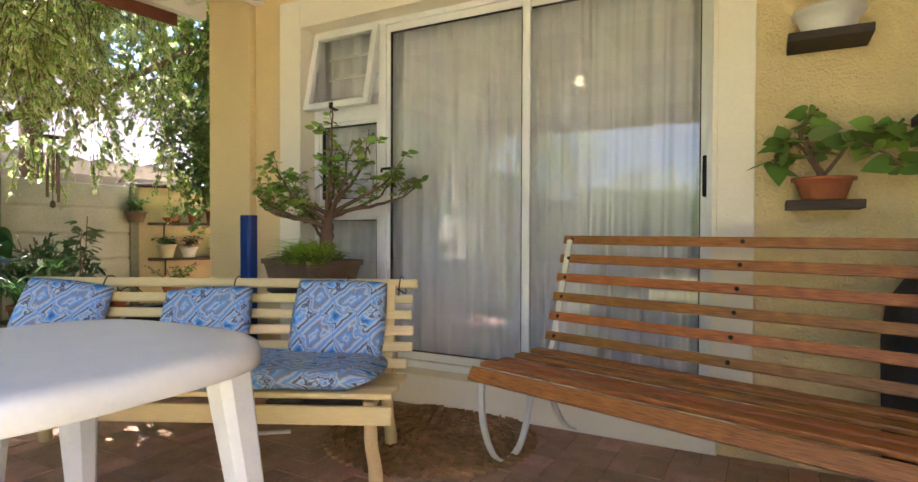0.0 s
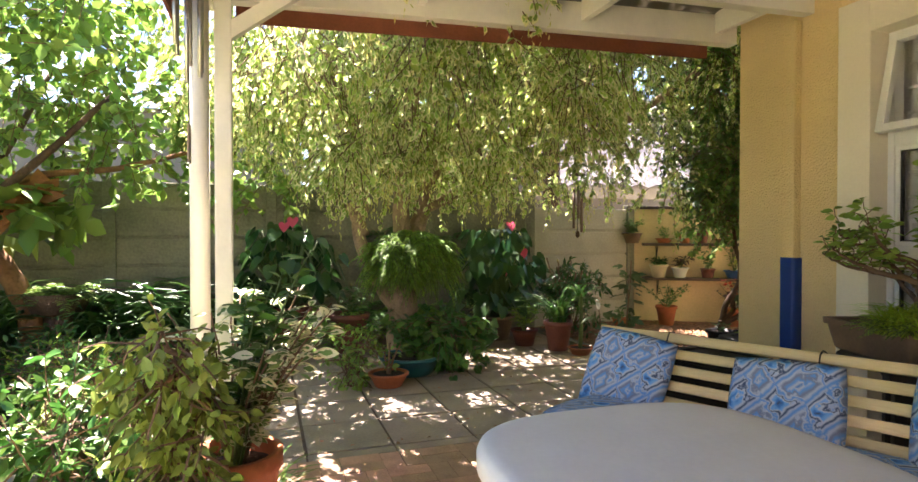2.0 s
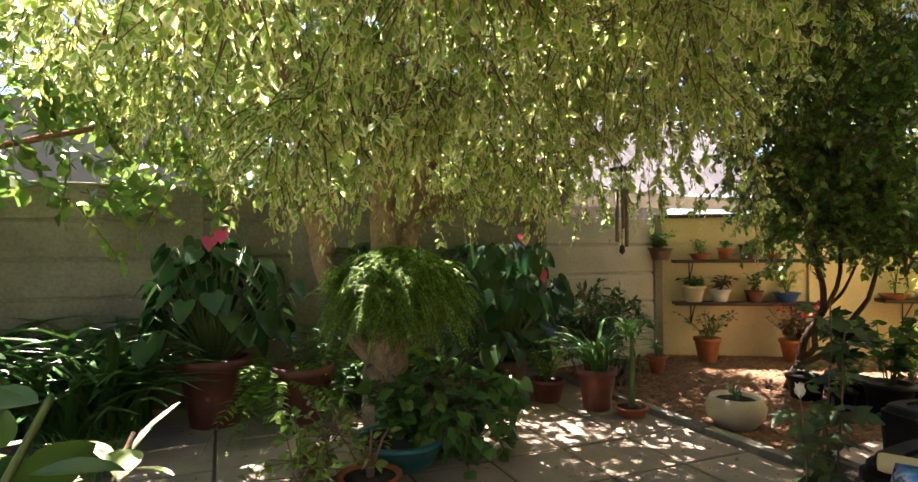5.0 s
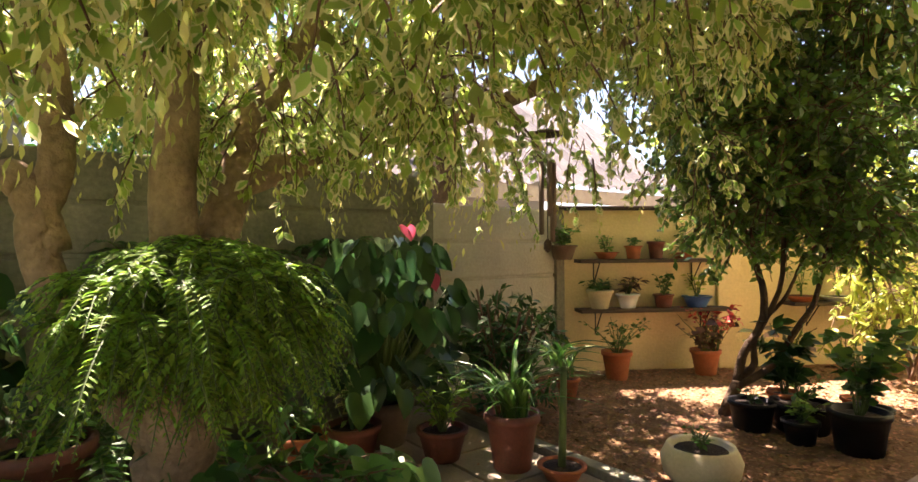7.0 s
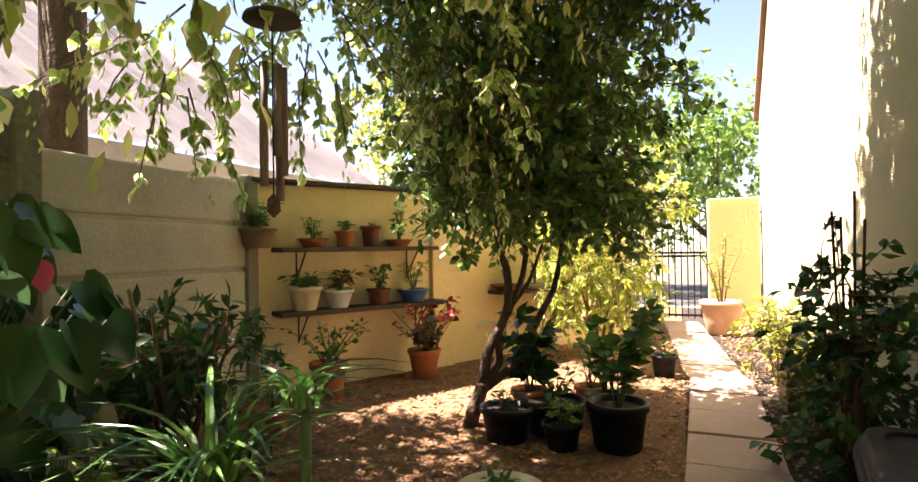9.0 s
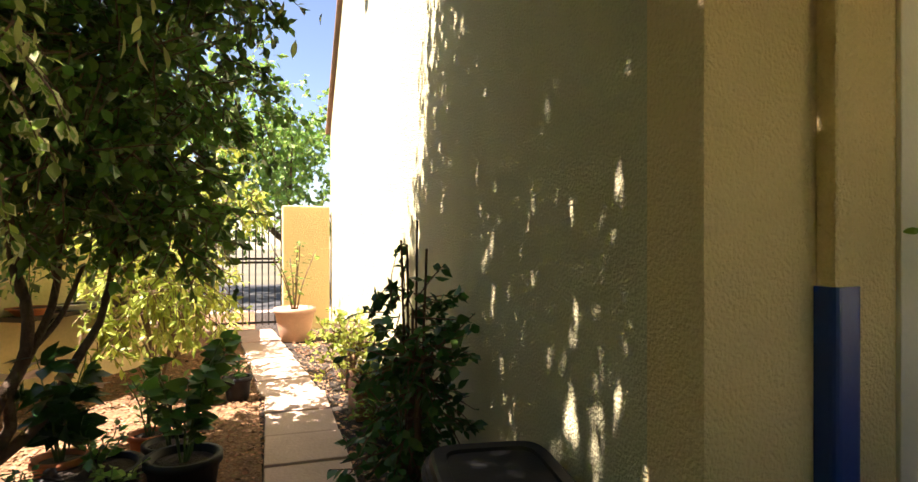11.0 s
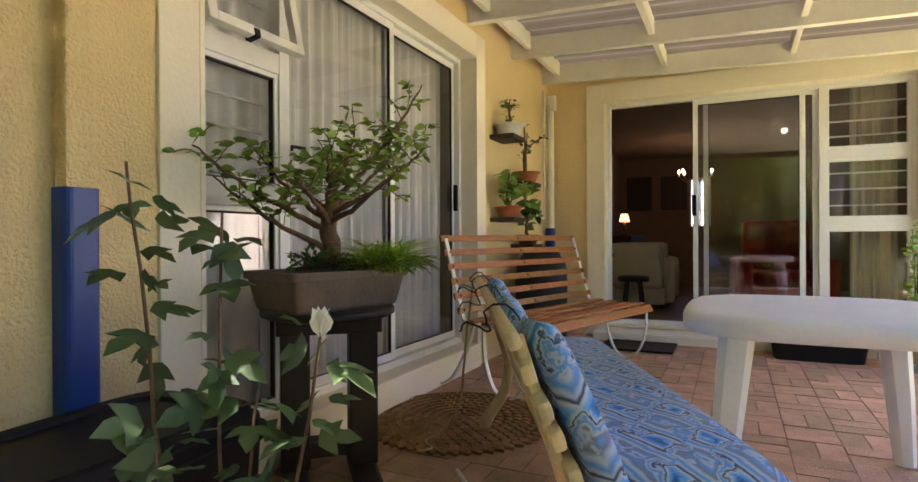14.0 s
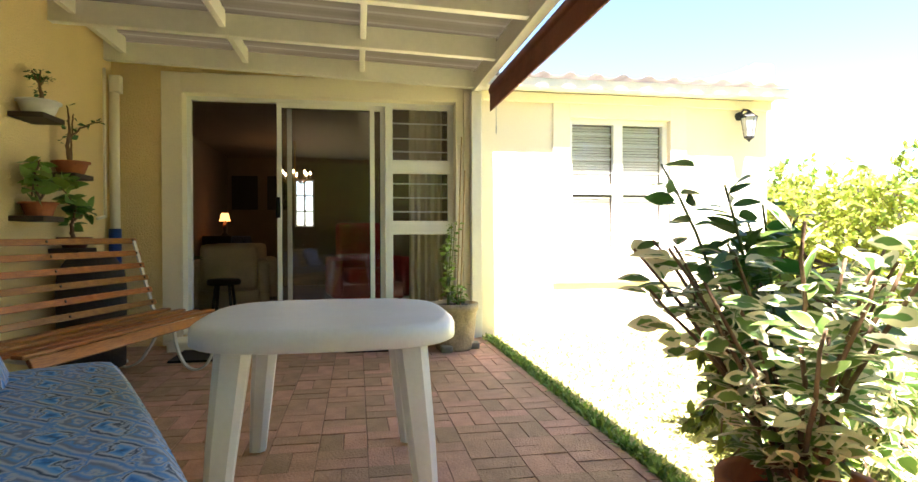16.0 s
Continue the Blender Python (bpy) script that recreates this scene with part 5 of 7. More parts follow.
def fan(*rz):
    """Places in the upright plane in which the stems spread."""
    return [(0.767 * r, 0.642 * r, z) for r, z in rz]


limbs2 = [(fan((0, -0.03), (0.05, 0.12), (0.10, 0.25)), 0.048, 0.040),
          (fan((0.10, 0.25), (0.14, 0.45), (0.255, 0.65), (0.28, 0.88), (0.23, 1.10), (0.21, 1.41), (0.26, 2.2)), 0.034, 0.016),
          (fan((0.12, 0.28), (0.21, 0.37), (0.21, 0.54), (0.31, 0.74), (0.40, 1.02), (0.42, 1.6)), 0.028, 0.014),
          (fan((0.08, 0.20), (0.325, 0.37), (0.495, 0.65), (0.61, 0.85), (0.70, 1.3)), 0.030, 0.014),
          (fan((0.30, 0.72), (0.42, 0.86), (0.52, 1.10)), 0.016, 0.009)]
rngc = random.Random(11)
cl2 = []
for k in range(140):
    a, q = rngc.uniform(0, 6.283), math.sqrt(rngc.uniform(0, 1))
    z = rngc.uniform(1.25, 4.5)
    w = 1.0 * (1 - abs(z - 2.7) / 2.9)
    cl2.append((0.3 + w * q * math.cos(a), 0.35 + w * q * math.sin(a), z, 0.30, 30))
tree("dark_tree", "small multi-stemmed tree with dense dark glossy leaves", T1, limbs2, cl2, 14, 0.2, 0.060, LEAF_OVAL, L_TREE, 5, 0.25, BARK2)


def bush(name, label, at, clumps, per, leaf, shape, lm, seed, droop=0.3, twig=0.18, category="shrub"):
    """A shrub: a few bent woody stems and leafy twigs."""
    rng = random.Random(seed)
    limbs = []
    for cx, cy, cz, rad, cnt in clumps[:7]:
        limbs.append(([(rng.uniform(-0.05, 0.05), rng.uniform(-0.05, 0.05), -0.02), (cx * 0.4, cy * 0.4, cz * 0.5), (cx, cy, cz)], 0.016, 0.006))
    t = tree(name, label, at, limbs, clumps, per, twig, leaf, shape, lm, seed, droop, BRANCH)
    t["category"] = category
    return t


def ball(seed, n, rx, ry, z0, z1, rad, cnt):
    r = random.Random(seed)
    out = []
    for _ in range(n):
        a, q = r.uniform(0, 6.283), math.sqrt(r.uniform(0, 1))
        out.append((rx * q * math.cos(a), ry * q * math.sin(a), r.uniform(z0, z1), rad, cnt))
    return out


# fern nest in the fork of the tree
fern = thing("nest_fern", "large round fern growing on the tree trunk", "fern", (-5.44, 0.98, 1.06))
for k in range(34):
    lev, a = k // 8, k * 0.785 + (k // 8) * 0.39
    ring_r, bz, cnt = ((0.12, 0.14, 34), (0.25, 0.08, 40), (0.30, -0.04, 40), (0.25, -0.14, 36), (0.05, 0.17, 40))[min(lev, 4)]
    fronds("frond", fern, (ring_r * 0.95 * math.cos(a), ring_r * math.sin(a), bz), cnt, 0.22, L_FERN, 60 + k, 0.85, 0.022, 0.09, "", -0.9, 18)


def anthurium(name, label, at, r, h, pm, height, n, seed, flowers, group="anthuriums", base=None):
    """A potted anthurium: long stalks with big drooping heart leaves and pink spathes."""
    rng = random.Random(seed)
    t = thing(name, label, "potted plant", at, 0, group)
    pot(t, r, h, pm)
    P, W, S = [], [], []
    for i in range(n):
        bm = bmesh.new()
        a, q = rng.uniform(0, 6.283), math.sqrt(rng.uniform(0.05, 1))
        z = h + height * rng.uniform(0.15, 1.0)
        rr = (0.56 if z < h + height * 0.7 else 0.36) * q
        tip = Vector((rr * math.cos(a), rr * math.sin(a), z))
        tube(bm, [(0.03 * math.cos(a), 0.03 * math.sin(a), h * 0.85), tip * 0.5 + Vector((0, 0, h * 0.5)), tip], 0.005, 5)
        part("stalk", bm, STEMG, t, "", True)
        P.append(tuple(tip))
        W.append((math.cos(a) * 0.7 + rng.uniform(-.3, .3), math.sin(a) * 0.7 + rng.uniform(-.3, .3), -rng.uniform(0.5, 1.3)))
        S.append(rng.uniform(0.12, 0.21))
    leaf_part("leaves", t, P, W, S, LEAF_HEART, L_HEART, np.random.default_rng(seed), 0.3)
    for fx, fy, fz in flowers:
        bm = bmesh.new()
        tube(bm, [(0, 0, h * 0.85), (fx * 0.5, fy * 0.5, fz * 0.6), (fx, fy, fz)], 0.004, 5)
        s = part("flower_stalk", bm, STEMG, t)
        leaf_part("spathe", s, [(fx, fy, fz)], [(0.75, -0.1, -0.75)], [0.125], LEAF_HEART, L_PINK, np.random.default_rng(1), 0.0, "pink heart-shaped spathe")
        bm = bmesh.new()
        tube(bm, [(fx + 0.01, fy, fz), (fx + 0.06, fy, fz + 0.03)], (0.007, 0.004), 6)
        part("spadix", bm, L_LIME, s)
    return t


anthurium("anthurium", "tall anthurium with pink flowers in a big dark red pot", (-6.6, -0.05, 0), 0.24, 0.48, DARKTERRA, 0.85, 125, 21, ((0.10, -0.03, 1.34), (0.16, 0.05, 1.39)))
anthurium("anthurium", "broad dark anthurium with pink flowers beside the wall", (-6.60, 2.30, 0), 0.20, 0.28, BROWNPOT, 1.0, 200, 22, ((0.12, 0.10, 1.08), (0.20, 0.24, 1.05), (0.06, 0.15, 1.36), (0.22, 0.0, 0.85)))

# potted plants along the paving
potted("terracotta_bonsai", "little bent tree in a shallow terracotta dish", (-4.95, 0.68, 0), 0.155, 0.11, TERRA, 3, 0.30, 0.12, 9, 0.06, LEAF_OVAL, L_LIGHT, 31, stemmat=BRANCH, stem_r=0.014)
potted("teal_pot_plant", "bushy heart-leaved plant in a teal glazed bowl", (-5.32, 0.95, 0), 0.27, 0.16, TEALPOT, 16, 0.38, 0.30, 12, 0.075, LEAF_HEART, L_MID, 32, droop=0.5)
bush("ivy_bush", "low green leafy plant at the foot of the tree", (-5.25, 1.32, 0), ball(33, 13, 0.26, 0.28, 0.10, 0.42, 0.14, 11), 8, 0.075, LEAF_HEART, L_MID, 33, 0.5, category="plant")
bush("clump_plant", "light green clump of leaves beside the terracotta dish", (-5.05, 0.40, 0), ball(34, 7, 0.13, 0.13, 0.10, 0.34, 0.10, 9), 8, 0.055, LEAF_OVAL, L_LIGHT, 34, 0.2, category="plant")
potted("pot_plant", "leafy plant in a small terracotta pot", (-6.42, 1.72, 0), 0.13, 0.22, TERRA, 10, 0.22, 0.18, 9, 0.06, LEAF_OVAL, L_MID, 35)
potted("pot_plant", "white-flowered plant in a dark pot", (-6.35, 1.98, 0), 0.15, 0.24, DARKTERRA, 9, 0.3, 0.15, 8, 0.06, LEAF_OVAL, L_VSHRUB, 36)
g = thing("spider_plant", "green strap-leaved plant in a brown pot", "potted plant", (-5.80, 2.68, 0), 0, "potted plants")
pot(g, 0.145, 0.31, DARKTERRA)
strap_leaves("leaves", g, (0, 0, 0.27), 60, 0.62, 0.013, L_MID, 41, 1.15, "", 0.07)
g = thing("orchid_pot", "bare-stemmed plant in a shallow terracotta dish", "potted plant", (-5.53, 2.79, 0), 0, "potted plants")
pot(g, 0.12, 0.075, TERRA)
bm = bmesh.new()
tube(bm, [(0, 0, 0.05), (0.0, 0.01, 0.3), (0.02, 0.0, 0.62)], (0.022, 0.02, 0.016), 8)
part("cane", bm, STEMG, g, "", True)
strap_leaves("leaves", g, (0.02, 0, 0.6), 22, 0.42, 0.012, L_MID, 42, 0.75)
bush("tall_seed_plant", "tall dark green plant with seed spikes by the wall", (-6.55, 3.25, 0), ball(43, 16, 0.27, 0.26, 0.2, 0.72, 0.14, 11), 9, 0.10, LEAF_LONG, L_DARK, 43, 0.1, category="plant")
sp_ = thing("seed_spikes", "upright brown seed spikes above the dark plant", "plant", (-6.5, 3.2, 0))
for k in range(9):
    bm = bmesh.new()
    a = rngc.uniform(0, 6.28)
    x, y = 0.22 * math.cos(a), 0.22 * math.sin(a)
    tube(bm, [(x * 0.2, y * 0.2, 0), (x * 0.7, y * 0.7, 0.55), (x * 1.2, y * 1.2, 0.86 + rngc.uniform(-.1, .1))], (0.004, 0.004, 0.009), 6)
    part("spike", bm, BRANCH, sp_, "", True)
potted("low_pot_plant", "grassy plant in a dark pot", (-6.15, 2.45, 0), 0.14, 0.18, DARKTERRA, 22, 0.32, 0.20, 9, 0.07, LEAF_LONG, L_FERN, 44)
potted("wall_pot_plant", "spreading small-leaved shrub in a terracotta pot", ylocal(0.45, 0.38, 0), 0.13, 0.26, TERRA, 12, 0.32, 0.34, 14, 0.05, LEAF_OVAL, L_MID, 45, droop=0.0)
potted("red_flower_plant", "red-flowering begonia in a terracotta pot", ylocal(1.35, 0.30, 0), 0.13, 0.24, TERRA, 10, 0.34, 0.28, 7, 0.075, LEAF_HEART, L_BRONZE, 46)
fl = thing("red_flowers", "sprays of red flowers over the terracotta pot", "flowers", ylocal(1.42, 0.34, 0.0))
leafy(fl, stems(fl, (0, 0, 0.22), 12, 0.42, 0.36, 47, STEMG, 0.004), 10, 0.045, LEAF_HEART, L_RED, 47, 0.3, 0.55, 0.05, "bloom_mass")["kind"] = "stuff"
potted("striped_pot", "small plant in a white-banded terracotta pot", (-6.62, 4.0, 0), 0.09, 0.17, TERRA, 5, 0.15, 0.08, 7, 0.05, LEAF_OVAL, L_MID, 48)

# round cream bowl on the mulch
bl = thing("round_planter", "round cream glazed planter with a small plant", "planter", (-5.035, 3.283, 0))
part("bowl", lathe([(0.002, 0.17), (0.125, 0.175), (0.145, 0.20), (0.165, 0.212), (0.172, 0.20), (0.20, 0.14), (0.185, 0.07), (0.13, 0.01), (0.12, 0.0), (0.002, 0.0)], 32), CREAMPOT, bl, "", True)
part("soil", lathe([(0.001, 0.19), (0.13, 0.185), (0.14, 0.175), (0.001, 0.17)], 16), SOIL, bl)
leafy(bl, stems(bl, (0, 0, 0.18), 8, 0.11, 0.09, 51), 5, 0.035, LEAF_OVAL, L_MID, 51)

# cluster of black nursery pots
for k, (x, y, r, h, ht, sp, n, per, sz, shp, lm, lab, pm) in enumerate((
        (-4.74, 4.46, 0.155, 0.25, 0.52, 0.30, 9, 22, 0.07, LEAF_HEART, L_MID, "heart-leaved shrub in a black nursery pot", BLACK),
        (-5.02, 4.36, 0.10, 0.14, 0.14, 0.14, 7, 8, 0.06, LEAF_OVAL, L_LIGHT, "light green seedling in a black nursery pot", BLACK),
        (-5.12, 4.62, 0.19, 0.19, 0.18, 0.14, 6, 8, 0.06, LEAF_OVAL, L_MID, "wide black nursery pot with a small plant", BLACK),
        (-5.34, 4.40, 0.14, 0.19, 0.10, 0.10, 5, 6, 0.05, LEAF_OVAL, L_DARK, "black nursery pot with a low plant", BLACK),
        (-5.30, 4.78, 0.11, 0.20, 0.50, 0.24, 6, 9, 0.16, LEAF_LOBE, L_HEART, "big-leaved plant in a terracotta pot", TERRA),
        (-4.85, 4.95, 0.13, 0.16, 0.42, 0.2, 6, 12, 0.06, LEAF_OVAL, L_MID, "green plant in a black nursery pot", BLACK),
        (-4.98, 5.15, 0.10, 0.16, 0.35, 0.2, 5, 12, 0.06, LEAF_OVAL, L_LIGHT, "green plant in a small terracotta pot", TERRA),
        (-4.55, 6.3, 0.10, 0.18, 0.15, 0.1, 5, 8, 0.05, LEAF_OVAL, L_MID, "small plant in a black pot beside the path", BLACK))):
    potted("nursery_pot", lab, (x, y, 0), r, h, pm, n, ht, sp, per, sz, shp, lm, 70 + k, "nursery pots", 0.8, 0.2)
bush("lime_shrub", "tall lime-leaved shrub in sun beside the path", (-5.15, 6.9, 0), ball(81, 34, 0.55, 0.7, 0.45, 1.95, 0.26, 16), 10, 0.085, LEAF_LONG, L_LIME, 81, 0.5)
bush("lime_shrub", "lime-leaved shrub in sun by the gate", (-5.2, 8.3, 0), ball(82, 22, 0.5, 0.7, 0.4, 1.7, 0.26, 14), 9, 0.085, LEAF_LONG, L_LIME, 82, 0.5)
bush("side_shrub", "dark upright shrub in a pot against the house wall", (-3.71, 4.32, 0), ball(83, 22, 0.11, 0.15, 0.12, 1.04, 0.13, 8), 8, 0.068, LEAF_OVAL, L_DARK, 83, 0.2)
st = thing("plant_stake", "thin bamboo stakes in the dark shrub", "stakes", (-3.71, 4.32, 0))
for x, y, h in ((0.06, 0.12, 1.32), (-0.08, -0.1, 1.22), (0.03, -0.15, 1.18), (-0.02, 0.02, 1.2)):
    bm = bmesh.new()
    tube(bm, [(x * 0.4, y * 0.4, 0), (x, y, h)], 0.006, 6)
    part("stake", bm, BARK2, st)
bx = thing("timber_planter", "square brown timber planter with grassy plants", "planter", (-3.62, 5.62, 0))
for a in range(4):
    p = part("board", cube(-0.17, 0.17, -0.17, -0.15, 0, 0.28, 0.004), wood_mat("planter_board", (0.26, 0.13, 0.06), (0.16, 0.08, 0.04), 0, 0.7) if a == 0 else bpy.data.materials["planter_board"], bx)
    p.matrix_local = pose(0, 0, 0, 0, 0, 90 * a)
part("soil", cube(-0.15, 0.15, -0.15, 0.15, 0.02, 0.24), SOIL, bx)
strap_leaves("leaves", bx, (0, 0, 0.22), 40, 0.3, 0.008, L_LIME, 84, 1.2, "", 0.1)
bush("yellow_shrub", "sunlit lime-green clipped shrub by the wall", (-3.68, 6.35, 0), ball(85, 12, 0.16, 0.2, 0.2, 0.55, 0.13, 14), 8, 0.05, LEAF_OVAL, L_LIME, 85, 0.0, 0.1)
potted("big_pot_tree", "leafy sapling in a large pale terracotta pot by the gate", (-3.95, 8.9, 0), 0.24, 0.40, mat("pale_terracotta", (0.55, 0.33, 0.22), 0.85, vary=0.12, bump=0.1), 6, 0.85, 0.38, 22, 0.085, LEAF_LONG, L_LIGHT, 86, stemmat=BRANCH, stem_r=0.012)
bush("green_tuft", "small bright green shrub at the foot of the wall", (-3.66, 5.15, 0), ball(87, 8, 0.16, 0.18, 0.08, 0.3, 0.1, 12), 8, 0.04, LEAF_LONG, L_LIGHT, 87, 0.0, 0.1)

# side path of slabs
pth = thing("side_path", "pinkish concrete slab path beside the house", "path", (0, 0, 0))
pth["kind"] = "structure"
PATHSLAB = mat("pink_slab", (0.50, 0.36, 0.28), 0.9, vary=0.1, scale=4, fine=50, bump=0.25, objrand=0.08)
y = 3.3
k = 0
while y < 9.6:
    off = 0.10 * math.sin(0.5 * (y - 4.0)) if y < 6 else 0.10 - 0.12 * (y - 6)
    l_ = 0.50
    s = part("slab", cube(-0.225, 0.225, 0, l_ - 0.02, -0.05, 0.02 + 0.006 * (k % 2), 0.008), PATHSLAB, pth)
    s.matrix_local = pose(-4.19 + off * 0.6, y, 0, 0, 0, -2 if y < 6 else 6)
    y += l_
    k += 1

# gate, pillar and what lies beyond
structure("gate_pillar", cube(-4.05, -3.42, 9.78, 10.05, -0.05, 1.70, 0.02), YELLOW, "yellow plastered gate pillar", "pillar")
gate = thing("metal_gate", "black wrought-iron garden gate with arched top", "gate", (-5.08, 9.9, 0))
for k in range(13):
    x = 0.02 + k * 0.083
    h = 1.52 + 0.10 * math.sin(math.pi * k / 12)
    bm = bmesh.new()
    tube(bm, [(x, 0, 0.06), (x, 0, h)], 0.009, 6)
    part("bar", bm, DARKMETAL, gate)
for z in (0.10, 0.92, 0.97):
    part("rail", cube(0.0, 1.02, -0.012, 0.012, z - 0.015, z + 0.015, 0.003), DARKMETAL, gate)
bm = bmesh.new()
tube(bm, [(0.02 + 0.996 * k / 12, 0, 1.52 + 0.10 * math.sin(math.pi * k / 12)) for k in range(13)], 0.014, 6)
part("top_rail", bm, DARKMETAL, gate)
structure("wall_street", cube(-5.28, -5.10, 8.5, 10.0, -0.05, 1.50), GARDEN_YELLOW, "yellow plastered wall running to the gate", "wall")
structure("road", cube(-40, 40, 12.5, 19.0, -0.07, -0.04), ASPHALT, "grey street beyond the gate", "road")
structure("pavement_front", cube(-9, 2, 9.6, 12.5, -0.07, -0.03), PATHSLAB, "paved apron beyond the gate", "pavement")

# neighbours
bm = bmesh.new()
box(bm, -14.0, -12.6, -5.5, 0.4, -0.05, 3.62)
nb = thing("neighbour_house", "pale neighbouring house with a tiled roof", "house", (0, 0, 0))
part("wall", bm, NEIGHBOUR, nb)
def roof_tiles(parent, x0, x1, y0, y1, z0, z1, n, m):
    bm = bmesh.new()
    for k in range(n):
        a, b = k / n, (k + 1) / n
        xa, xb, za, zb = x0 + (x1 - x0) * a, x0 + (x1 - x0) * b, z0 + (z1 - z0) * a, z0 + (z1 - z0) * b
        cols = int(abs(y1 - y0) / 0.3)
        for c in range(cols):
            ya, yb = y0 + (y1 - y0) * c / cols, y0 + (y1 - y0) * (c + 0.96) / cols
            q = [bm.verts.new(p) for p in ((xa, ya, za + 0.05), (xb, ya, zb), (xb, (ya + yb) / 2, zb + 0.05), (xa, (ya + yb) / 2, za + 0.1), (xb, yb, zb), (xa, yb, za + 0.05))]
            bm.faces.new((q[0], q[1], q[2], q[3]))
            bm.faces.new((q[3], q[2], q[4], q[5]))
    return part("roof", bm, m, parent)
roof_tiles(nb, -12.2, -15.5, -6.0, 0.6, 3.55, 5.3, 14, mat("weathered_grey_tile", (0.36, 0.325, 0.31), 0.9, vary=0.15, scale=2, bump=0.2, island=0.15))
part("window", cube(-12.605, -12.55, -0.68, -0.46, 3.35, 3.57, 0.01), mat("vent_grey", (0.25, 0.26, 0.28), 0.6), nb)
cpt = thing("carport", "white-posted carport with a grey corrugated roof", "carport", (0, 0, 0))
bm = bmesh.new()
n = 60
rows = []
for k in range(n + 1):
    y = 3.6 + 6.0 * k / n
    z = 0.03 * math.cos(k * math.pi / 2.0)
    rows.append((bm.verts.new((-9.0, y, 2.08 + z)), bm.verts.new((-12.6, y, 4.6 + z))))
for p, q in zip(rows, rows[1:]):
    bm.faces.new((p[0], p[1], q[1], q[0]))
bmesh.ops.solidify(bm, geom=bm.faces[:], thickness=0.02)
part("roof", bm, CARROOF, cpt)
part("fascia", cube(-9.02, -8.97, 3.6, 9.6, 1.84, 2.04), mat("grey_board", (0.34, 0.33, 0.31), 0.8), cpt)
for y in (3.75, 9.4):
    bm = bmesh.new()
    tube(bm, [(-9.1, y, 0), (-9.1, y, 2.06)], 0.06, 10)
    part("post", bm, WHITE, cpt, "", True)
structure("wall_neighbour_low", cube(-13.2, -13.0, 3.0, 10.0, -0.05, 2.9), NEIGHBOUR, "pale wall of the neighbouring plot", "wall")
nb2 = thing("neighbour_house", "neighbouring house with a pale tiled roof beyond the lawn", "house", (0, 0, 0))
part("wall", cube(10.0, 16.0, -10.0, -4.6, -0.05, 2.3), mat("pink_plaster", (0.62, 0.46, 0.38), 0.9, vary=0.06), nb2)
roof_tiles(nb2, 9.4, 13.5, -11.0, -3.9, 2.25, 4.0, 12, mat("pale_roof_tile", (0.62, 0.52, 0.38), 0.85, vary=0.12, island=0.12))


# ---- plants by the patio edge ----
vp = thing("variegated_shrub", "white-and-green variegated shrub in a tall terracotta pot", "potted plant", (-2.66, -0.38, 0))
pot(vp, 0.17, 0.42, TERRA)
lines = stems(vp, (0, 0, 0.36), 20, 0.62, 0.36, 201, BRANCH, 0.008, "stem", (-0.04, 0.14))
leafy(vp, lines, 30, 0.070, LEAF_FINE, L_VWHITE, 201, 0.15, 0.2, 0.05)
lines = stems(vp, (0.05, 0.0, 0.36), 7, 0.76, 0.12, 202, STEMG, 0.007, "tall_stem", (0.08, 0.22))
leafy(vp, lines, 30, 0.07, LEAF_FINE, L_MID, 202, 0.1, 0.35, 0.02, "tall_leaves")
for k, (x, y, z0, z1, rx, lm, lab, sz) in enumerate((
        (-2.40, -0.53, 0.12, 0.86, 0.10, L_YLEAF, "yellow-green leafy shrub at the patio edge", 0.052),
        (-3.0, -0.92, 0.08, 0.50, 0.22, L_MID, "bushy green shrub beside the post", 0.062),
        (-1.62, -1.38, 0.1, 0.62, 0.30, L_VWHITE, "white-margined variegated shrub beside the lawn", 0.092),
        (-3.75, -1.15, 0.05, 0.40, 0.20, L_VSHRUB, "low cream-flecked plant at the paving edge", 0.05),
        (-4.75, -1.35, 0.05, 0.36, 0.26, L_MID, "low bushy green plant in the bed", 0.045),
        (-5.2, -1.6, 0.05, 0.30, 0.34, L_FERN, "low leafy ground cover in the bed", 0.042),
        (-5.0, -2.35, 0.05, 0.34, 0.34, L_MID, "bushy green plant in the bed", 0.05),
        (-5.6, -1.9, 0.05, 0.32, 0.33, L_DARK, "dark green plant in the bed", 0.055),
        (-5.6, -2.9, 0.05, 0.45, 0.45, L_DARK, "dark green plant in the bed", 0.07))):
    bush("bed_shrub", lab, (x, y, 0), ball(210 + k, 22, rx, rx * 0.85, z0, z1, 0.18 if rx > 0.2 else 0.11, 13), 9, sz, LEAF_FINE, lm, 210 + k, 0.6 if k == 0 else 0.25, 0.18 if rx > 0.2 else 0.12)
gr = thing("grass_tuft", "tuft of striped strap leaves at the paving edge", "plant", (-3.15, -0.25, 0))
strap_leaves("leaves", gr, (0, 0, 0), 40, 0.32, 0.008, L_VSHRUB, 221, 1.0, "", 0.06)
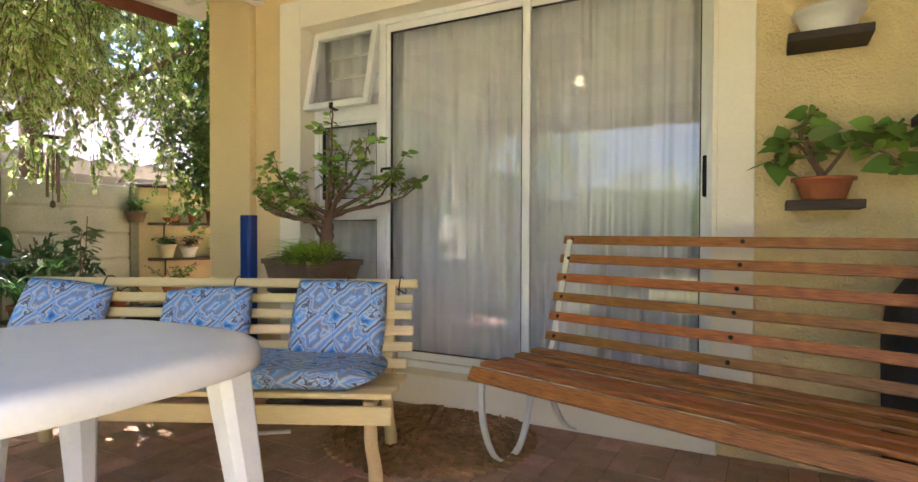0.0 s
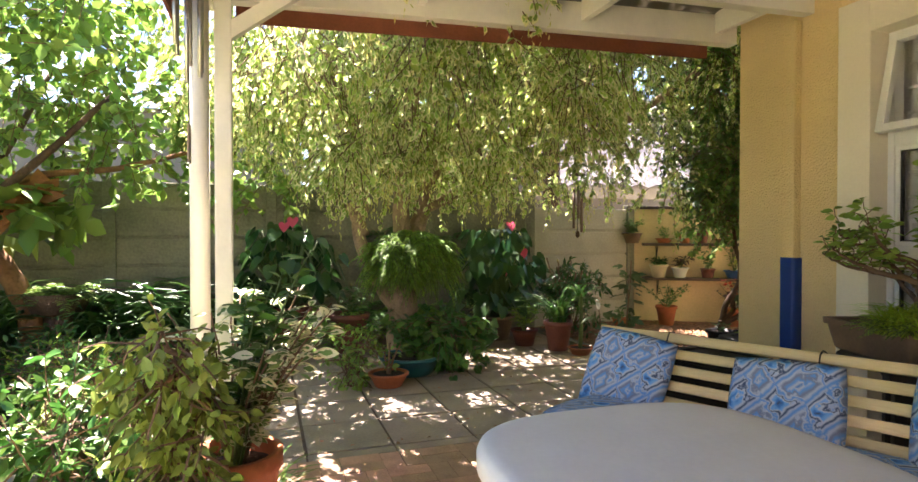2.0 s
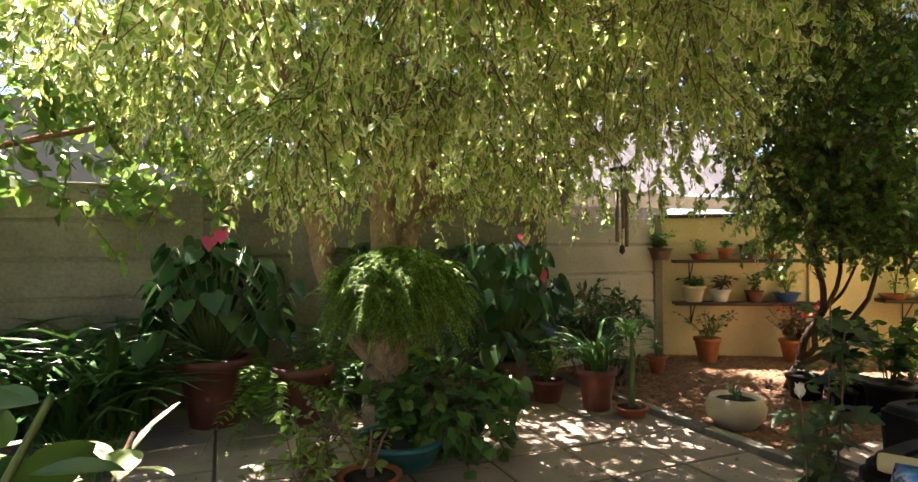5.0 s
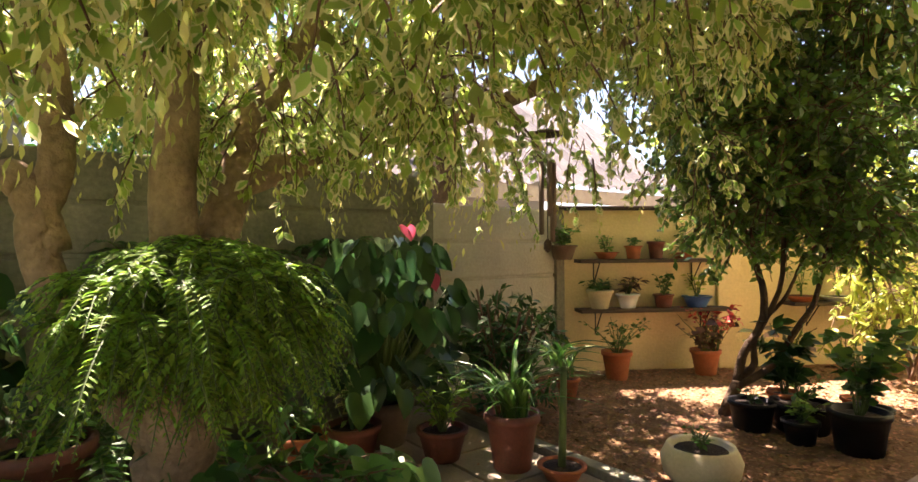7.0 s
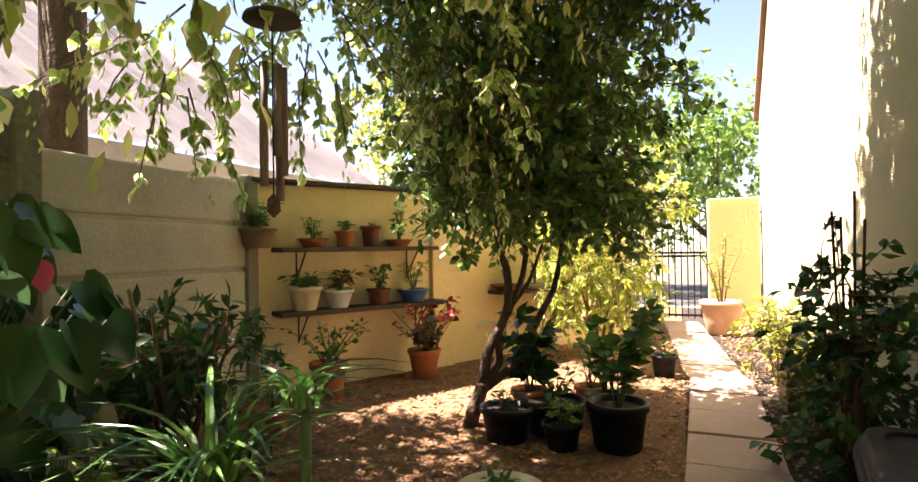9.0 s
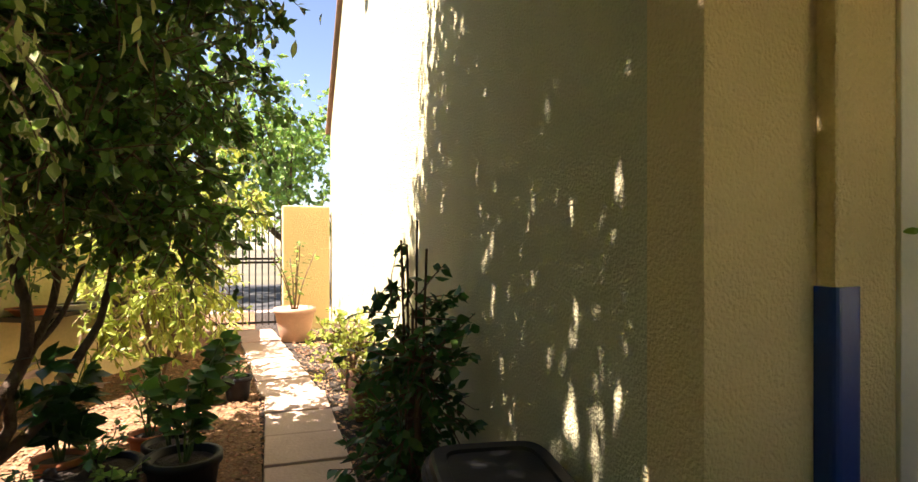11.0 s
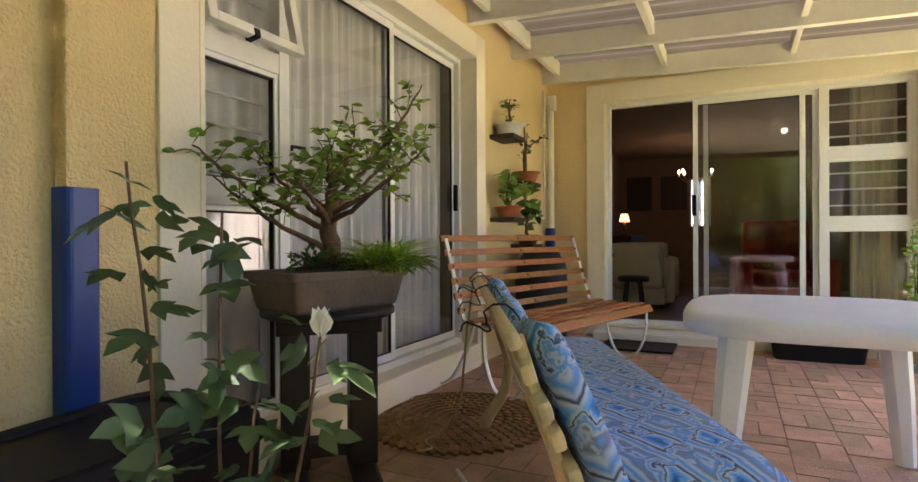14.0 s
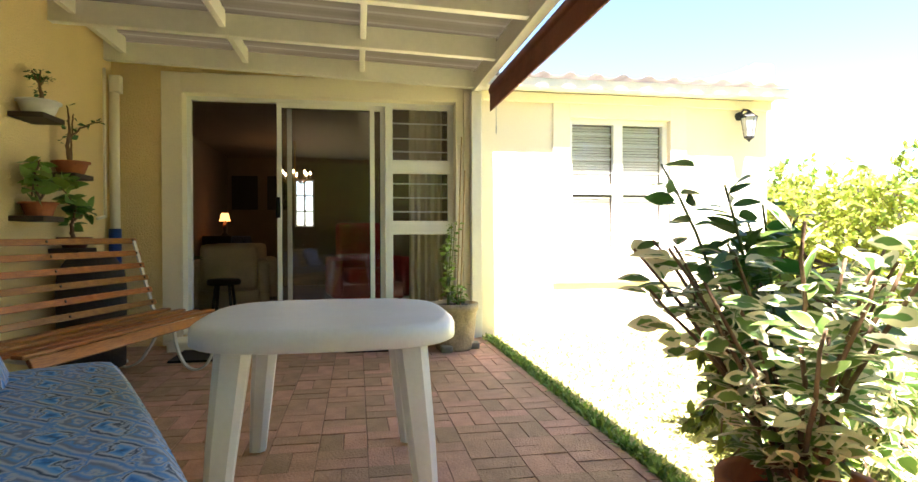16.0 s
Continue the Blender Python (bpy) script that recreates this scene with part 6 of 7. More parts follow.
for n_, (x, y, l_) in enumerate(((-6.55, -0.85, 1.05), (-6.75, -1.75, 1.0), (-6.8, -2.6, 1.05), (-6.7, -3.5, 1.1))):
    cy = thing("cycad", "dark glossy cycad-like clump by the wall", "plant", (x, y, 0), 0, "cycads")
    for k in range(10):
        strap_leaves("leaf_rosette", cy, (0.26 * math.cos(k * 2.4), 0.30 * math.sin(k * 2.4), 0.05), 18, l_, 0.034, L_DARK, 222 + k + 20 * n_, 1.35, "", 0.08)
ft = thing("feathery_shrub", "soft grey-green feathery shrub on the paving edge", "plant", (-5.9, -0.75, 0))
strap_leaves("leaves", ft, (0, 0, 0), 220, 0.36, 0.005, L_VSHRUB, 223, 1.1, "", 0.2)
for k, (x, y, r) in enumerate(((-6.75, 0.75, 0.5), (-6.8, 1.35, 0.45), (-6.7, -1.6, 0.55), (-6.5, 0.35, 0.4))):
    f_ = thing("wall_fern", "dark green fern against the garden wall", "fern", (x, y, 0.05), 0, "wall ferns")
    fronds("frond", f_, (0, 0, 0.25), 34, 0.7, L_FERN if k % 2 else L_MID, 230 + k, 0.7, 0.05, 0.1, "", 0.0, 18)
pt_ = potted("large_pot", "dark shrub in a large red-brown pot by the wall", (-6.45, 0.55, 0), 0.22, 0.40, DARKTERRA, 12, 0.35, 0.3, 12, 0.09, LEAF_LONG, L_DARK, 236)
cr = thing("wall_creeper", "dark creeping fern growing along the wall joint", "fern", (-7.13, 1.7, 1.22))
for k in range(7):
    fronds("frond", cr, (0.02, -0.75 + 0.28 * k, 0.04 * math.sin(k * 1.7)), 16, 0.28, L_DARK, 240 + k, 0.8, 0.03, 0.04, "", -0.1, 14)

# basket stand with staghorn fern
ur = thing("basket_stand", "wire basket of ferns on a tree-stump stand", "planter", (-7.0 + 0.55, -2.05, 0))
bm = bmesh.new()
tube(bm, [(0, 0, 0), (0.02, 0, 0.25), (0, 0, 0.52)], (0.12, 0.10, 0.12), 12)
part("stump", bm, BARK2, ur, "", True)
part("basket", lathe([(0.002, 0.54), (0.18, 0.54), (0.26, 0.70), (0.28, 0.70), (0.20, 0.52), (0.002, 0.51)], 22), BARK2, ur, "", True)
fronds("frond", ur, (0, 0, 0.68), 40, 0.38, L_LIGHT, 251, 0.6, 0.04, 0.1, "", 0.1, 16)
sg = thing("staghorn_fern", "pale staghorn fern with dry brown shields", "fern", (-6.30, -2.22, 1.42))
strap_leaves("leaves", sg, (0, 0, 0), 44, 0.62, 0.045, L_LIGHT, 252, 0.3)
rs_ = np.random.default_rng(8)
leaf_part("hanging_fronds", sg, rs_.normal(size=(34, 3)) * 0.16, np.stack((rs_.uniform(0.1, 0.8, 34), rs_.normal(size=34) * 0.6, rs_.uniform(-1.2, 0.3, 34)), 1), rs_.uniform(0.25, 0.42, 34), LEAF_LOBE, L_LIGHT, rs_, 0.6)
leaf_part("shield", sg, [(0.05 * math.cos(a), 0.1 * math.sin(a), 0.05) for a in np.linspace(0, 6, 9)], [(0.5, math.cos(a), math.sin(a) + 0.4) for a in np.linspace(0, 6, 9)], [0.36] * 9, LEAF_LOBE, mat("dry_shield", (0.36, 0.16, 0.05), 0.8, vary=0.2), np.random.default_rng(3), 0.8)

# background trees
def back_tree(name, label, at, r, h, seed, lm, leaf=0.14, n=44, cnt=16, reach=None, low=0.35):
    rr = random.Random(seed)
    cl = []
    for _ in range(n):
        a, q = rr.uniform(0, 6.283), math.sqrt(rr.uniform(0, 1))
        z = rr.uniform(low, 1.0) * h
        cl.append((r * q * math.cos(a), r * q * math.sin(a), z, r * 0.32, cnt))
    if reach:
        cl += reach(rr)
    limbs = [([(0, 0, -0.1), (0.05, 0.05, h * 0.3), (0, 0.1, h * 0.75)], 0.13, 0.05)]
    for k in range(4):
        c = cl[k]
        limbs.append(([(0, 0, h * 0.25), (c[0] * 0.5, c[1] * 0.5, h * 0.4), c[:3]], 0.06, 0.02))
    return tree(name, label, at, limbs, cl, 12, 0.4, leaf, LEAF_OVAL, lm, seed, 0.3, BARK2)


def fig_reach(rr):
    return [(rr.uniform(-1.0, -0.3), rr.uniform(1.6, 3.0), rr.uniform(1.45, 2.7), 0.28, 13) for _ in range(10)]


fg = back_tree("fig_tree", "big-leaved tree in sun over the planting bed", (-6.0, -3.2, 0), 1.7, 3.9, 301, L_LIGHT, 0.12, 60, 18, fig_reach, 0.5)
bm = bmesh.new()
ln = wavy([(-0.45, 1.0, -0.05), (-0.46, 0.9, 0.6), (-0.45, 0.6, 1.15), (-0.42, 0.1, 1.75), (-0.35, -0.5, 2.5)], 6, 0.012, 330)
tube(bm, ln, taper(len(ln), 0.11, 0.055), 10)
tube(bm, wavy([(0, 0.1, 1.35), (-0.25, 0.9, 1.7), (-0.55, 1.8, 1.9), (-0.7, 2.7, 2.2)], 5, 0.015, 331), taper(16, 0.045, 0.015), 8)
part("leaning_limb", bm, mat("orange_bark", (0.34, 0.17, 0.07), 0.9, vary=0.25, scale=9, fine=40, bump=0.6), fg, "orange-brown leaning limb", True)
back_tree("garden_tree", "dense light green tree beyond the bed", (-4.6, -5.2, 0), 1.5, 3.4, 302, L_LIGHT, 0.12, 36, 14)
back_tree("garden_tree", "leafy tree along the boundary", (-8.2, -6.0, 0), 1.8, 3.8, 303, L_LIGHT, 0.12, 36, 14)
back_tree("neighbour_tree", "tree behind the garden wall", (-10.5, 2.0, 0), 1.8, 4.4, 304, L_MID, 0.13, 44, 18)
back_tree("street_tree", "light green tree in the street beyond the gate", (-6.5, 15.5, 0), 2.4, 5.2, 305, L_LIGHT, 0.14, 50, 18)
back_tree("street_tree", "light green tree in the street behind the house", (-3.6, 17.0, 0), 2.0, 4.6, 306, L_LIGHT, 0.14, 40, 18)
back_tree("street_tree", "tree beyond the street wall", (-9.5, 13.5, 0), 2.2, 4.8, 307, L_LIME, 0.14, 44, 16)
bush("hedge_shrub", "sunlit light green hedge at the lawn's end", (5.2, -5.6, 0), ball(308, 60, 1.0, 1.5, 0.3, 1.75, 0.4, 16), 10, 0.10, LEAF_OVAL, L_LIGHT, 308, 0.1, 0.3)
bush("hedge_shrub", "sunlit light green hedge at the lawn's end", (3.6, -6.6, 0), ball(309, 60, 1.0, 1.2, 0.3, 1.7, 0.4, 16), 10, 0.10, LEAF_OVAL, L_LIME, 309, 0.1, 0.3)
bush("hedge_shrub", "tall green shrub on the south side of the lawn", (0.5, -6.8, 0), ball(310, 50, 1.6, 0.9, 0.3, 1.9, 0.45, 16), 10, 0.11, LEAF_OVAL, L_LIGHT, 310, 0.1, 0.3)
bush("hedge_shrub", "tall green shrub along the lawn", (-2.0, -6.0, 0), ball(311, 40, 1.2, 0.9, 0.3, 1.8, 0.45, 16), 10, 0.11, LEAF_OVAL, L_LIGHT, 311, 0.1, 0.3)
structure("wall_boundary_south", cube(-7.2, 10.0, -8.4, -8.2, -0.05, 1.8), NEIGHBOUR, "pale plastered boundary wall beyond the lawn", "wall")
pl = thing("palm_skirt", "dry brown palm skirt hanging behind the tree", "palm", (-8.0, 3.75, 0))
bm = bmesh.new()
tube(bm, [(0, 0, 0), (0, 0, 3.3)], 0.13, 10)
part("trunk", bm, BARK2, pl, "", True)
strap_leaves("dead_fronds", pl, (0, 0, 3.4), 190, 1.05, 0.014, L_DRY, 320, -0.4, "", 0.15)

# hanging things
bb = thing("bamboo_chime", "bamboo wind chime hanging from a branch", "wind chime", (-5.66, 2.83, 1.27))
for k, (x, y, l_) in enumerate(((0, -0.045, 0.40), (0.02, 0.03, 0.36), (-0.02, 0.06, 0.44), (0.03, -0.01, 0.30))):
    bm = bmesh.new()
    tube(bm, [(x, y, 0.42 - l_), (x, y, 0.42)], 0.014, 8)
    part("bamboo_tube", bm, wood_mat("grey_bamboo", (0.26, 0.18, 0.13), (0.14, 0.09, 0.06), 2, 0.7) if k == 0 else bpy.data.materials["grey_bamboo"], bb, "", True)
part("cap", lathe([(0.002, 0.60), (0.09, 0.585), (0.095, 0.57), (0.002, 0.575)], 20), mat("coconut_shell", (0.10, 0.07, 0.05), 0.7), bb, "", True)
bm = bmesh.new()
tube(bm, [(0, 0, 0.1), (0, 0, 1.1)], 0.003, 5)
tube(bm, [(0, 0, -0.02), (0, 0, 0.12)], 0.003, 5)
part("cord", bm, DARKMETAL, bb)
part("clapper", lathe([(0.002, -0.08), (0.022, -0.06), (0.02, -0.02), (0.002, 0.0)], 10), BARK2, bb, "", True)
sn = thing("stone_string", "string of pale shells hanging from a branch", "hanging ornament", (-5.60, 2.14, 1.86))
bm = bmesh.new()
tube(bm, [(0, 0, 0), (0, 0, 0.9)], 0.003, 5)
part("cord", bm, DARKMETAL, sn)
for k in range(9):
    s = 0.042 - 0.0022 * k
    p = part("shell", lathe([(0.002, -s * 0.45), (s * 0.8, -s * 0.3), (s, 0), (s * 0.7, s * 0.3), (0.002, s * 0.4)], 9), WHITEPOT, sn)
    p.matrix_local = pose(0.008 * math.sin(k * 2.1), 0.008 * math.cos(k * 1.7), 0.02 + k * 0.036, 12 * math.sin(k), 14 * math.cos(k * 2), k * 40)
wc = thing("wind_chime", "metal tube wind chime with a wooden paddle", "wind chime", (-2.80, -0.54, 1.61))
for k in range(6):
    a = k * 1.047
    bm = bmesh.new()
    tube(bm, [(0.05 * math.cos(a), 0.05 * math.sin(a), 0.2 + 0.03 * k), (0.05 * math.cos(a), 0.05 * math.sin(a), 0.62)], 0.009, 8)
    part("tube", bm, mat("brushed_metal", (0.55, 0.55, 0.52), 0.35, 0.9, bump=0) if k == 0 else bpy.data.materials["brushed_metal"], wc, "", True)
part("paddle", cube(-0.035, 0.035, -0.004, 0.004, -0.10, 0.05, 0.003), mat("paddle_wood", (0.40, 0.30, 0.24), 0.7), wc)
part("disc", lathe([(0.002, 0.63), (0.06, 0.63), (0.06, 0.645), (0.002, 0.645)], 18), BARK2, wc)
bm = bmesh.new()
tube(bm, [(0, 0, -0.02), (0, 0, 0.76)], 0.003, 5)
part("cord", bm, DARKMETAL, wc)

# ---- bonsai on its stand ----
L_BONSAI = leaf_mat("bonsai_leaf", (0.23, 0.37, 0.06), None, 0.4, 0.45, 0.45)
L_TUFT = leaf_mat("feathery_tuft", (0.33, 0.50, 0.05), None, 0.5, 0.3, 0.45)
sd = thing("plant_stand", "black wooden plant stand with round top", "stand", (-2.15, 2.45, 0), -48)
part("top", lathe([(0.002, 0.645), (0.24, 0.645), (0.26, 0.655), (0.26, 0.675), (0.25, 0.68), (0.002, 0.68)], 28), STANDWOOD, sd, "", True)
for x in (-0.13, 0.13):
    part("leg", cube(x - 0.055, x + 0.055, -0.06, 0.06, 0.06, 0.645, 0.008), STANDWOOD, sd)
part("apron", cube(-0.2, 0.2, -0.08, 0.08, 0.58, 0.644, 0.008), STANDWOOD, sd)
for x in (-0.13, 0.13):
    part("foot", cube(x - 0.05, x + 0.05, -0.26, 0.26, 0.0, 0.062, 0.015), STANDWOOD, sd)
part("stretcher", cube(-0.08, 0.08, -0.05, 0.05, 0.10, 0.16, 0.008), STANDWOOD, sd)
bs = thing("bonsai", "flowering bonsai in a brown rectangular pot", "bonsai", (-2.068, 2.465, 0.68), -48)
bm = bmesh.new()
rows = []
for z, w, d_ in ((0.0, 0.225, 0.14), (0.012, 0.235, 0.15), (0.118, 0.258, 0.172), (0.12, 0.27, 0.185), (0.148, 0.272, 0.187), (0.148, 0.245, 0.16), (0.12, 0.24, 0.155)):
    rows.append([bm.verts.new((x, y, z)) for x, y in superellipse(w, d_, 16, 40)])
for a, b in zip(rows, rows[1:]):
    for k in range(40):
        bm.faces.new((a[k], a[(k + 1) % 40], b[(k + 1) % 40], b[k]))
bm.faces.new(rows[0][::-1])
bm.faces.new(rows[-1])
bmesh.ops.recalc_face_normals(bm, faces=bm.faces)
POT_TURN = pose(-2.068, 2.465, 0.68, 0, 0, -48).inverted() @ pose(-2.165, 2.44, 0.68, 0, 0, -16.8)
part("pot", bm, BROWNPOT, bs).matrix_local = POT_TURN
part("soil", lathe([(0.001, 0.15), (0.1, 0.148), (0.15, 0.13), (0.001, 0.12)], 16), SOIL, bs, "", True).matrix_local = POT_TURN
rr = random.Random(8)
limb_lines = [[(-0.045, 0, 0.12), (-0.03, 0, 0.24), (-0.04, 0.0, 0.34), (-0.02, 0.01, 0.44)]]
for i, (x, y, z, z0) in enumerate(((0.36, 0.02, 0.93, 0.40), (0.32, -0.25, 0.62, 0.36), (0.20, 0.40, 0.70, 0.40), (-0.46, -0.12, 0.50, 0.22), (-0.20, 0.38, 0.60, 0.38), (-0.06, -0.32, 0.56, 0.42), (0.10, 0.22, 0.78, 0.42),
                                   (0.17, -0.36, 0.50, 0.33), (-0.30, 0.08, 0.60, 0.34), (-0.52, -0.20, 0.60, 0.30), (0.02, 0.50, 0.56, 0.40), (-0.15, -0.38, 0.46, 0.34), (0.28, 0.10, 0.68, 0.38), (-0.02, 0.05, 0.66, 0.42))):
    limb_lines.append([(-0.035, 0, z0), (-0.035 + (x + 0.035) * 0.35, y * 0.4, z0 + (z - z0) * 0.28), (-0.035 + (x + 0.035) * 0.7, y * 0.8, z0 + (z - z0) * 0.62), (x, y, z)])
tw = []
for i, pts in enumerate(limb_lines):
    bm = bmesh.new()
    ln = wavy(pts, 5, 0.006, 400 + i)
    tube(bm, ln, taper(len(ln), 0.045 if i == 0 else 0.014, 0.026 if i == 0 else 0.003), 8)
    part("trunk" if i == 0 else "limb", bm, BRANCH, bs, "", True)
    if i:
        for k in range(8):
            p = ln[int(len(ln) * rr.uniform(0.38, 0.98))]
            d = Vector((rr.uniform(-1, 1), rr.uniform(-0.7, 0.7), rr.uniform(-0.1, 1.0))).normalized() * rr.uniform(0.07, 0.15)
            tw.append(wavy([p, p + d * 0.5 + Vector((0, 0, 0.012)), p + d], 3, 0.004, rr.randint(0, 999)))
bm = bmesh.new()
for ln in tw:
    tube(bm, ln, 0.0025, 4)
part("twig_mass", bm, BRANCH, bs)["kind"] = "stuff"
leafy(bs, tw, 8, 0.05, LEAF_FINE, L_BONSAI, 410, 0.25, 0.25, 0.012)
mo = thing("moss_tuft", "bright green feathery tuft growing in the bonsai pot", "plant", (-2.02, 2.26, 0.815))
for k, (x, y) in enumerate(((0, 0), (0.06, -0.03), (-0.05, 0.04), (0.02, 0.06), (-0.03, -0.05))):
    strap_leaves("tuft", mo, (x, y, 0), 90, 0.20, 0.0035, L_TUFT, 412 + k, 1.25, "", 0.05)
    fronds("spray", mo, (x, y, 0.02), 34, 0.17, L_TUFT, 432 + k, 0.5, 0.012, 0.05, "", 0.3, 12)
bush("pot_herb", "small green herbs round the bonsai trunk", (-2.12, 2.46, 0.81), ball(413, 10, 0.10, 0.10, 0.0, 0.05, 0.04, 8), 6, 0.03, LEAF_OVAL, L_MID, 413, 0.0, 0.04, category="plant")

# hibiscus shoots in front of the black trunk
hb = thing("hibiscus", "tall hibiscus shoots with lobed leaves and a white bud", "plant", (-3.33, 1.74, 0))
hl = []
for k, (x, y, h) in enumerate(((-0.05, 0.14, 1.07), (0.06, 0.05, 0.99), (0.06, -0.16, 0.80), (0.05, -0.04, 0.70), (-0.06, 0.06, 0.62))):
    bm = bmesh.new()
    ln = wavy([(x * 0.3, y * 0.3, 0), (x * 0.6, y * 0.6, h * 0.5), (x, y, h)], 5, 0.006, 420 + k)
    tube(bm, ln, taper(len(ln), 0.005, 0.0025), 6)
    hl.append(ln)
    part("stem", bm, BRANCH, hb, "", True)
leafy(hb, hl, 34, 0.074, LEAF_LOBE, L_HIB, 421, 0.45, 0.25, 0.05)
leaf_part("bud", hb, [(0.06, -0.16, 0.79)] * 5, [(0.22 * math.cos(a), 0.22 * math.sin(a), 1) for a in (0, 1.26, 2.5, 3.77, 5.0)], [0.05] * 5, LEAF_OVAL, L_WHITE, np.random.default_rng(5), 1.0, "white flower bud")


def trunk_bin(name, label, at, rz, w, d, h, handle=False):
    """A ribbed black plastic storage box with an overhanging lid."""
    t = thing(name, label, "storage box", at, rz)
    bm = bmesh.new()
    rows = []
    for z, s in ((0, 0.90), (h * 0.85, 0.97)):
        rows.append([bm.verts.new((x * s, y * s, z)) for x, y in superellipse(w / 2, d / 2, 7, 40)])
    for k in range(40):
        bm.faces.new((rows[0][k], rows[0][(k + 1) % 40], rows[1][(k + 1) % 40], rows[1][k]))
    bm.faces.new(rows[0][::-1])
    bm.faces.new(rows[1])
    part("body", bm, BLACK, t)
    bm = bmesh.new()
    rows = []
    for z, s in ((h * 0.80, 1.03), (h * 0.86, 1.03), (h * 0.865, 0.985), (h * 0.925, 0.975), (h * 0.93, 0.93), (h * 0.985, 0.90), (h, 0.86), (h, 0.70), (h * 0.975, 0.68), (h * 0.975, 0.35)):
        rows.append([bm.verts.new((x * s, y * s, z)) for x, y in superellipse(w / 2, d / 2, 6, 40)])
    for a, b in zip(rows, rows[1:]):
        for k in range(40):
            bm.faces.new((a[k], a[(k + 1) % 40], b[(k + 1) % 40], b[k]))
    bm.faces.new(rows[0][::-1])
    bm.faces.new(rows[-1])
    part("lid", bm, BLACK, t)
    if handle:
        bm = bmesh.new()
        tube(bm, [(w * 0.40, -d * 0.54, h * 0.86), (w * 0.46, -d * 0.6, h * 0.9), (w * 0.52, -d * 0.5, h * 0.86)], 0.014, 8)
        part("clip", bm, mat("red_plastic", (0.45, 0.02, 0.02), 0.4), t, "red plastic clip", True)
    return t


trunk_bin("storage_box", "black plastic storage box with lid beside the wall", (-3.12, 2.36, 0), 6, 0.74, 0.46, 0.50)
trunk_bin("storage_box", "black plastic bin with a red clip by the house corner", (-3.68, 3.30, 0), 80, 0.68, 0.48, 0.46, True)
trunk_bin("low_crate", "low black plastic crate by the living-room door", (1.25, 0.42, 0), 90, 0.66, 0.34, 0.17)
tagged(part("rubber_mat", cube(0.95, 1.40, 1.45, 2.05, 0.002, 0.02, 0.006), BLACK), "black rubber door mat on the bricks", "mat")
gl = thing("covered_grill", "kettle grill under a dark grey cover", "grill", (0.72, 2.475, 0))
part("cover", lathe([(0.002, 0.88), (0.08, 0.875), (0.15, 0.83), (0.205, 0.74), (0.22, 0.60), (0.215, 0.3), (0.21, 0.05), (0.19, 0.05), (0.002, 0.1)], 26), mat("dark_cover_cloth", (0.045, 0.042, 0.045), 0.75, vary=0.2, scale=5, bump=0.3), gl, "", True)
for a in (0, 2.09, 4.19):
    bm = bmesh.new()
    tube(bm, [(0.2 * math.cos(a), 0.2 * math.sin(a), 0), (0.15 * math.cos(a), 0.15 * math.sin(a), 0.2)], 0.012, 6)
    part("leg", bm, DARKMETAL, gl)


# ---- wall shelves with bonsai in the corner ----
def ledge(x0, x1, z, label):
    t = thing("wall_ledge", label, "shelf", ((x0 + x1) / 2, 2.63, z), 0, "corner ledges")
    w = (x1 - x0) / 2
    part("board", cube(-w, w, -0.10, 0.10, -0.035, 0, 0.005), DARKWOOD, t)
    return t


def small_bonsai(label, at, r, h, pm, lines, leaf, per, lm, seed, shape=LEAF_HEART):
    t = thing("wall_bonsai", label, "bonsai", at, 0, "corner bonsai")
    pot(t, r, h, pm, True, 0.75)
    bm = bmesh.new()
    L_ = []
    for i, pts in enumerate(lines):
        ln = wavy(pts, 5, 0.005, seed + i)
        tube(bm, ln, taper(len(ln), 0.017 if i == 0 else 0.008, 0.004), 7)
        L_.append(ln)
    part("stem", bm, BRANCH, t, "", True)
    leafy(t, L_, per, leaf, shape, lm, seed, 0.3, 0.35, 0.04)
    return t


ledge(0.20, 0.48, 1.765, "small dark wooden wall ledge with a white bowl")
ledge(0.20, 0.46, 1.115, "small dark wooden wall ledge with a terracotta pot")
ledge(0.62, 0.90, 1.43, "small dark wooden wall ledge with a terracotta bowl")
ledge(0.66, 0.94, 0.90, "small dark wooden wall ledge near the bench top")
small_bonsai("compact bonsai in a white oval bowl", (0.34, 2.62, 1.765), 0.115, 0.09, WHITEPOT, [[(0, 0, 0.07), (0.03, 0, 0.14), (0.01, 0, 0.20), (0.03, 0, 0.30)], [(0.01, 0, 0.2), (0.06, -0.02, 0.26)], [(0.01, 0, 0.2), (-0.04, 0.02, 0.28)]], 0.03, 30, L_DARK, 430, LEAF_OVAL)
small_bonsai("heart-leaved creeper in a terracotta pot", (0.33, 2.62, 1.115), 0.10, 0.09, TERRA, [[(0, 0, 0.07), (-0.03, 0, 0.16), (-0.08, -0.02, 0.27), (-0.02, -0.02, 0.36)], [(-0.04, 0, 0.18), (0.10, -0.06, 0.22), (0.24, -0.08, 0.12)], [(0, 0, 0.1), (0.14, -0.05, 0.26), (0.32, -0.06, 0.20)], [(0, 0, 0.1), (-0.12, -0.04, 0.24), (-0.18, -0.05, 0.12)]], 0.085, 20, L_LIGHT, 440)
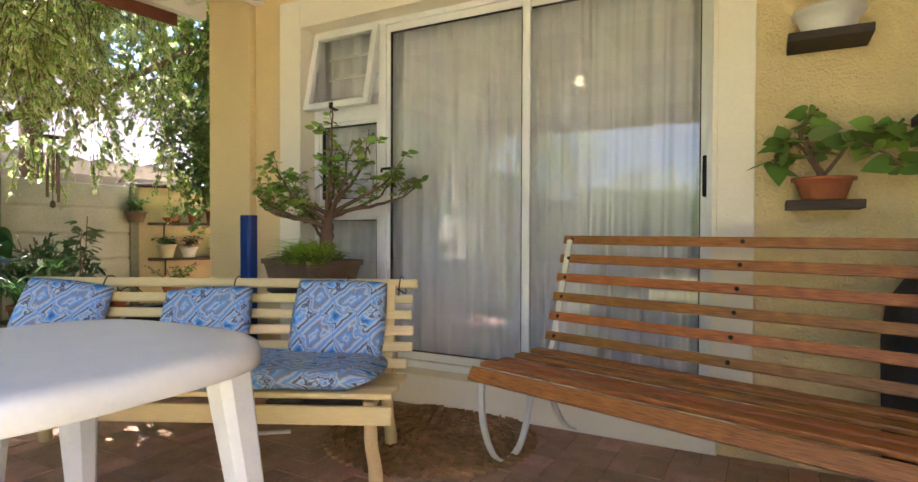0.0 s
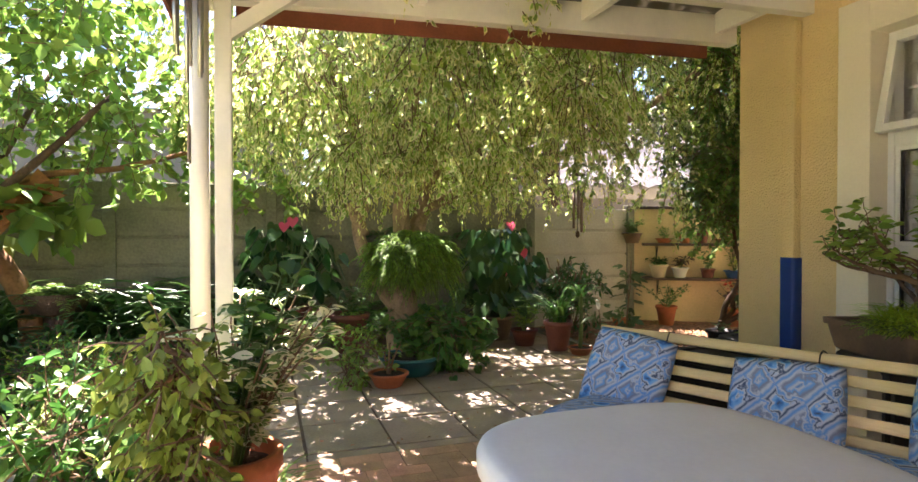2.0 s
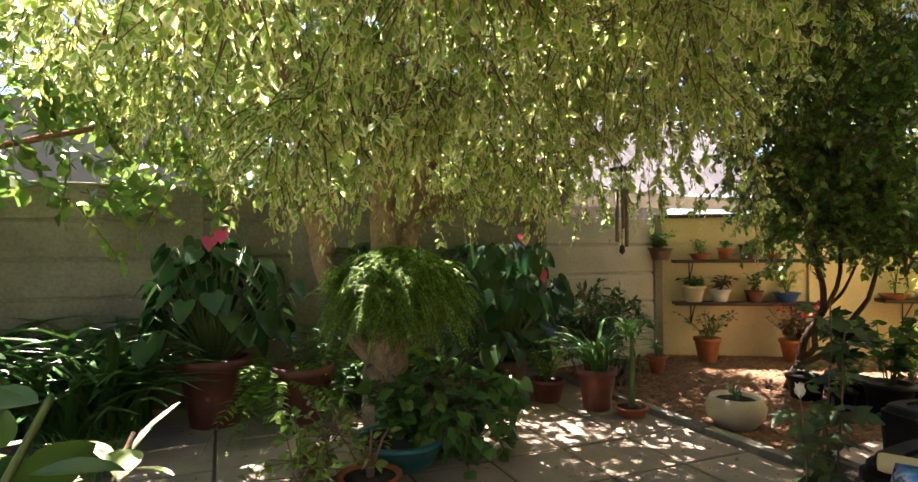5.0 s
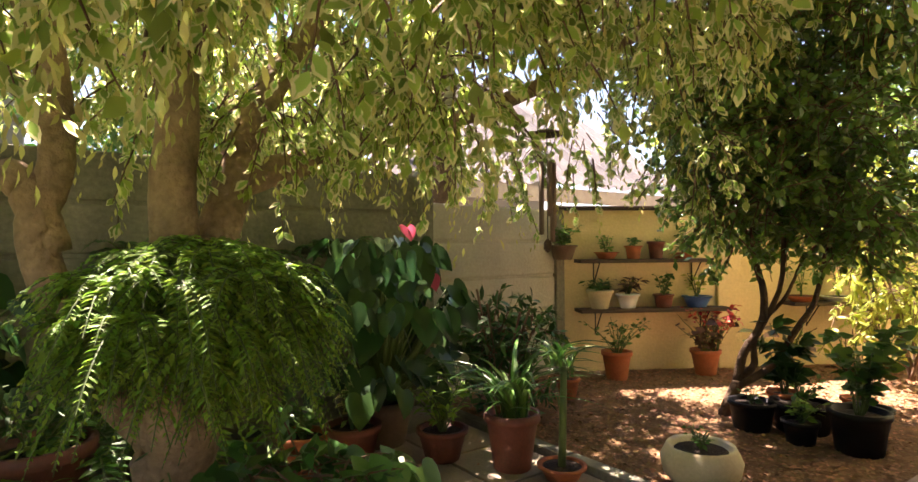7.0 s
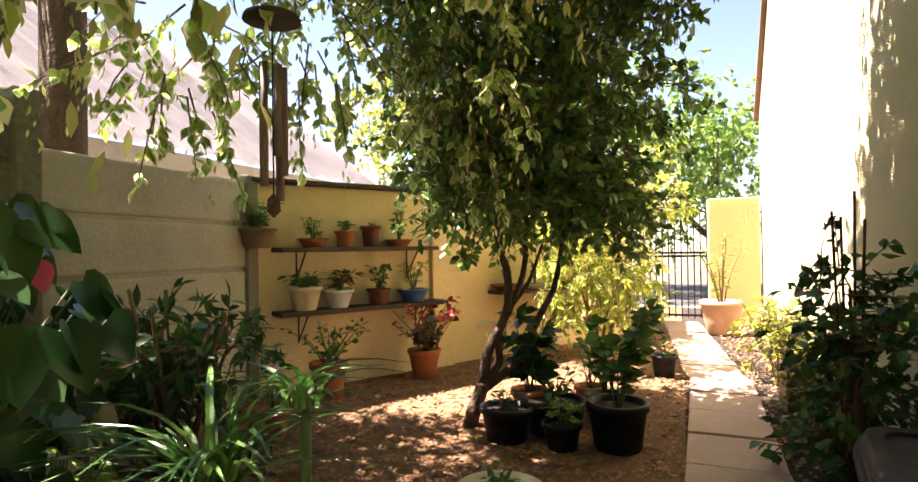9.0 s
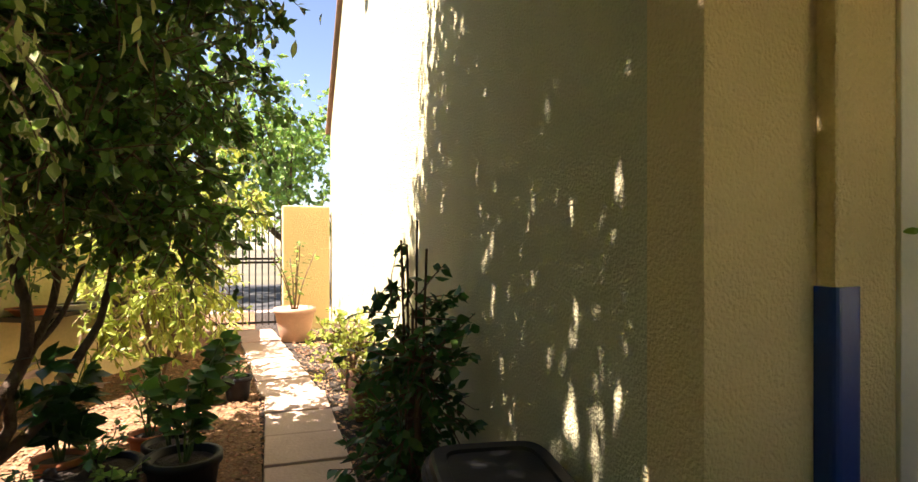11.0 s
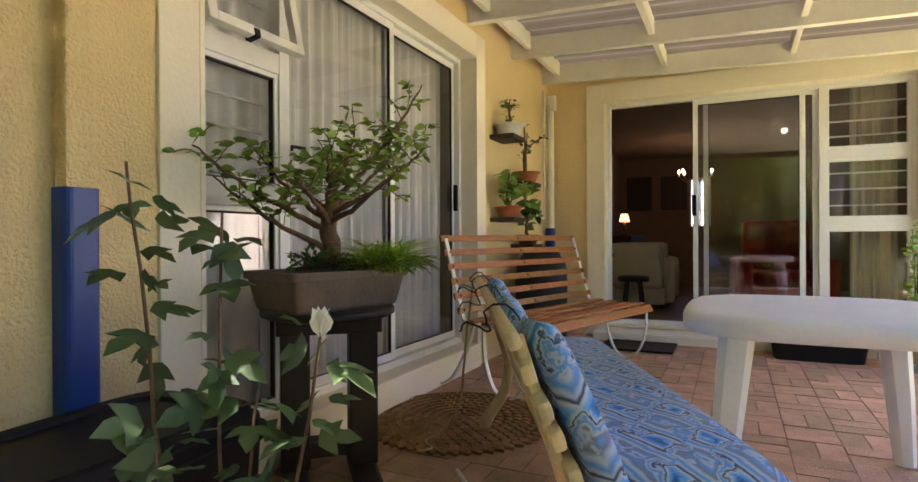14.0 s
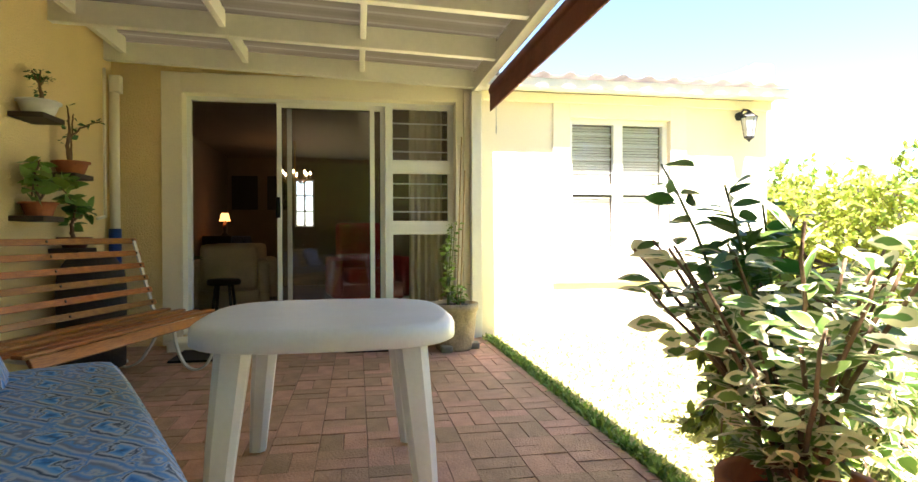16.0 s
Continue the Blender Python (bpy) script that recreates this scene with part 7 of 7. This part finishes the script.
small_bonsai("tall bent plant in a terracotta bowl", (0.76, 2.62, 1.43), 0.11, 0.09, TERRA, [[(0, 0, 0.07), (-0.05, 0, 0.2), (-0.02, 0, 0.34), (-0.06, 0, 0.48)], [(-0.03, 0, 0.26), (0.10, -0.04, 0.36), (0.30, -0.08, 0.44)], [(0, 0, 0.1), (0.02, 0, 0.3), (0.04, 0, 0.44)]], 0.05, 9, L_DARK, 450, LEAF_OVAL)
small_bonsai("thick-stemmed plant in a dark pot", (0.80, 2.62, 0.90), 0.10, 0.08, DARKTERRA, [[(0, 0, 0.06), (-0.05, 0, 0.15), (0.02, 0, 0.24), (0.04, -0.02, 0.36)], [(0, 0, 0.2), (0.12, -0.06, 0.3)], [(0, 0, 0.22), (-0.1, -0.06, 0.32)]], 0.075, 16, L_MID, 460)

# stone pot with stake beside the door
bp_ = thing("stone_planter", "weathered stone pot with a climbing plant and stakes", "planter", (1.12, -0.22, 0))
part("pot", lathe([(0.002, 0.36), (0.17, 0.36), (0.19, 0.40), (0.215, 0.40), (0.215, 0.34), (0.20, 0.33), (0.185, 0.15), (0.16, 0.02), (0.15, 0.0), (0.002, 0.0)], 28), STONEPOT, bp_, "", True)
part("soil", lathe([(0.001, 0.38), (0.17, 0.375), (0.18, 0.36), (0.001, 0.35)], 16), SOIL, bp_)
for a in (0.6, 2.6, 4.6):
    part("foot", cube(0.17 * math.cos(a) - 0.05, 0.17 * math.cos(a) + 0.05, 0.17 * math.sin(a) - 0.05, 0.17 * math.sin(a) + 0.05, 0, 0.06, 0.02), CONCRETE, bp_)
for x, y, h in ((0.02, -0.03, 1.85), (-0.03, -0.05, 1.55)):
    bm = bmesh.new()
    tube(bm, [(x, y, 0.3), (x + 0.06, y - 0.06, h)], 0.007, 6)
    part("stake", bm, mat("cane", (0.45, 0.30, 0.14), 0.7) if x > 0 else bpy.data.materials["cane"], bp_)
ls_ = stems(bp_, (0, 0.05, 0.36), 5, 0.75, 0.10, 470)
leafy(bp_, ls_, 24, 0.055, LEAF_OVAL, L_LIGHT, 470, 0.2, 0.2, 0.03)
ls_ = stems(bp_, (0, -0.05, 0.36), 9, 0.2, 0.16, 471, STEMG, 0.005, "low_stem")
leafy(bp_, ls_, 9, 0.06, LEAF_OVAL, L_LIGHT, 471, 0.2, 0.2, 0.03, "low_leaves")

# wall lantern
la = thing("wall_lantern", "black outdoor wall lantern with clear panes", "lantern", (1.70, -3.42, 2.18))
bm = bmesh.new()
tube(bm, [(0.05, 0, 0.05), (-0.03, 0, 0.12), (-0.10, 0, 0.10), (-0.12, 0, 0.03)], 0.012, 8)
part("arm", bm, DARKMETAL, la, "", True)
part("mount", lathe([(0.002, 0.0), (0.045, 0.0), (0.045, 0.02), (0.002, 0.03)], 14), DARKMETAL, la).matrix_local = pose(0.05, 0, 0.06, 0, -90, 0)
part("cap", lathe([(0.002, 0.10), (0.02, 0.08), (0.085, 0.03), (0.09, 0.02), (0.002, 0.02)], 6), DARKMETAL, la).matrix_local = pose(-0.12, 0, 0.0)
part("glass", lathe([(0.002, -0.18), (0.045, -0.18), (0.075, 0.018), (0.002, 0.018)], 6), mat("frosted_glass", (0.5, 0.52, 0.5), 0.25, bump=0), la).matrix_local = pose(-0.12, 0, 0.0)
part("base", lathe([(0.002, -0.24), (0.012, -0.22), (0.05, -0.195), (0.05, -0.18), (0.002, -0.18)], 6), DARKMETAL, la).matrix_local = pose(-0.12, 0, 0.0)
for k in range(6):
    a = k * math.pi / 3
    bm = bmesh.new()
    tube(bm, [(0.047 * math.cos(a) - 0.12, 0.047 * math.sin(a), -0.18), (0.078 * math.cos(a) - 0.12, 0.078 * math.sin(a), 0.02)], 0.004, 5)
    part("rib", bm, DARKMETAL, la)
vt = thing("wall_vent", "small dark vent box high on the gable wall", "vent", (-3.42, 7.2, 3.75))
part("hood", cube(-0.05, 0.03, -0.09, 0.09, -0.14, 0.14, 0.01), mat("vent_paint", (0.45, 0.42, 0.34), 0.8), vt)
lp = thing("ceiling_lamp", "small globe lamp under the patio roof", "lamp", (-1.5, 0.35, 2.50))
part("globe", lathe([(0.002, -0.09), (0.03, -0.08), (0.042, -0.05), (0.036, -0.02), (0.02, 0.0), (0.002, 0.0)], 18), glow_mat("lit_globe", (1.0, 0.72, 0.36), 1.5), lp, "", True)
part("base", lathe([(0.002, 0.0), (0.045, 0.0), (0.045, 0.035), (0.002, 0.035)], 16), WHITE, lp)
hk = thing("hose_rod", "thin white stick lying on the bricks", "stick", (-2.0, 1.95, 0.012))
bm = bmesh.new()
tube(bm, [(-0.16, -0.16, 0), (0.10, 0.06, 0)], 0.01, 8)
part("rod", bm, WHITE, hk, "", True)


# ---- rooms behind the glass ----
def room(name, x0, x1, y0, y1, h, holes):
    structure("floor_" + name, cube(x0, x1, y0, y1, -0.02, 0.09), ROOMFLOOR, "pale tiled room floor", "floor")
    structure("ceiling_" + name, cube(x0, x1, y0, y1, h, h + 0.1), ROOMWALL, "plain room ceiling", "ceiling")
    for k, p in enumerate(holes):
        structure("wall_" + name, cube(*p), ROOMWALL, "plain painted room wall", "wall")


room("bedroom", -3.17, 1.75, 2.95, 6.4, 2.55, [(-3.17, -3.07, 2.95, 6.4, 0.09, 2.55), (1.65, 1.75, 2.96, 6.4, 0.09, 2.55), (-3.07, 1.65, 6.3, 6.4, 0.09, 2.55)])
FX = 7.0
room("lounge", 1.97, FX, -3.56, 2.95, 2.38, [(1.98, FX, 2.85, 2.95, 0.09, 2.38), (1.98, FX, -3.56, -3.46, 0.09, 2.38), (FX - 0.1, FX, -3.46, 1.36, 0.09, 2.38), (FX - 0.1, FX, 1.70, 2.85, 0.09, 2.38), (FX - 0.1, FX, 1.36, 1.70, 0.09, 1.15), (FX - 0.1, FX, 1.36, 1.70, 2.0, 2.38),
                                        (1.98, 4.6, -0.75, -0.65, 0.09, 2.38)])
fw = thing("window_2", "bright barred window at the back of the lounge", "window", (FX - 0.05, 1.53, 1.15))
fw["kind"] = "structure"
bm = bmesh.new()
for y in (-0.155, 0.0, 0.155):
    box(bm, -0.02, 0.02, y - 0.015, y + 0.015, 0, 0.85)
for z in (0.015, 0.28, 0.56, 0.835):
    box(bm, -0.018, 0.018, -0.168, 0.168, z - 0.012, z + 0.012)
part("window_frame", bm, ALU, fw)
ch = thing("chandelier", "small lit crystal chandelier with candle bulbs", "chandelier", (5.0, 1.5, 1.78))
bm = bmesh.new()
tube(bm, [(0, 0, 0.0), (0, 0, 0.60)], 0.012, 6)
part("rod", bm, mat("brass", (0.5, 0.33, 0.12), 0.35, 0.9, bump=0), ch)
for k in range(8):
    a = k * math.pi / 4
    x, y = 0.22 * math.cos(a), 0.22 * math.sin(a)
    bm = bmesh.new()
    tube(bm, [(0, 0, 0.06), (x * 0.5, y * 0.5, -0.02), (x, y, 0.06)], 0.008, 6)
    arm = part("arm", bm, bpy.data.materials["brass"], ch, "", True)
    bm = bmesh.new()
    tube(bm, [(x, y, 0.06), (x, y, 0.11)], (0.012, 0.010), 6)
    part("candle", bm, WHITE, arm)
    bm = bmesh.new()
    tube(bm, [(x, y, 0.11), (x, y, 0.135), (x, y, 0.16)], (0.010, 0.014, 0.003), 8)
    part("bulb", bm, glow_mat("bulb_glow", (1.0, 0.62, 0.28), 6.0) if k == 0 else bpy.data.materials["bulb_glow"], arm)


def armchair(name, label, at, rz, w, h, m):
    """An upholstered chair: rounded seat, arms and back."""
    t = thing(name, label, "armchair", at, rz)
    part("seat", cube(-w * 0.34, w * 0.34, -0.36, 0.30, 0.24, 0.44, 0.05), m, t, "", True)
    part("base", cube(-w * 0.45, w * 0.45, -0.36, 0.38, 0.04, 0.25, 0.03), m, t, "", True)
    part("backrest", cube(-w * 0.42, w * 0.42, 0.24, 0.42, 0.24, h, 0.07), m, t, "", True)
    for s in (-1, 1):
        part("armrest", cube(s * w * 0.5 - 0.08, s * w * 0.5 + 0.08, -0.38, 0.36, 0.06, 0.60, 0.06), m, t, "", True)
    for x in (-w * 0.4, w * 0.4):
        for y in (-0.3, 0.33):
            part("leg", cube(x - 0.025, x + 0.025, y - 0.025, y + 0.025, 0, 0.06), STANDWOOD, t)
    return t


armchair("armchair", "cream upholstered armchair in the lounge", (3.7, 2.15, 0.09), 100, 0.75, 0.80, CREAMSOFA)
armchair("armchair", "cream upholstered armchair with loose cushions", (4.6, 2.2, 0.09), 100, 0.80, 0.80, CREAMSOFA)
armchair("wing_chair", "deep red high-backed armchair in the lounge", (4.4, 0.45, 0.09), -80, 0.95, 1.08, REDSOFA)
sb = thing("footstool", "small dark wooden stool", "stool", (2.9, 2.05, 0.09))
part("top", lathe([(0.002, 0.36), (0.17, 0.36), (0.18, 0.40), (0.16, 0.42), (0.002, 0.42)], 18), STANDWOOD, sb, "", True)
for a in (0.8, 2.4, 3.9, 5.5):
    bm = bmesh.new()
    tube(bm, [(0.15 * math.cos(a), 0.15 * math.sin(a), 0), (0.10 * math.cos(a), 0.10 * math.sin(a), 0.37)], 0.016, 6)
    part("leg", bm, STANDWOOD, sb)
sbd = thing("sideboard", "dark wooden sideboard along the lounge wall", "sideboard", (5.8, 2.6, 0.09))
part("body", cube(-0.8, 0.8, -0.2, 0.2, 0, 0.9, 0.01), STANDWOOD, sbd)
for x in (-0.4, 0.4):
    part("door", cube(x - 0.36, x + 0.36, -0.22, -0.2, 0.08, 0.82, 0.006), STANDWOOD, sbd)
tl = thing("table_lamp", "lit table lamp with an orange shade", "lamp", (5.3, 2.55, 0.99))
part("shade", lathe([(0.08, 0.22), (0.05, 0.34), (0.045, 0.34), (0.075, 0.22)], 18), glow_mat("lamp_shade_glow", (1.0, 0.45, 0.12), 0.35), tl, "", True)
part("base", lathe([(0.002, 0), (0.07, 0), (0.02, 0.05), (0.03, 0.14), (0.01, 0.24), (0.002, 0.24)], 14), STANDWOOD, tl, "", True)
for k, y in enumerate((2.2, 1.6)):
    pic = thing("wall_picture", "dark framed picture on the lounge wall", "picture", (FX - 0.12, y + 0.35, 1.75))
    part("frame", cube(-0.015, 0.015, -0.22, 0.22, -0.3, 0.3, 0.004), STANDWOOD, pic)
tp = potted("house_plant", "leafy house plant in a brown pot by the open door", (2.5, 2.55, 0.09), 0.17, 0.30, DARKTERRA, 12, 0.55, 0.26, 12, 0.12, LEAF_LONG, L_DARK, 480)
dr = curtain("beige_drape", 0.28, 0.62, 0.0, 0.12, 2.30, DRAPE, "beige drape behind the barred window", 5, 9, 0.03)
dr.matrix_world = pose(2.06, 0.36, 0, 0, 0, -90)


# ---- ground pieces ----
random.seed(4)
slab_meshes = []
for k in range(4):
    bm = cube(-0.240, 0.240, -0.240, 0.240, -0.05, 0.0, 0.006)
    slab_meshes.append(link_mesh("slab", bm, SLAB))
pave = thing("paving", "square beige concrete slabs with dark joints", "paving", (0, 0, 0))
pave["kind"] = "structure"
for i in range(8):
    for j in range(9):
        x, y = -3.90 + 0.25 - 0.5 * (i + 0.5) - 0.0, 2.70 - 0.5 * j
        if x > -3.65 or y < -1.3:
            continue
        o = new("slab", random.choice(slab_meshes))
        o.parent = pave
        o.matrix_local = pose(x - 0.0, y, 0.0 + random.uniform(-0.003, 0.003), random.uniform(-0.3, 0.3), random.uniform(-0.3, 0.3), random.choice((0, 90, 180, 270)))
for j in range(8):
    o = new("slab", link_mesh("slab_cut", cube(-0.045, 0.045, -0.244, 0.244, -0.05, -0.001, 0.004), SLAB))
    o.parent = pave
    o.matrix_local = pose(-3.60, 2.70 - 0.5 * j, 0)
for i in range(4):
    for j in range(4):
        o = new("slab", random.choice(slab_meshes))
        o.parent = pave
        o.matrix_local = pose(-2.85 - 0.5 * i, -1.52 - 0.5 * j, 0.004 + random.uniform(-0.003, 0.003), random.uniform(-0.3, 0.3), random.uniform(-0.3, 0.3), random.choice((0, 90, 180, 270)))
patio = thing("patio_floor", "red clay brick paving in basket weave", "floor", (0, 0, 0))
patio["kind"] = "structure"
brick_meshes = []
for k in range(5):
    bm = cube(-0.109, 0.109, -0.0535, 0.0535, -0.05, 0.0, 0.004)
    brick_meshes.append(link_mesh("brick", bm, BRICK))
rest = bmesh.new()
count = 0
for i in range(25):
    for j in range(16):
        cx, cy_ = -3.44 + i * 0.222, -0.44 + j * 0.222
        if cx > 1.76 or cy_ > 2.75:
            continue
        for s in (-1, 1):
            turn = (i + j) % 2
            x, y = (cx, cy_ + s * 0.0555) if not turn else (cx + s * 0.0555, cy_)
            z = random.uniform(-0.003, 0.002)
            near = -1.2 < cx < 1.4 and -0.45 < cy_ < 2.0
            if near and count < 300:
                count += 1
                o = new("brick", random.choice(brick_meshes))
                o.parent = patio
                o.matrix_local = pose(x, y, z, random.uniform(-0.5, 0.5), random.uniform(-0.5, 0.5), 90 * turn + random.uniform(-0.6, 0.6))
            else:
                m = pose(x, y, z, random.uniform(-0.5, 0.5), random.uniform(-0.5, 0.5), 90 * turn + random.uniform(-0.6, 0.6))
                box(rest, -0.109, 0.109, -0.0535, 0.0535, -0.05, 0.0, 0, m)
rb = part("brick_field", rest, BRICK_I, patio)
rb["kind"] = "stuff"
bm = bmesh.new()
for k in range(24):
    x = -3.45 + k * 0.222
    box(bm, x, x + 0.214, -0.585, -0.535, -0.05, 0.004)
eg = part("brick_edging", bm, BRICK_I, patio)

# loose stuff: bark chips, lawn blades, fallen leaves
def scatter(name, label, n, area, size, shape, material, seed, z=0.004, up=0.1, category="ground cover", keep=None):
    rng = np.random.default_rng(seed)
    x, y = rng.uniform(area[0], area[1], n), rng.uniform(area[2], area[3], n)
    if keep is not None:
        ok = keep(x, y)
        x, y = x[ok], y[ok]
    n = len(x)
    P = np.stack((x, y, np.full(n, z) + rng.uniform(0, 0.006, n)), 1)
    a = rng.uniform(0, 6.283, n)
    W = np.stack((np.cos(a), np.sin(a), rng.uniform(-0.05, 1, n) * up), 1)
    o = new(name, leaf_mesh(name, P, W, size * rng.uniform(0.5, 1.4, n), shape, material, rng, 0.35))
    return tagged(o, label, category, "", "stuff")


scatter("bark_chips", "loose bark chips over the mulch bed", 26000, (-7.4, -4.35, 3.08, 9.6), 0.030, LEAF_OVAL, CHIP, 501, keep=lambda x, y: (x - Y0.x) * YW.y - (y - Y0.y) * YW.x > 0.05)
scatter("soil_litter", "fallen leaves on the soil strip", 2500, (-4.0, -3.42, 3.1, 9.6), 0.030, LEAF_OVAL, CHIP, 502)
scatter("fallen_leaves", "fallen leaves on the paving slabs", 420, (-7.0, -3.6, -1.2, 2.9), 0.030, LEAF_OVAL, CHIP, 503, 0.006)
scatter("bed_litter", "leaf litter over the planting bed", 4500, (-7.0, -2.7, -6.0, -1.2), 0.035, LEAF_OVAL, CHIP, 504)
scatter("lawn_blades", "short dry grass of the lawn", 42000, (-1.9, 4.0, -4.6, -0.62), 0.034, LEAF_LONG, BLADE, 505, -0.01, 1.6, "grass")
scatter("edge_grass", "longer green grass along the brick edge", 2200, (-2.2, 1.6, -0.66, -0.59), 0.05, LEAF_LONG, leaf_mat("edge_grass_blade", (0.20, 0.32, 0.06), None, 0.6, 0.4, 0.3), 506, -0.01, 2.2, "grass")
